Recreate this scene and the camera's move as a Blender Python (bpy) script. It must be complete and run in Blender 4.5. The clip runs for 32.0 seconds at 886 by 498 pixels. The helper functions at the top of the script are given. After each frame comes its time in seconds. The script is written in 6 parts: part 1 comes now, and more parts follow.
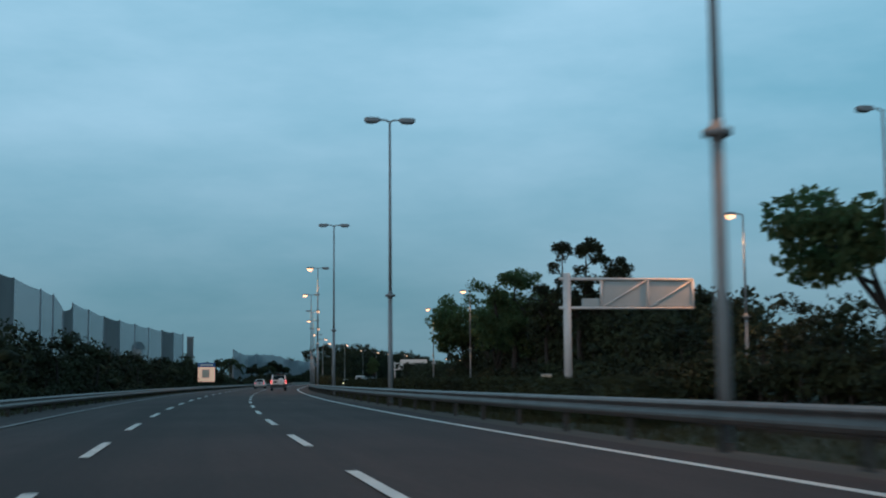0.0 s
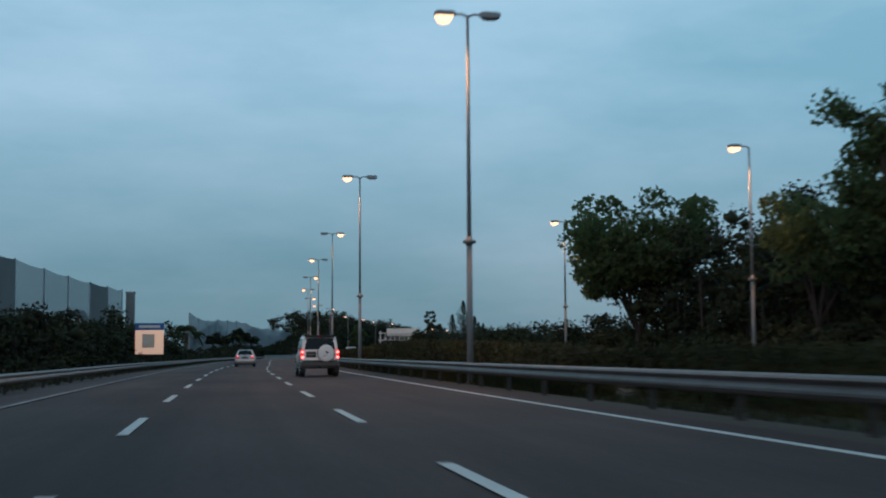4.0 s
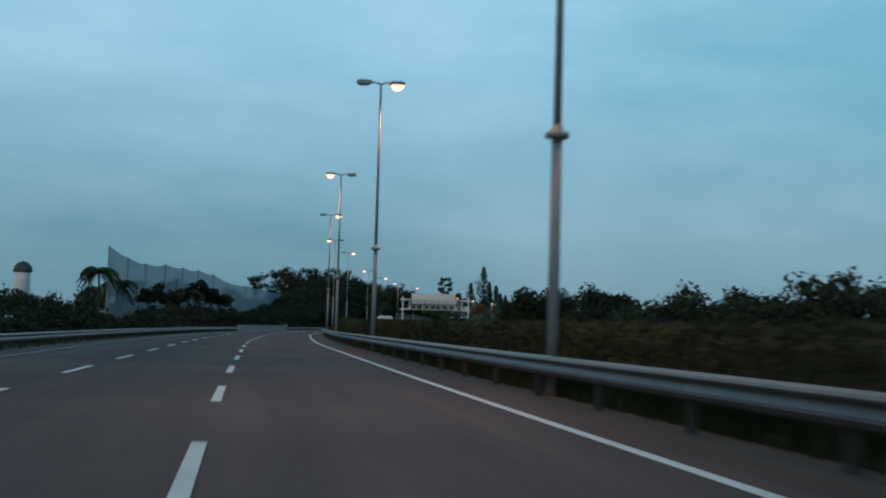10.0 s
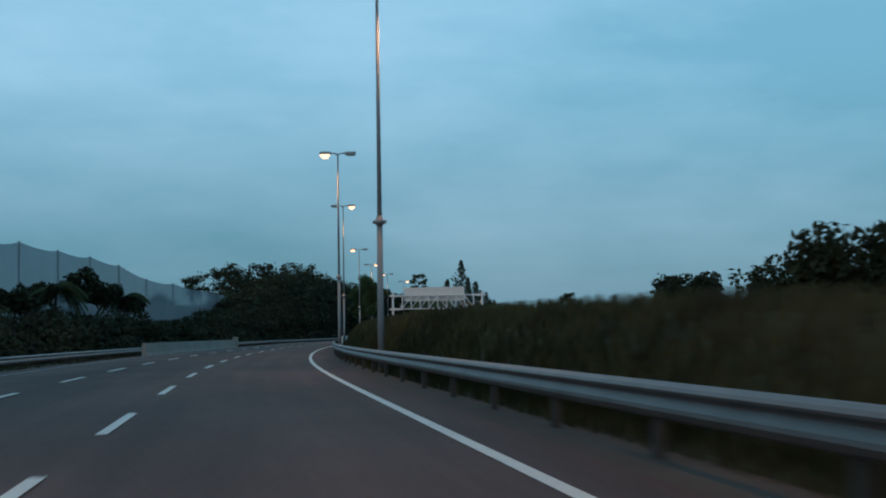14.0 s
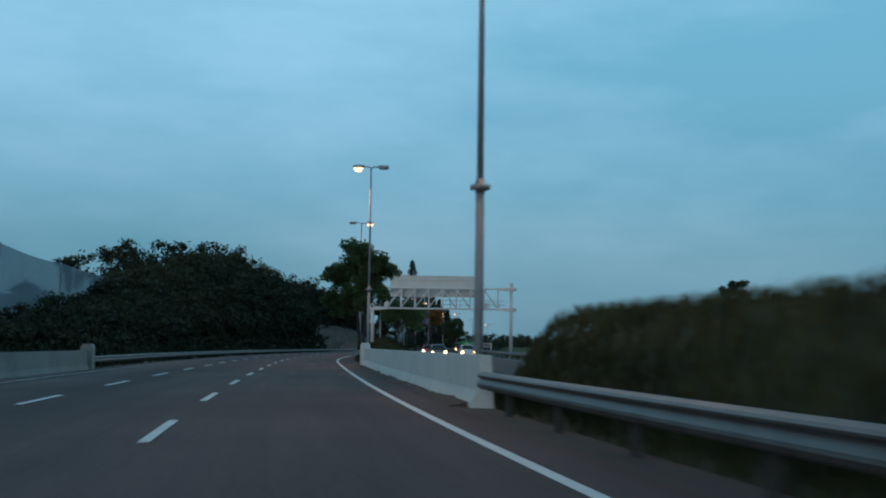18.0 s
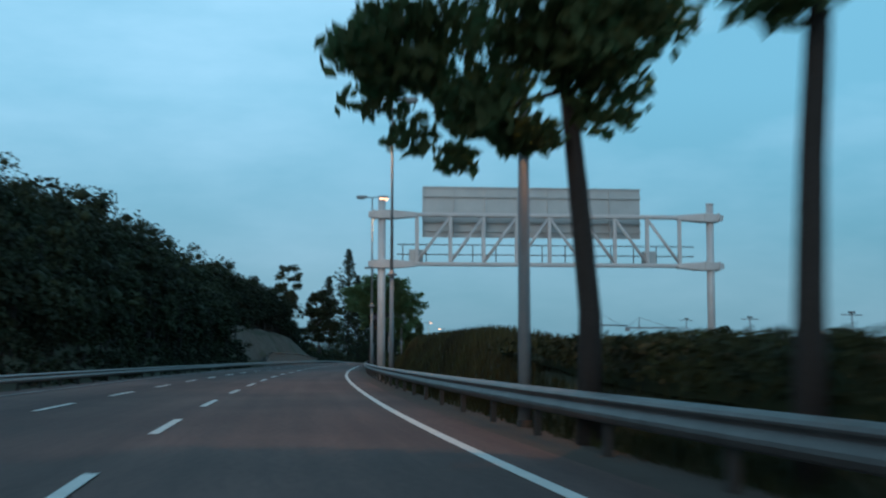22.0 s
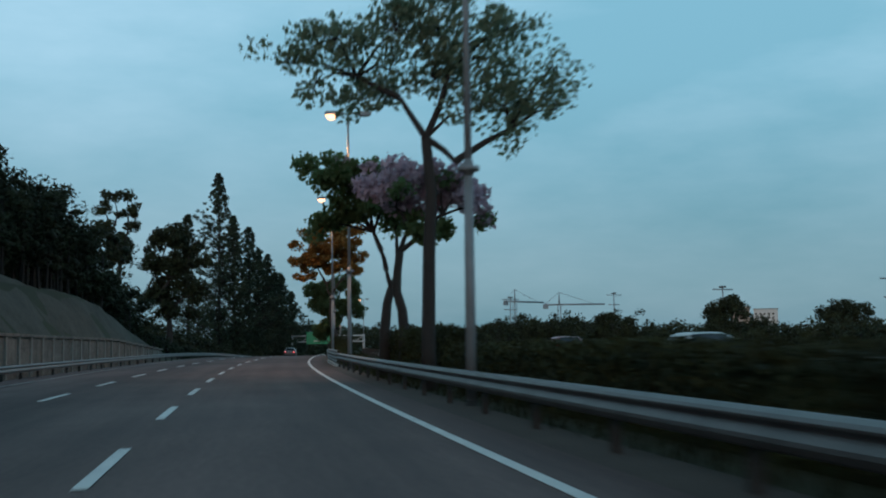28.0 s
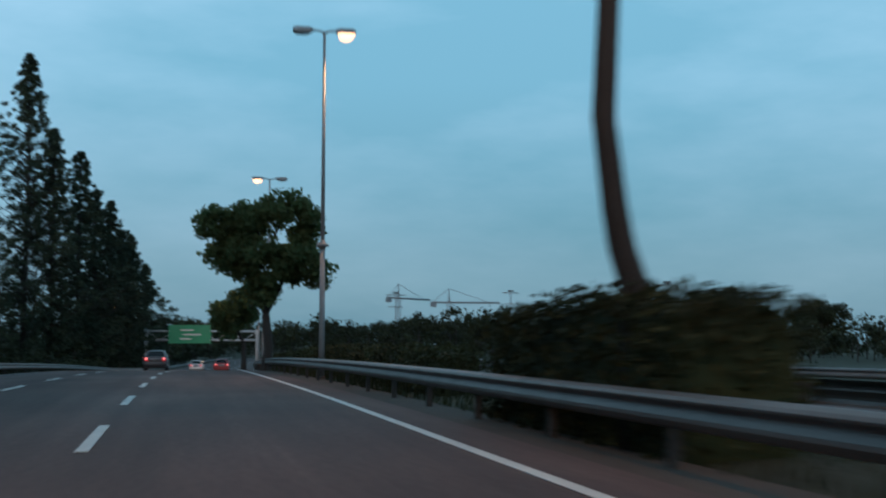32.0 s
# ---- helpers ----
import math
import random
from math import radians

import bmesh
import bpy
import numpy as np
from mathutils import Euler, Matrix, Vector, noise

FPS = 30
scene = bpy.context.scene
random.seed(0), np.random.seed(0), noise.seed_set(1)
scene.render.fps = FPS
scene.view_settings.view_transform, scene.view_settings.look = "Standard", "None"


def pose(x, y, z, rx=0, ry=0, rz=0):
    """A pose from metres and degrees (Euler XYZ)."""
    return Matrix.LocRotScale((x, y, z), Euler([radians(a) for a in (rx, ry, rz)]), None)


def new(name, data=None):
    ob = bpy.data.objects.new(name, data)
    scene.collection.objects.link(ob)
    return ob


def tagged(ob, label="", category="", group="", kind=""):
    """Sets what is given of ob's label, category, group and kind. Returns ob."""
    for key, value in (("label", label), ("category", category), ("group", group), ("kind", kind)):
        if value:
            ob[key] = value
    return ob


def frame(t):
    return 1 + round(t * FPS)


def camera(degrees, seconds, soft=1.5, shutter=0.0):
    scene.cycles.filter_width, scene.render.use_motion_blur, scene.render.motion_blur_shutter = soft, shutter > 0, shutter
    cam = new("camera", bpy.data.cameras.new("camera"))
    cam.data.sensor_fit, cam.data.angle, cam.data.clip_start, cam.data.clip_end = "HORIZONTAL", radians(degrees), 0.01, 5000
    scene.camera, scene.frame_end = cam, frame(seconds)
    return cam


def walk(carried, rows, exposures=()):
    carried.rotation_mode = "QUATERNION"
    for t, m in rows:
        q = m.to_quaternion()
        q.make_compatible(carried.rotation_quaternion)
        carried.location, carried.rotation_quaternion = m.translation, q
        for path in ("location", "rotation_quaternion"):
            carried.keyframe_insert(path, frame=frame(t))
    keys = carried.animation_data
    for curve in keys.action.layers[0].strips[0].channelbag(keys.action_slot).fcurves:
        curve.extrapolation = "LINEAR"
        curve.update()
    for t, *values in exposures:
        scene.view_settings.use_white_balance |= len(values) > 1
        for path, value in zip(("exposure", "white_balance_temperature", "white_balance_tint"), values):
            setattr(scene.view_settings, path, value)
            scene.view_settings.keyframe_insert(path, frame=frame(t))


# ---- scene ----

# ---------------------------------------------------------------- camera
cam = camera(40.0, 32.0, soft=2.0, shutter=0.5)
ROWS = [  # seconds, x, y, z, heading, tilt, lean
    (0.0, -6.253, 0.0, 1.078, -12.05, 6.16, -0.42),
    (0.5, -6.38, 10.669, 1.072, -11.93, 6.37, -0.63),
    (1.0, -6.43, 21.412, 1.066, -11.89, 6.58, -0.83),
    (1.5, -6.242, 32.323, 1.004, -11.74, 1.71, -1.53),
    (2.0, -5.95, 43.627, 0.953, -11.47, 3.84, 0.67),
    (2.5, -5.525, 54.636, 1.011, -12.47, 4.22, 0.21),
    (3.0, -5.016, 65.534, 1.069, -13.44, 4.6, -0.26),
    (3.5, -4.384, 76.471, 1.066, -13.84, 4.74, -0.31),
    (4.0, -3.679, 87.388, 1.063, -14.21, 4.89, -0.36),
    (4.5, -2.906, 98.328, 1.061, -14.53, 5.04, -0.4),
    (5.0, -2.069, 109.335, 1.058, -14.83, 5.18, -0.45),
    (5.5, -1.17, 120.453, 1.056, -15.09, 5.33, -0.5),
    (6.0, -0.154, 131.673, 1.027, -17.36, 3.15, -0.52),
    (6.5, 1.035, 142.714, 1.072, -17.49, 3.46, -1.21),
    (7.0, 2.231, 153.67, 1.118, -17.58, 3.78, -1.89),
    (7.5, 3.444, 164.644, 1.157, -17.29, 4.24, 0.81),
    (8.0, 4.927, 175.717, 1.158, -18.49, 0.97, 0.17),
    (8.5, 6.424, 186.33, 1.201, -17.83, 2.13, 0.45),
    (9.0, 7.99, 196.814, 1.243, -16.72, 3.29, 0.73),
    (9.5, 9.411, 207.669, 1.215, -15.94, 3.5, 1.19),
    (10.0, 10.748, 218.509, 1.186, -14.98, 3.72, 1.65),
    (10.5, 12.05, 228.901, 1.191, -14.49, 3.96, 1.88),
    (11.0, 13.384, 239.473, 1.195, -14.31, 4.21, 2.12),
    (11.5, 14.822, 250.838, 1.21, -14.16, 4.47, 2.06),
    (12.0, 16.334, 262.533, 1.226, -13.85, 4.74, 2.0),
    (12.5, 17.895, 274.412, 1.288, -14.78, 4.38, 1.42),
    (13.0, 19.482, 286.222, 1.35, -16.0, 4.02, 0.84),
    (13.5, 20.965, 297.529, 1.295, -16.79, 3.98, -0.04),
    (14.0, 22.56, 308.656, 1.241, -17.62, 3.94, -0.92),
    (14.5, 24.16, 319.879, 1.231, -18.06, 3.89, -0.9),
    (15.0, 25.798, 331.12, 1.221, -18.23, 3.84, -0.89),
    (15.5, 27.467, 342.363, 1.211, -18.63, 3.79, -0.87),
    (16.0, 29.24, 353.566, 1.201, -19.44, 3.74, -0.86),
    (16.5, 31.179, 364.67, 1.191, -20.55, 3.69, -0.84),
    (17.0, 33.282, 375.615, 1.18, -21.55, 3.63, -0.83),
    (17.5, 35.405, 386.158, 1.212, -21.57, 4.11, -0.03),
    (18.0, 37.758, 397.113, 1.244, -21.54, 4.59, 0.76),
    (18.5, 40.744, 409.622, 1.217, -22.36, 3.37, -0.08),
    (19.0, 43.951, 422.278, 1.19, -23.17, 2.15, -0.93),
    (19.5, 46.975, 433.773, 1.208, -24.17, 2.52, -1.76),
    (20.0, 50.016, 444.991, 1.227, -24.98, 2.89, -2.59),
    (20.5, 53.119, 456.565, 1.234, -23.94, 3.97, -0.65),
    (21.0, 56.229, 468.001, 1.242, -22.87, 5.05, 1.3),
    (21.5, 59.42, 478.944, 1.166, -23.64, 5.97, 1.62),
    (22.0, 62.615, 489.578, 1.178, -25.83, 5.08, 0.06),
    (22.5, 65.92, 500.0, 1.255, -26.98, 3.78, -2.44),
    (23.0, 69.441, 511.153, 1.304, -27.87, 3.4, 0.06),
    (23.5, 72.973, 521.615, 1.259, -29.02, 4.3, 0.68),
    (24.0, 76.636, 532.075, 1.213, -29.83, 5.19, 1.3),
    (24.5, 80.659, 543.197, 1.371, -30.14, 4.1, 0.71),
    (25.0, 84.757, 554.144, 1.35, -30.45, 4.32, 0.51),
    (25.5, 88.904, 564.933, 1.328, -30.8, 4.54, 0.31),
    (26.0, 93.111, 575.601, 1.307, -31.1, 4.77, 0.11),
    (26.5, 97.381, 586.197, 1.285, -31.33, 4.99, -0.09),
    (27.0, 101.746, 596.713, 1.3, -32.54, 4.46, -2.68),
    (27.5, 106.105, 607.123, 1.314, -32.49, 4.38, -1.73),
    (28.0, 110.507, 617.545, 1.328, -32.36, 4.31, -0.78),
    (28.5, 114.973, 628.219, 1.317, -33.07, 4.26, -1.57),
    (29.0, 119.459, 638.818, 1.306, -33.89, 4.22, -2.35),
    (29.5, 123.742, 648.981, 1.34, -34.26, 4.25, -1.66),
    (30.0, 128.106, 659.152, 1.373, -34.67, 4.27, -1.05),
    (30.5, 132.901, 669.715, 1.35, -35.12, 4.69, -0.55),
    (31.0, 137.87, 680.422, 1.327, -35.67, 5.1, 0.05),
    (31.5, 142.96, 691.09, 1.282, -36.68, 5.25, 0.6),
    (32.0, 148.223, 702.346, 1.225, -39.58, 4.38, 0.08),
]
EXPOSURES = [  # seconds, stops, kelvin, tint
    (0.0, 0.0, 6450, 10), (1.0, 0.0, 6400, 9), (2.0, 0.0, 6750, 19), (3.0, 0.0, 6900, 20), (6.0, 0.0, 6500, 10), (7.0, 0.02, 6450, 9), (8.0, -0.08, 6050, 7), (9.0, 0.05, 6450, 9), (10.0, 0.05, 6450, 9), (11.0, 0.03, 6500, 10),
    (12.0, 0.05, 6500, 11), (13.0, 0.0, 6900, 13), (14.0, 0.02, 6200, 8), (17.0, 0.0, 6300, 9), (18.0, -0.03, 5950, 5), (19.0, 0.0, 6700, 17), (20.0, 0.12, 6450, 11), (21.0, 0.42, 6850, 18), (22.0, 0.25, 6000, 5), (23.0, 0.1, 6800, 18),
    (24.0, 0.12, 6700, 15), (27.0, 0.35, 6250, 7), (28.0, 0.15, 6750, 11), (29.0, 0.28, 6800, 16), (30.0, 0.05, 6450, 11), (31.0, 0.15, 6700, 12), (32.0, 0.15, 6350, 11),
]
walk(cam, [(t, pose(x, y, z, 90 + tilt, 0, heading) @ pose(0, 0, 0, 0, 0, lean)) for t, x, y, z, heading, tilt, lean in ROWS], EXPOSURES)

# ---------------------------------------------------------------- the line of the road
# bend of the road in radians per kilometre, a value every 30 m from 30 m behind the start; left is positive
BEND = [-0.54638, -0.55018, -0.84031, -0.72371, -0.54764, -0.38817, -0.04740, -1.35668, 0.91943, -0.54968, 0.07300, -1.20828, 0.04216, -1.65791, -1.10408, -1.06510, -0.36047, -0.23328, -1.97333, -0.55759, -0.80853, -0.54141, -0.17834, -0.55183, -0.70066, -1.34285, -0.02123, -0.68983, -0.77486, -0.71777, -0.66566]
STEP = 2.0
STATIONS = np.arange(-30.0, 1400.0, STEP)
_bend = np.interp(STATIONS, -30.0 + 30.0 * np.arange(len(BEND)), BEND) / 1000.0
_bend[STATIONS > 900] *= 0.4
TURN = np.cumsum(_bend) * STEP
TURN -= np.interp(0, STATIONS, TURN)
LINE_X = np.cumsum(-np.sin(TURN)) * STEP
LINE_Y = np.cumsum(np.cos(TURN)) * STEP
LINE_X -= np.interp(0, STATIONS, LINE_X)
LINE_Y -= np.interp(0, STATIONS, LINE_Y)


def heading_at(s):
    return float(np.interp(s, STATIONS, TURN))


def dip(s, l):
    """How far the road falls beyond the last bend, the fields on its right less so, the wood on its left not at all."""
    a = min(max(s - 740.0, 0.0), 105.0)
    b = min(max(s - 845.0, 0.0), 90.0)
    drop = 0.00015 * a * a + 0.0315 * (b - b * b / 180.0)
    side = min(1.0, max(0.0, (abs(l) - 18.0) / 27.0))
    return -drop * (1.0 - (0.28 if l > 0 else 1.0) * side * side * (3 - 2 * side))


def on(s, l, z=0.0):
    """A place s metres along the median edge line, l metres to its right, z metres above the road's level there."""
    s = float(s)
    z += dip(s, l)
    extra = min(0.0, s + 30.0) + max(0.0, s - float(STATIONS[-1]))
    a = heading_at(s)
    x = float(np.interp(s, STATIONS, LINE_X)) - extra * math.sin(a)
    y = float(np.interp(s, STATIONS, LINE_Y)) + extra * math.cos(a)
    return Vector((x + l * math.cos(a), y + l * math.sin(a), z))


def stand(s, l, z=0.0, turn=0.0):
    """The pose of a thing there, whose y runs along the road."""
    p = on(s, l, z)
    return pose(p.x, p.y, p.z, 0, 0, math.degrees(heading_at(s)) + turn)

# ---------------------------------------------------------------- sky and light
world = bpy.data.worlds.new("dusk_sky")
scene.world = world
world.use_nodes = True
wn, wl = world.node_tree.nodes, world.node_tree.links
wn.clear()
SUN_UP, SUN_ROUND = 5.0, 225.0
sky = wn.new("ShaderNodeTexSky")
sky.sky_type, sky.sun_disc = "NISHITA", False
sky.sun_elevation, sky.sun_rotation = radians(SUN_UP), radians(SUN_ROUND)
sky.air_density, sky.dust_density, sky.ozone_density = 1.0, 0.6, 2.5
way = wn.new("ShaderNodeTexCoord")
flat = wn.new("ShaderNodeMapping")
flat.inputs["Scale"].default_value = (1.0, 1.0, 3.2)
wl.new(way.outputs["Generated"], flat.inputs["Vector"])
cloud = wn.new("ShaderNodeTexNoise")
cloud.inputs["Scale"].default_value, cloud.inputs["Detail"].default_value, cloud.inputs["Roughness"].default_value = 2.2, 7.0, 0.55
wl.new(flat.outputs["Vector"], cloud.inputs["Vector"])
bank = wn.new("ShaderNodeValToRGB")
bank.color_ramp.elements[0].position, bank.color_ramp.elements[1].position = 0.36, 0.68
bank.color_ramp.elements[0].color, bank.color_ramp.elements[1].color = (0.142, 0.342, 0.458, 1), (0.294, 0.497, 0.638, 1)
wl.new(cloud.outputs["Fac"], bank.inputs["Fac"])
cover = wn.new("ShaderNodeMixRGB")
cover.inputs["Fac"].default_value = 0.85
tone = wn.new("ShaderNodeMixRGB")
tone.blend_type, tone.inputs["Fac"].default_value = "MULTIPLY", 1.0
tone.inputs["Color2"].default_value = (0.1, 0.1, 0.1, 1)
wl.new(sky.outputs["Color"], tone.inputs["Color1"])
wl.new(tone.outputs["Color"], cover.inputs["Color1"])
wl.new(bank.outputs["Color"], cover.inputs["Color2"])
# towards the zenith the dusk sky is deeper
split = wn.new("ShaderNodeSeparateXYZ")
wl.new(way.outputs["Generated"], split.inputs["Vector"])
depth = wn.new("ShaderNodeValToRGB")
for node_at, level in ((0.0, 0.60), (0.07, 0.69), (0.14, 0.87), (0.21, 1.03), (0.32, 1.12)):
    if node_at:
        depth.color_ramp.elements.new(node_at).color = (level, level, level, 1)
    else:
        depth.color_ramp.elements[0].color = (level, level, level, 1)
depth.color_ramp.elements[-1].position = 0.75
depth.color_ramp.elements[-1].color = (0.52, 0.54, 0.57, 1)
wl.new(split.outputs["Z"], depth.inputs["Fac"])
deepen = wn.new("ShaderNodeMixRGB")
deepen.blend_type, deepen.inputs["Fac"].default_value = "MULTIPLY", 1.0
wl.new(cover.outputs["Color"], deepen.inputs["Color1"])
wl.new(depth.outputs["Color"], deepen.inputs["Color2"])
glow = wn.new("ShaderNodeBackground")
glow.inputs["Strength"].default_value = 1.30
wl.new(deepen.outputs["Color"], glow.inputs["Color"])
world_out = wn.new("ShaderNodeOutputWorld")
wl.new(glow.outputs["Background"], world_out.inputs["Surface"])

sun_data = bpy.data.lights.new("sun", "SUN")
sun_data.energy, sun_data.angle, sun_data.color = 0.72, radians(30), (1.0, 0.80, 0.70)
sun = new("sun", sun_data)
sun.matrix_world = pose(0, 0, 60, 90 - SUN_UP - 6, 0, 180 - SUN_ROUND)

# ---------------------------------------------------------------- materials
def mat(name, base, second=None, rough=0.8, metal=0.0, scale=3.0, fine=40.0, bump=0.15, coords="Object", contrast=0.5, spread=0.0, glow=0.0, detail=5.0):
    """A surface whose colour wanders between two tones at a coarse and a fine scale, with relief; spread: how far pieces differ."""
    m = bpy.data.materials.new(name)
    m.use_nodes = True
    nodes, links = m.node_tree.nodes, m.node_tree.links
    b = nodes["Principled BSDF"]
    second = second or tuple(c * 0.72 for c in base)
    place = nodes.new("ShaderNodeTexCoord") if coords == "Object" else nodes.new("ShaderNodeNewGeometry")
    vector = place.outputs["Object"] if coords == "Object" else place.outputs["Position"]
    coarse, small = nodes.new("ShaderNodeTexNoise"), nodes.new("ShaderNodeTexNoise")
    for node, size in ((coarse, scale), (small, fine)):
        node.inputs["Scale"].default_value, node.inputs["Detail"].default_value = size, detail
        links.new(vector, node.inputs["Vector"])
    both = nodes.new("ShaderNodeMath")
    both.operation = "MULTIPLY_ADD"
    links.new(small.outputs["Fac"], both.inputs[0])
    both.inputs[1].default_value = 0.5
    half = nodes.new("ShaderNodeMath")
    half.operation, half.inputs[1].default_value = "MULTIPLY", 0.5
    links.new(coarse.outputs["Fac"], half.inputs[0])
    links.new(half.outputs[0], both.inputs[2])
    ramp = nodes.new("ShaderNodeValToRGB")
    ramp.color_ramp.elements[0].position, ramp.color_ramp.elements[1].position = 0.5 - 0.3 * (1.2 - contrast), 0.5 + 0.3 * (1.2 - contrast)
    ramp.color_ramp.elements[0].color, ramp.color_ramp.elements[1].color = (*second, 1), (*base, 1)
    links.new(both.outputs[0], ramp.inputs["Fac"])
    colour = ramp.outputs["Color"]
    if spread:
        info, geo = nodes.new("ShaderNodeObjectInfo"), nodes.new("ShaderNodeNewGeometry")
        add, hsv = nodes.new("ShaderNodeMath"), nodes.new("ShaderNodeHueSaturation")
        add.operation = "ADD"
        links.new(info.outputs["Random"], add.inputs[0])
        links.new(geo.outputs["Random Per Island"], add.inputs[1])
        span = nodes.new("ShaderNodeMapRange")
        span.inputs["From Max"].default_value = 2.0
        span.inputs["To Min"].default_value, span.inputs["To Max"].default_value = 1 - spread, 1 + spread
        links.new(add.outputs[0], span.inputs["Value"])
        links.new(span.outputs["Result"], hsv.inputs["Value"])
        links.new(colour, hsv.inputs["Color"])
        colour = hsv.outputs["Color"]
    links.new(colour, b.inputs["Base Color"])
    b.inputs["Roughness"].default_value, b.inputs["Metallic"].default_value = rough, metal
    if bump:
        relief = nodes.new("ShaderNodeBump")
        relief.inputs["Strength"].default_value, relief.inputs["Distance"].default_value = bump, 0.02
        links.new(small.outputs["Fac"], relief.inputs["Height"])
        links.new(relief.outputs["Normal"], b.inputs["Normal"])
    return m


def lit(name, colour, strength):
    m = bpy.data.materials.new(name)
    m.use_nodes = True
    b = m.node_tree.nodes["Principled BSDF"]
    b.inputs["Base Color"].default_value = (*[min(1, c) for c in colour], 1)
    b.inputs["Emission Color"].default_value, b.inputs["Emission Strength"].default_value = (*colour, 1), strength
    return m


def leaf_mat(name, base, second, spread=0.3, glowing=None):
    """Leaves; glowing: the colour of the light that shines through them."""
    m = mat(name, base, second, rough=0.78, scale=0.3, fine=0.9, bump=0.0, coords="World", contrast=0.85, spread=spread)
    b = m.node_tree.nodes["Principled BSDF"]
    b.inputs["Transmission Weight"].default_value = 0.0
    b.inputs["Subsurface Weight"].default_value = 0.0
    b.inputs["Specular IOR Level"].default_value = 0.22
    if glowing:
        nodes, links = m.node_tree.nodes, m.node_tree.links
        through_leaf, mix, out = nodes.new("ShaderNodeBsdfTranslucent"), nodes.new("ShaderNodeMixShader"), nodes["Material Output"]
        through_leaf.inputs["Color"].default_value = (*glowing, 1)
        mix.inputs["Fac"].default_value = 0.5
        links.new(b.outputs["BSDF"], mix.inputs[1])
        links.new(through_leaf.outputs["BSDF"], mix.inputs[2])
        links.new(mix.outputs["Shader"], out.inputs["Surface"])
    return m


ASPHALT = mat("asphalt", (0.112, 0.076, 0.070), (0.058, 0.039, 0.036), rough=0.82, scale=0.12, fine=9, bump=0.3, coords="World", contrast=0.75)


def road_streaks(m):
    """Worn wheel tracks, oil streaks and patches that run along the lanes, laid out across and along the road."""
    nodes, links = m.node_tree.nodes, m.node_tree.links
    b = nodes["Principled BSDF"]
    before = b.inputs["Base Color"].links[0].from_socket
    uv = nodes.new("ShaderNodeUVMap")
    uv.uv_map = "along_road"
    for (across, along), low, high, amount in (((1.6, 0.035), 0.35, 0.7, 0.55), ((0.45, 0.09), 0.42, 0.62, 0.45)):
        place, streak, ramp, mix = nodes.new("ShaderNodeMapping"), nodes.new("ShaderNodeTexNoise"), nodes.new("ShaderNodeValToRGB"), nodes.new("ShaderNodeMixRGB")
        place.inputs["Scale"].default_value = (across, along, 1.0)
        links.new(uv.outputs["UV"], place.inputs["Vector"])
        links.new(place.outputs["Vector"], streak.inputs["Vector"])
        streak.inputs["Scale"].default_value, streak.inputs["Detail"].default_value = 1.0, 3.0
        links.new(streak.outputs["Fac"], ramp.inputs["Fac"])
        ramp.color_ramp.elements[0].position, ramp.color_ramp.elements[1].position = low, high
        ramp.color_ramp.elements[0].color, ramp.color_ramp.elements[1].color = (0.62, 0.62, 0.63, 1), (1.18, 1.16, 1.14, 1)
        mix.blend_type, mix.inputs["Fac"].default_value = "MULTIPLY", amount
        links.new(before, mix.inputs["Color1"])
        links.new(ramp.outputs["Color"], mix.inputs["Color2"])
        before = mix.outputs["Color"]
    # tone across the lanes: a warm inner lane, a dark oily track, a greyer outer lane and shoulder; then tone by
    # distance
    parts, wander, wobble = nodes.new("ShaderNodeSeparateXYZ"), nodes.new("ShaderNodeTexNoise"), nodes.new("ShaderNodeMath")
    links.new(uv.outputs["UV"], parts.inputs["Vector"])
    wander.inputs["Scale"].default_value, wander.inputs["Detail"].default_value = 0.16, 4.0
    links.new(uv.outputs["UV"], wander.inputs["Vector"])
    wobble.operation, wobble.inputs[1].default_value = "MULTIPLY_ADD", 2.4
    links.new(wander.outputs["Fac"], wobble.inputs[0])
    links.new(parts.outputs["X"], wobble.inputs[2])
    for socket, low, high, stops in ((wobble.outputs[0], -13.4, 2.1, LANE_TONES), (parts.outputs["Y"], -50.0, 950.0, STRETCH_TONES)):
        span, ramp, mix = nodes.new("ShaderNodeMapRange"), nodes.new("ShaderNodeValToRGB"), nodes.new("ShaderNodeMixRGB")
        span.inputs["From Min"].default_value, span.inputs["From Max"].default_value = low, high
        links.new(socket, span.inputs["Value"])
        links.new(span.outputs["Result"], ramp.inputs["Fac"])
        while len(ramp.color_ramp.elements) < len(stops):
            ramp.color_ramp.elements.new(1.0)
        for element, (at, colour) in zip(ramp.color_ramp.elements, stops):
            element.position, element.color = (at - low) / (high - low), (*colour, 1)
        mix.blend_type, mix.inputs["Fac"].default_value = "MULTIPLY", 1.0
        links.new(before, mix.inputs["Color1"])
        links.new(ramp.outputs["Color"], mix.inputs["Color2"])
        before = mix.outputs["Color"]
    links.new(before, b.inputs["Base Color"])


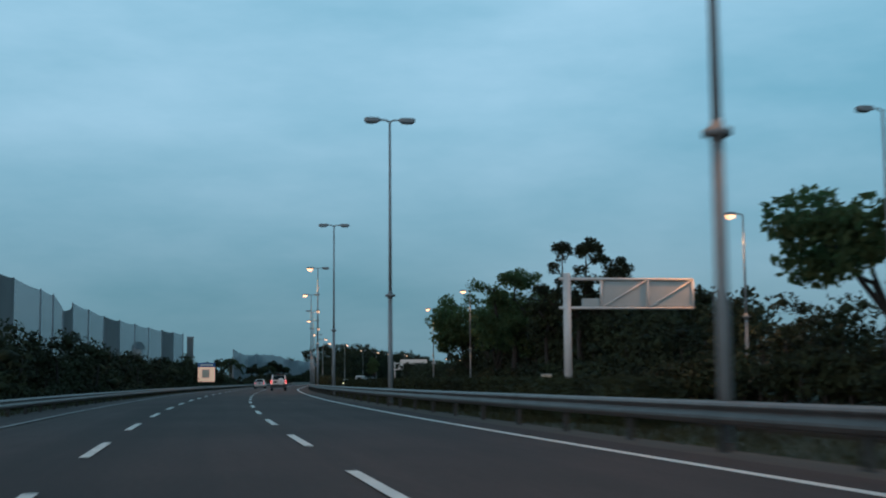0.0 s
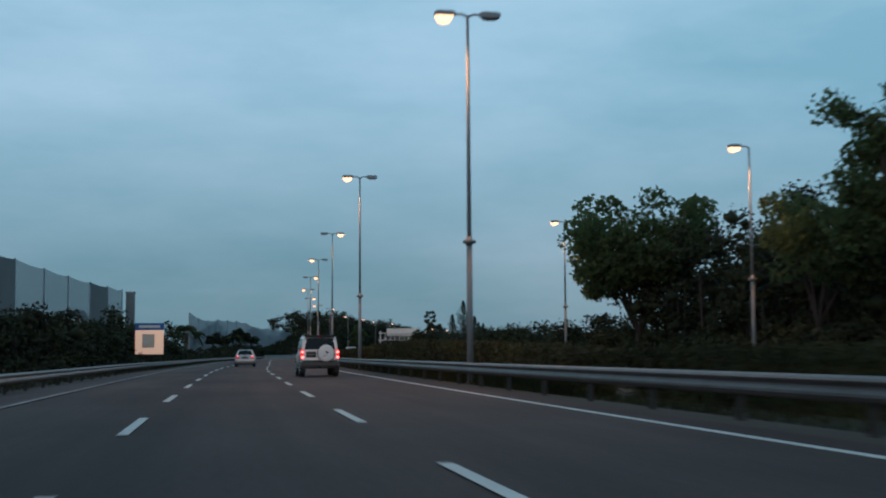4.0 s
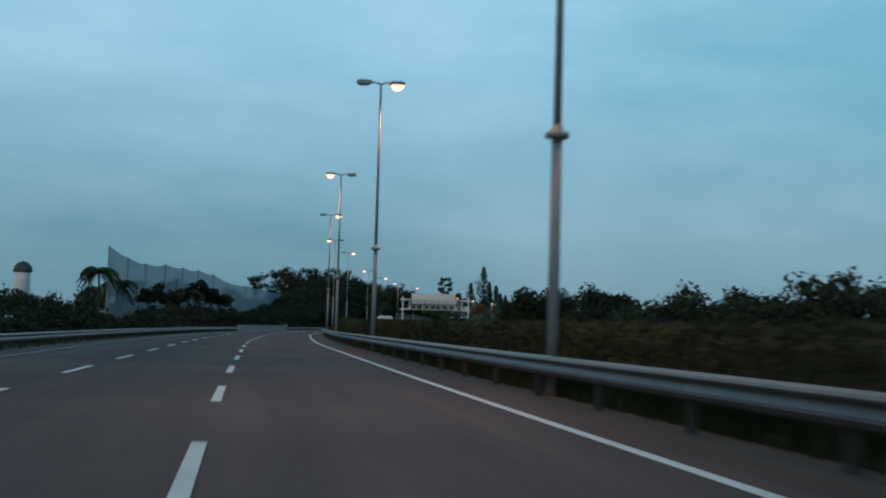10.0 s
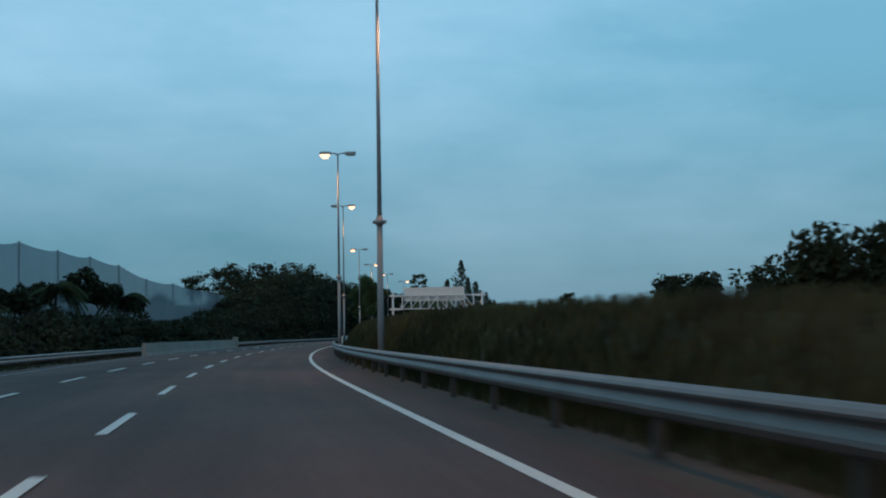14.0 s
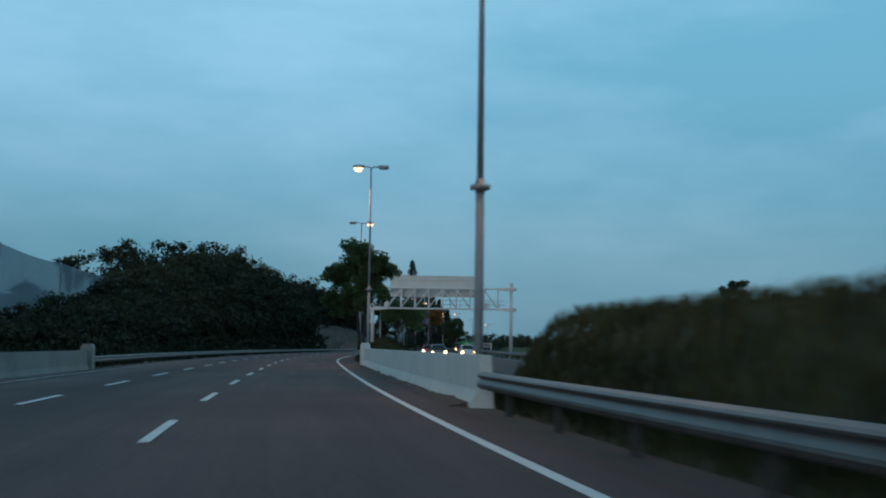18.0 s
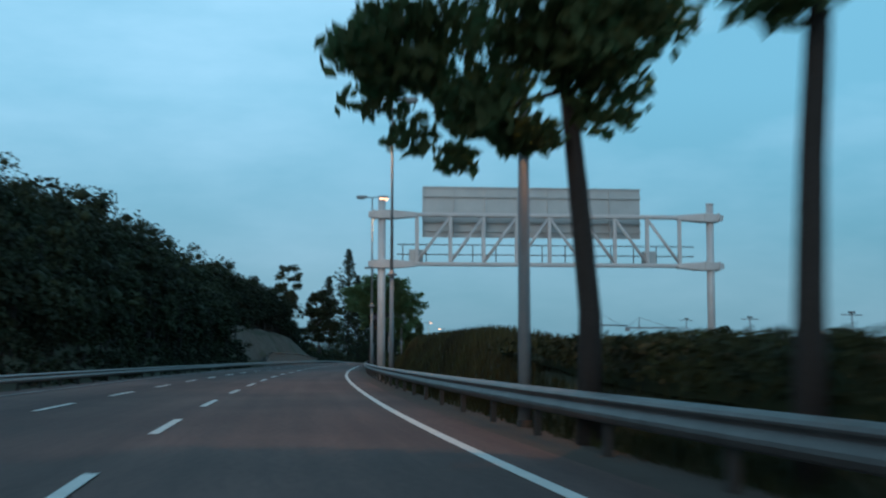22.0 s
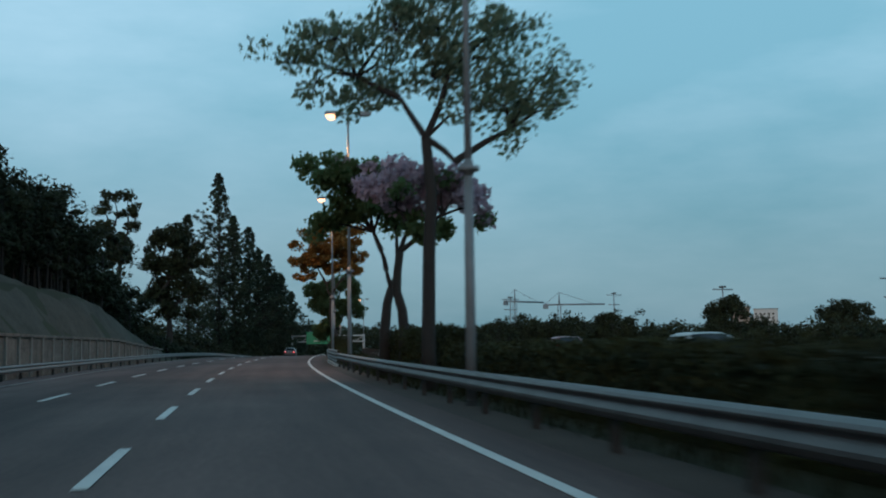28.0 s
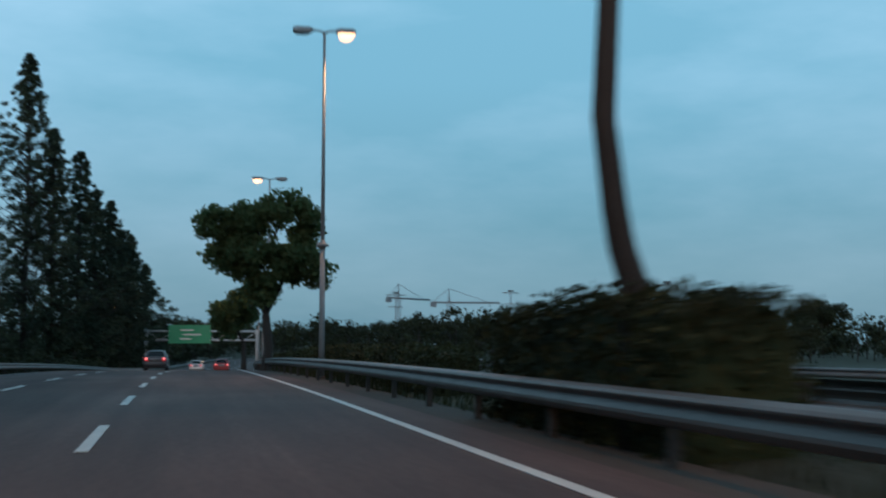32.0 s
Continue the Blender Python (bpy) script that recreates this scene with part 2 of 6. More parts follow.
LANE_TONES = [(-13.2, (1.0, 1.08, 1.12)), (-8.6, (1.2, 1.24, 1.26)), (-7.6, (0.9, 0.9, 0.92)), (-6.6, (0.74, 0.73, 0.74)), (-5.2, (1.0, 0.98, 0.97)), (-3.2, (1.22, 1.14, 1.1)), (1.2, (1.06, 0.98, 0.95))]
# multipliers by distance along the road: darkest at the start, paler and bluer past 590
STRETCH_TONES = [(-40, (0.46, 0.47, 0.48)), (60, (0.52, 0.53, 0.54)), (150, (1.0, 1.0, 1.0)), (470, (1.0, 1.0, 1.0)), (480, (1.25, 1.22, 1.2)), (575, (1.2, 1.2, 1.2)), (600, (1.34, 1.44, 1.48)), (760, (1.30, 1.38, 1.42)), (940, (1.15, 1.22, 1.26))]
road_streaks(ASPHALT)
ASPHALT.node_tree.nodes["Principled BSDF"].inputs["Specular IOR Level"].default_value = 0.28
GRIT = mat("gritty_shoulder", (0.085, 0.064, 0.05), (0.042, 0.032, 0.026), rough=0.95, scale=0.7, fine=12, bump=0.4, coords="World")
PAINT = mat("road_paint", (0.78, 0.78, 0.74), (0.50, 0.50, 0.48), rough=0.6, scale=1.2, fine=25, bump=0.1, coords="World")
WORN_PAINT = mat("worn_road_paint", (0.36, 0.36, 0.35), (0.12, 0.12, 0.12), rough=0.7, scale=0.6, fine=9, bump=0.1, coords="World", contrast=0.8)
GRASS = mat("grass_ground", (0.034, 0.042, 0.015), (0.02, 0.021, 0.010), rough=0.95, scale=0.25, fine=6, bump=0.5, coords="World")
GALV = mat("galvanised_steel", (0.185, 0.175, 0.170), (0.080, 0.076, 0.074), rough=0.5, metal=0.45, scale=1.5, fine=30, bump=0.06)
POLE_PAINT = mat("grey_pole_steel", (0.23, 0.25, 0.265), (0.16, 0.175, 0.185), rough=0.6, metal=0.15, scale=2.0, fine=30, bump=0.05)
GANTRY_PAINT = mat("pale_gantry_paint", (0.62, 0.61, 0.60), (0.46, 0.45, 0.45), rough=0.55, metal=0.1, scale=1.2, fine=20, bump=0.06)
SIGN_BACK = mat("bare_sign_back", (0.50, 0.51, 0.50), (0.38, 0.39, 0.39), rough=0.45, metal=0.5, scale=1.0, fine=18, bump=0.04)
CONCRETE = mat("pale_concrete", (0.50, 0.52, 0.51), (0.36, 0.37, 0.36), rough=0.9, scale=0.8, fine=12, bump=0.2, coords="World")
PARAPET_PAINT = mat("whitened_concrete", (0.56, 0.60, 0.57), (0.40, 0.44, 0.42), rough=0.9, scale=0.8, fine=12, bump=0.2, coords="World")
DARK_CONCRETE = mat("stained_concrete", (0.30, 0.29, 0.27), (0.16, 0.155, 0.14), rough=0.95, scale=0.5, fine=8, bump=0.3, coords="World")
WALL_STAIN = mat("stained_wall_panel", (0.20, 0.18, 0.155), (0.075, 0.068, 0.06), rough=0.95, scale=0.9, fine=5, bump=0.4, coords="World", contrast=0.8)
BARK = mat("bark", (0.036, 0.030, 0.027), (0.017, 0.015, 0.014), rough=0.95, scale=2.0, fine=18, bump=0.6)
LEAF = leaf_mat("tree_leaves", (0.075, 0.10, 0.042), (0.038, 0.054, 0.023), glowing=(0.11, 0.18, 0.08))
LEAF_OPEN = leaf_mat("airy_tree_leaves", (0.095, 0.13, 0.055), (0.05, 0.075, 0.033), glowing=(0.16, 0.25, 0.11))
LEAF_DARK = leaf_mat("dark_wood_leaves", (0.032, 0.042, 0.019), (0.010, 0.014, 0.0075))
LEAF_GREY = leaf_mat("grey_green_leaves", (0.19, 0.225, 0.15), (0.105, 0.135, 0.085), glowing=(0.18, 0.25, 0.16))
# green leaves coloured orange: the nearby lamp's light is put into both colours
LEAF_LAMPLIT = leaf_mat("lamplit_orange_leaves", (0.30, 0.145, 0.042), (0.15, 0.09, 0.03), glowing=(0.30, 0.14, 0.036))
BLOSSOM = leaf_mat("pink_blossom", (0.6, 0.45, 0.53), (0.32, 0.24, 0.27), glowing=(0.42, 0.3, 0.36))
NEEDLE = leaf_mat("casuarina_needles", (0.042, 0.058, 0.034), (0.02, 0.032, 0.02))
HEDGE = leaf_mat("hedge_leaves", (0.036, 0.042, 0.015), (0.016, 0.02, 0.008))
HEDGE_OLIVE = leaf_mat("olive_hedge_leaves", (0.056, 0.052, 0.019), (0.024, 0.022, 0.010), spread=0.15)
TALL_GRASS = leaf_mat("tall_grass_blades", (0.052, 0.053, 0.019), (0.022, 0.020, 0.010))
LAMP_LIT = lit("sodium_lamp", (1.0, 0.50, 0.26), 2.8)
LAMP_OFF = mat("unlit_lamp_glass", (0.12, 0.125, 0.13), rough=0.3, scale=4, fine=20, bump=0)
POST_STEEL = mat("weathered_post_steel", (0.05, 0.047, 0.045), (0.03, 0.028, 0.026), rough=0.75, metal=0.2, scale=2.0, fine=20, bump=0.1)
RUBBER = mat("tyre_rubber", (0.03, 0.03, 0.03), (0.018, 0.018, 0.018), rough=0.9, scale=6, fine=60, bump=0.2)
SILVER_PAINT = mat("silver_car_paint", (0.66, 0.60, 0.57), (0.58, 0.53, 0.50), rough=0.36, metal=0.65, scale=0.8, fine=50, bump=0.0)
WHITE_PAINT = mat("white_car_paint", (0.86, 0.85, 0.83), (0.78, 0.77, 0.75), rough=0.3, metal=0.0, scale=0.8, fine=50, bump=0.0)
GREY_CLAD = mat("silver_grey_cladding", (0.26, 0.255, 0.25), (0.18, 0.175, 0.17), rough=0.5, metal=0.2, scale=1.2, fine=40, bump=0.05)
DARK_PAINT = mat("dark_car_paint", (0.05, 0.055, 0.065), (0.035, 0.04, 0.045), rough=0.3, metal=0.2, scale=0.8, fine=50, bump=0.0)
RED_PAINT = mat("red_car_paint", (0.30, 0.03, 0.03), (0.22, 0.02, 0.02), rough=0.3, scale=0.8, fine=50, bump=0.0)
BLACK_TRIM = mat("black_plastic_trim", (0.025, 0.025, 0.027), (0.015, 0.015, 0.016), rough=0.6, scale=3, fine=50, bump=0.05)
CAR_GLASS = mat("dark_car_glass", (0.012, 0.014, 0.016), (0.008, 0.01, 0.012), rough=0.08, scale=1, fine=10, bump=0.0)
CAR_GLASS.node_tree.nodes["Principled BSDF"].inputs["Specular IOR Level"].default_value = 0.22
RIM_METAL = mat("alloy_rim", (0.55, 0.55, 0.56), (0.42, 0.42, 0.43), rough=0.35, metal=0.8, scale=5, fine=50, bump=0.0)
TAIL_RED = mat("red_lamp_lens", (0.45, 0.015, 0.015), (0.32, 0.01, 0.01), rough=0.2, scale=8, fine=40, bump=0.0)
TAIL_LENS = lit("dark_lit_tail_lens", (0.5, 0.006, 0.012), 0.55)
TAIL_LIT = lit("lit_tail_lamp", (1.0, 0.22, 0.20), 4.0)
TAIL_GLOW = lit("glowing_tail_lens", (1.0, 0.012, 0.018), 0.55)
BUMPER_GREY = mat("dark_grey_bumper", (0.10, 0.095, 0.095), (0.06, 0.058, 0.058), rough=0.6, scale=2, fine=40, bump=0.05)
HEAD_LIT = lit("lit_head_lamp", (1.0, 0.62, 0.26), 14.0)
NET = mat("grey_netting", (0.28, 0.34, 0.38), (0.19, 0.23, 0.26), rough=0.9, scale=0.25, fine=5, bump=0.1, coords="World")
NET_DARK = mat("dark_netting", (0.16, 0.18, 0.19), (0.11, 0.125, 0.13), rough=0.9, scale=0.25, fine=5, bump=0.1, coords="World")
NET_BLUE = mat("pale_blue_netting", (0.27, 0.34, 0.39), (0.20, 0.26, 0.30), rough=0.9, scale=0.25, fine=5, bump=0.1, coords="World")
NET_BLUE.node_tree.nodes["Principled BSDF"].inputs["Alpha"].default_value = 0.55
NET.node_tree.nodes["Principled BSDF"].inputs["Alpha"].default_value = 0.45
NET_DARK.node_tree.nodes["Principled BSDF"].inputs["Alpha"].default_value = 0.85
CUT_SLOPE = mat("bare_cut_slope", (0.095, 0.085, 0.068), (0.028, 0.027, 0.02), rough=0.98, scale=0.55, fine=3.0, bump=0.9, coords="World")
SIGN_BLUE = mat("blue_board_face", (0.03, 0.12, 0.32), (0.02, 0.09, 0.25), rough=0.5, scale=1, fine=10, bump=0.0)
# the poster face itself emits faintly; no lamp is built for it
POSTER_GLOW = lit("glowing_poster", (1.0, 0.62, 0.44), 0.34)
POSTER = mat("pale_orange_poster", (0.82, 0.52, 0.36), (0.74, 0.66, 0.56), rough=0.5, scale=0.9, fine=3, bump=0.0)
WHITE_WASH = mat("whitewashed_tower", (0.62, 0.60, 0.56), (0.50, 0.48, 0.45), rough=0.9, scale=0.2, fine=2, bump=0.1)
DARK_ROOF = mat("dark_dome", (0.06, 0.065, 0.06), (0.04, 0.045, 0.04), rough=0.8, scale=0.2, fine=2, bump=0.1)
PALM_LEAF = leaf_mat("palm_fronds", (0.05, 0.07, 0.028), (0.03, 0.042, 0.02))
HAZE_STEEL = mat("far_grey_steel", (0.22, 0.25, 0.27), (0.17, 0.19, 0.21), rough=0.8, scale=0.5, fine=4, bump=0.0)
WALL_PINK = mat("pale_brick_flats", (0.45, 0.30, 0.24), (0.40, 0.36, 0.32), rough=0.9, scale=0.1, fine=2, bump=0.0)
WALL_PALE = mat("pale_render", (0.55, 0.54, 0.52), (0.44, 0.43, 0.42), rough=0.9, scale=0.1, fine=2, bump=0.0)

# ---------------------------------------------------------------- building helpers
def shape(name, verts, faces, material, parent=None, label="", smooth=False, extra=()):
    """One mesh object from points and faces."""
    me = bpy.data.meshes.new(name)
    me.from_pydata([tuple(v) for v in verts], [], [tuple(f) for f in faces])
    me.materials.append(material)
    for m in extra:
        me.materials.append(m)
    if smooth:
        me.polygons.foreach_set("use_smooth", [True] * len(me.polygons))
    me.update()
    ob = new(name, me)
    ob.parent = parent
    if label:
        tagged(ob, label)
    return ob


def again(name, me, parent, m):
    """Another object on the same mesh, as a part of parent."""
    ob = new(name, me)
    ob.parent, ob.matrix_basis = parent, m
    return ob


def holder(name, m, label, category, group="", kind=""):
    ob = new(name)
    ob.matrix_basis = m
    return tagged(ob, label, category, group, kind)


def box_data(x0, x1, y0, y1, z0, z1, verts=None, faces=None):
    verts, faces = ([] if verts is None else verts), ([] if faces is None else faces)
    n = len(verts)
    verts += [(x, y, z) for z in (z0, z1) for y in (y0, y1) for x in (x0, x1)]
    faces += [tuple(n + i for i in f) for f in ((0, 2, 3, 1), (4, 5, 7, 6), (0, 1, 5, 4), (2, 6, 7, 3), (0, 4, 6, 2), (1, 3, 7, 5))]
    return verts, faces


def bevelled(name, size, at, material, parent, label="", bevel=0.02, segments=1, turn=None):
    """A box with rounded edges, as a part."""
    bm = bmesh.new()
    bmesh.ops.create_cube(bm, size=1.0, matrix=Matrix.Diagonal((*size, 1)))
    bmesh.ops.bevel(bm, geom=bm.edges[:], offset=min(bevel, min(size) * 0.45), segments=segments, affect="EDGES")
    bmesh.ops.transform(bm, matrix=Matrix.Translation(at) @ (turn or Matrix()), verts=bm.verts)
    return part(name, bm, material, parent, label)


def part(name, bm, material, parent, label="", smooth=False):
    me = bpy.data.meshes.new(name)
    bm.to_mesh(me)
    bm.free()
    me.materials.append(material)
    if smooth:
        me.polygons.foreach_set("use_smooth", [True] * len(me.polygons))
    ob = new(name, me)
    ob.parent = parent
    if label:
        tagged(ob, label)
    return ob


def tube_data(path, radii, sides=8, verts=None, faces=None, cap=True):
    """A round tube along a path, with a radius at each point."""
    verts, faces = ([] if verts is None else verts), ([] if faces is None else faces)
    path = [Vector(p) for p in path]
    start = len(verts)
    side = None
    for i, p in enumerate(path):
        d = (path[min(i + 1, len(path) - 1)] - path[max(i - 1, 0)]).normalized()
        if side is None:
            side = d.orthogonal().normalized()
        side = (side - d * side.dot(d)).normalized()
        other = d.cross(side)
        for j in range(sides):
            a = 2 * math.pi * j / sides
            verts.append(tuple(p + (side * math.cos(a) + other * math.sin(a)) * radii[i]))
    for i in range(len(path) - 1):
        for j in range(sides):
            a, b = start + i * sides + j, start + i * sides + (j + 1) % sides
            faces.append((a, b, b + sides, a + sides))
    if cap:
        faces.append(tuple(start + j for j in reversed(range(sides))))
        faces.append(tuple(start + (len(path) - 1) * sides + j for j in range(sides)))
    return verts, faces


def tube(name, path, radii, material, parent=None, label="", sides=8):
    if not hasattr(radii, "__len__"):
        radii = [radii] * len(path)
    v, f = tube_data(path, radii, sides)
    return shape(name, v, f, material, parent, label, smooth=True)


def sweep_data(s0, s1, profile, step=4.0, closed=True, verts=None, faces=None, lift=None):
    """A cross-section of (l, z) points drawn along the road from s0 to s1."""
    verts, faces = ([] if verts is None else verts), ([] if faces is None else faces)
    n = max(1, int(math.ceil((s1 - s0) / step)))
    start, k = len(verts), len(profile)
    for i in range(n + 1):
        s = s0 + (s1 - s0) * i / n
        for l, z in profile:
            verts.append(tuple(on(s, l, z + (lift(s, l) if lift else 0.0))))
    for i in range(n):
        for j in range(k if closed else k - 1):
            a, b = start + i * k + j, start + i * k + (j + 1) % k
            faces.append((a, a + k, b + k, b))
    if closed:
        faces.append(tuple(start + j for j in range(k)))
        faces.append(tuple(start + n * k + j for j in reversed(range(k))))
    return verts, faces


def sweep(name, s0, s1, profile, material, parent=None, label="", step=4.0, closed=True, smooth=False, lift=None):
    v, f = sweep_data(s0, s1, profile, step, closed, lift=lift)
    return shape(name, v, f, material, parent, label, smooth)


def ease(a, b, x):
    t = min(1.0, max(0.0, (x - a) / (b - a)))
    return t * t * (3 - 2 * t)


# ---------------------------------------------------------------- ground, road and markings
W1, W2, W3 = 4.32, 3.43, 3.2    # widths of the lanes from the median outwards
LEFT = -(W1 + W2 + W3)          # outer edge line
RAIL_L = LEFT - 2.6             # outer guard rail
RAIL_R = 1.38                   # median guard rail
FALL = 0.27                     # the outer shoulder lies lower than the lanes


def bank_height(s):
    """Height of the overgrown median bank."""
    return float(np.interp(s, [-60, 120, 150, 290, 302, 325, 345, 425, 428, 470, 485, 515, 530, 553, 558.5, 562, 740, 1000],
                           [0.0, 0.0, 0.3, 0.3, 0.95, 1.6, 1.85, 1.95, 0.1, 0.1, 0.3, 1.0, 1.92, 2.06, 1.85, 0.1, 0.1, 0.1]))


def hill(s, l):
    """Height of the wooded rise beyond the outer shoulder."""
    far = max(0.0, -l - 15.8)
    k = ease(490, 590, s) * (1 - ease(735, 792, s))
    return (1 - ease(64, 105, -l)) * k * min(9.0 - 2.6 * ease(640, 676, s), far * (0.95 + 0.47 * ease(650, 680, s)))


def ground_z(s, l):
    z = -0.12
    if l > 1.5:
        b = bank_height(s)
        z += b * ease(1.8, 3.4, l) * (1 - ease(4.2, 6.0, l))
        z -= 0.25 * ease(17, 30, l)
    z -= FALL * ease(10.5, 14.4, -l)
    if l < -15:
        z += hill(s, l) - 0.5 * ease(15, 30, -l) * (1 - ease(490, 590, s) * (1 - ease(735, 792, s)))
    return z


# the ground is drawn finely near the road, coarsely far from it
GROUND_L = [-260, -180, -120, -90, -70, -56, -46, -38, -32, -27, -23, -20, -18, -16.5, -15, -14, 1.0, 1.6, 2.2, 2.8, 3.4, 4.2, 5.0, 6.0, 17.5, 19, 22, 26, 32, 40, 55, 80, 120, 180, 260]
gs = list(np.arange(-120, 1060, 6.0)) + [1080, 1120, 1180, 1260, 1390]
gv, gf = [], []
for s in gs:
    for l in GROUND_L:
        rough = 0.0 if -16 < l < 1.7 else 0.10 * noise.noise((s * 0.15, l * 0.3, 1.7)) + (0.5 * noise.noise((s * 0.03, l * 0.04, 5.1)) if abs(l) > 24 else 0)
        gv.append(tuple(on(s, l, ground_z(s, l) + rough)))
nl = len(GROUND_L)
for i in range(len(gs) - 1):
    for j in range(nl - 1):
        gf.append((i * nl + j, i * nl + j + 1, (i + 1) * nl + j + 1, (i + 1) * nl + j))
rim = [j for j in range(nl)] + [i * nl + nl - 1 for i in range(1, len(gs))] + [(len(gs) - 1) * nl + j for j in range(nl - 2, -1, -1)] + [i * nl for i in range(len(gs) - 2, 0, -1)]
mid = on(480, 0)
first = len(gv)
for i in rim:
    p = Vector(gv[i])
    d = Vector((p.x - mid.x, p.y - mid.y, 0)).normalized()
    gv.append((mid.x + d.x * 4200, mid.y + d.y * 4200, -4.0))
for k in range(len(rim)):
    a, b = k, (k + 1) % len(rim)
    gf.append((rim[a], first + a, first + b, rim[b]))
ground = shape("ground", gv, gf, GRASS, smooth=True)
tagged(ground, "dark dusky grass verge and fields beside the motorway", "ground", kind="structure")

LANES = [(-14.6, -FALL), (LEFT - 0.4, -0.02), (0.9, 0.0), (1.0, -0.3), (-14.7, -0.6)]
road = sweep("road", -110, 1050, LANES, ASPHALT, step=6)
tagged(road, "dark grey worn asphalt motorway carriageway of three lanes", "road", kind="structure")
road_far = sweep("road_opposite", -110, 1050, [(6.2, 0.0), (17.3, 0.0), (17.4, -0.3), (6.1, -0.3)], ASPHALT, step=6)
tagged(road_far, "asphalt carriageway for oncoming traffic beyond the median", "road", kind="structure")
def lay_out(ob, s0, s1, profile, step):
    """Give a swept sheet coordinates in metres across and along the road."""
    n, k = max(1, int(math.ceil((s1 - s0) / step))), len(profile)
    layer = ob.data.uv_layers.new(name="along_road")
    for loop in ob.data.loops:
        i, j = divmod(loop.vertex_index, k)
        layer.data[loop.index].uv = (profile[j][0], s0 + (s1 - s0) * i / n)


lay_out(road, -110, 1050, LANES, 6)
lay_out(road_far, -110, 1050, [(6.2, 0.0), (17.3, 0.0), (17.4, -0.3), (6.1, -0.3)], 6)
verge = sweep("pavement", -110, 1050, [(0.9, 0.0), (1.9, -0.02), (2.0, -0.3), (0.9, -0.3)], GRIT, step=6)
tagged(verge, "gritty dusty strip between edge line and guard rail", "pavement", kind="structure")

marks = holder("road_marking", Matrix(), "worn white painted lane lines on asphalt", "road marking", kind="structure")
for name, l, w, paint in (("edge_line", 0.0, 0.16, PAINT), ("edge_line", LEFT, 0.15, WORN_PAINT)):
    sweep(name, -110, 1050, [(l - w / 2, 0.003), (l + w / 2, 0.003), (l + w / 2, 0.009), (l - w / 2, 0.009)], paint, marks, step=3)
for name, l, w in (("edge_line", 6.6, 0.16), ("edge_line", 17.0, 0.16)):
    sweep(name, -110, 1050, [(l - w / 2, 0.003), (l + w / 2, 0.003), (l + w / 2, 0.009), (l - w / 2, 0.009)], PAINT, marks, step=6)
DASH_N = [-11, 0, 2, 8, 11, 17, 18, 22, 26, 30, 32, 36, 38, 42, 47, 54, 56, 61, 69, 96]
DASH_S = [-105, 12.5, 33.0, 96.5, 131.3, 196, 207.5, 250, 291, 328, 350, 393, 417, 462, 516, 589, 613.5, 666, 750.6, 1040]
for n in range(-10, 94):
    s = float(np.interp(n, DASH_N, DASH_S))
    for l, shift in ((-W1, 0.0), (-W1 - W2, -2.1)):
        sweep("lane_dash", s + shift - 2.2, s + shift + 2.2, [(l - 0.075, 0.003), (l + 0.075, 0.003), (l + 0.075, 0.009), (l - 0.075, 0.009)], PAINT, marks, step=2.2)


# ---------------------------------------------------------------- guard rails and parapets
BEAM = [(0.0, 0.0), (0.05, 0.03), (0.085, 0.085), (0.08, 0.125), (0.045, 0.175), (0.022, 0.205), (0.03, 0.225), (0.082, 0.262), (0.088, 0.285), (0.06, 0.318), (-0.02, 0.345), (-0.05, 0.35)]


def guard_rail(s0, s1, l, face, label, post_every=4.0, top=0.75, base=0.0):
    """A steel beam on posts; face is -1 where its front looks to the left."""
    rail = holder("guard_rail", Matrix(), label, "guard rail")
    n = max(1, round((s1 - s0) / 8.0))
    prof = [(l + face * x, base + top - 0.35 + z) for x, z in BEAM]
    prof = prof + [(p[0] - face * 0.012, p[1]) for p in reversed(prof)]
    if face > 0:
        prof = prof[::-1]
    for i in range(n):
        a, b = s0 + (s1 - s0) * i / n, s0 + (s1 - s0) * (i + 1) / n
        sweep("beam", a, b - 0.01, prof, GALV, rail, step=4)
    v, f = box_data(-0.05, -0.042, -0.06, 0.06, 0.0, top + 0.11)
    v, f = box_data(-0.042, 0.05, -0.06, -0.052, 0.0, top + 0.11, v, f)
    v, f = box_data(-0.042, 0.05, 0.052, 0.06, 0.0, top + 0.11, v, f)
    v, f = box_data(face * 0.05 - 0.02, face * 0.05 + 0.05, -0.05, 0.05, top - 0.12, top + 0.10, v, f)
    first_post = None
    s = s0 + 1
    while s < s1:
        m = stand(s, l - face * 0.12, base - 0.16)
        if first_post is None:
            first_post = shape("post", v, f, POST_STEEL, rail)
            first_post.matrix_basis = m
        else:
            again("post", first_post.data, rail, m)
        s += post_every
    return rail


RAIL_LABEL = "dull galvanised steel guard rail on posts beside the road"
guard_rail(-100, 423.5, RAIL_R, -1, RAIL_LABEL)
guard_rail(476, 488, RAIL_R, -1, "raised length of galvanised guard rail at a bridge end", top=0.93)
guard_rail(488, 697, RAIL_R, -1, RAIL_LABEL)
heavy = guard_rail(697, 718, RAIL_R, -1, "heavier raised guard rail of two beams over a concrete kerb", top=0.89)
low_beam = [(RAIL_R - x, 0.17 + z) for x, z in BEAM]
low_beam += [(p[0] + 0.012, p[1]) for p in reversed(low_beam)]
for i in range(3):
    sweep("lower_beam", 697 + 7 * i, 704 + 7 * i - 0.01, low_beam, GALV, heavy, step=3.5)
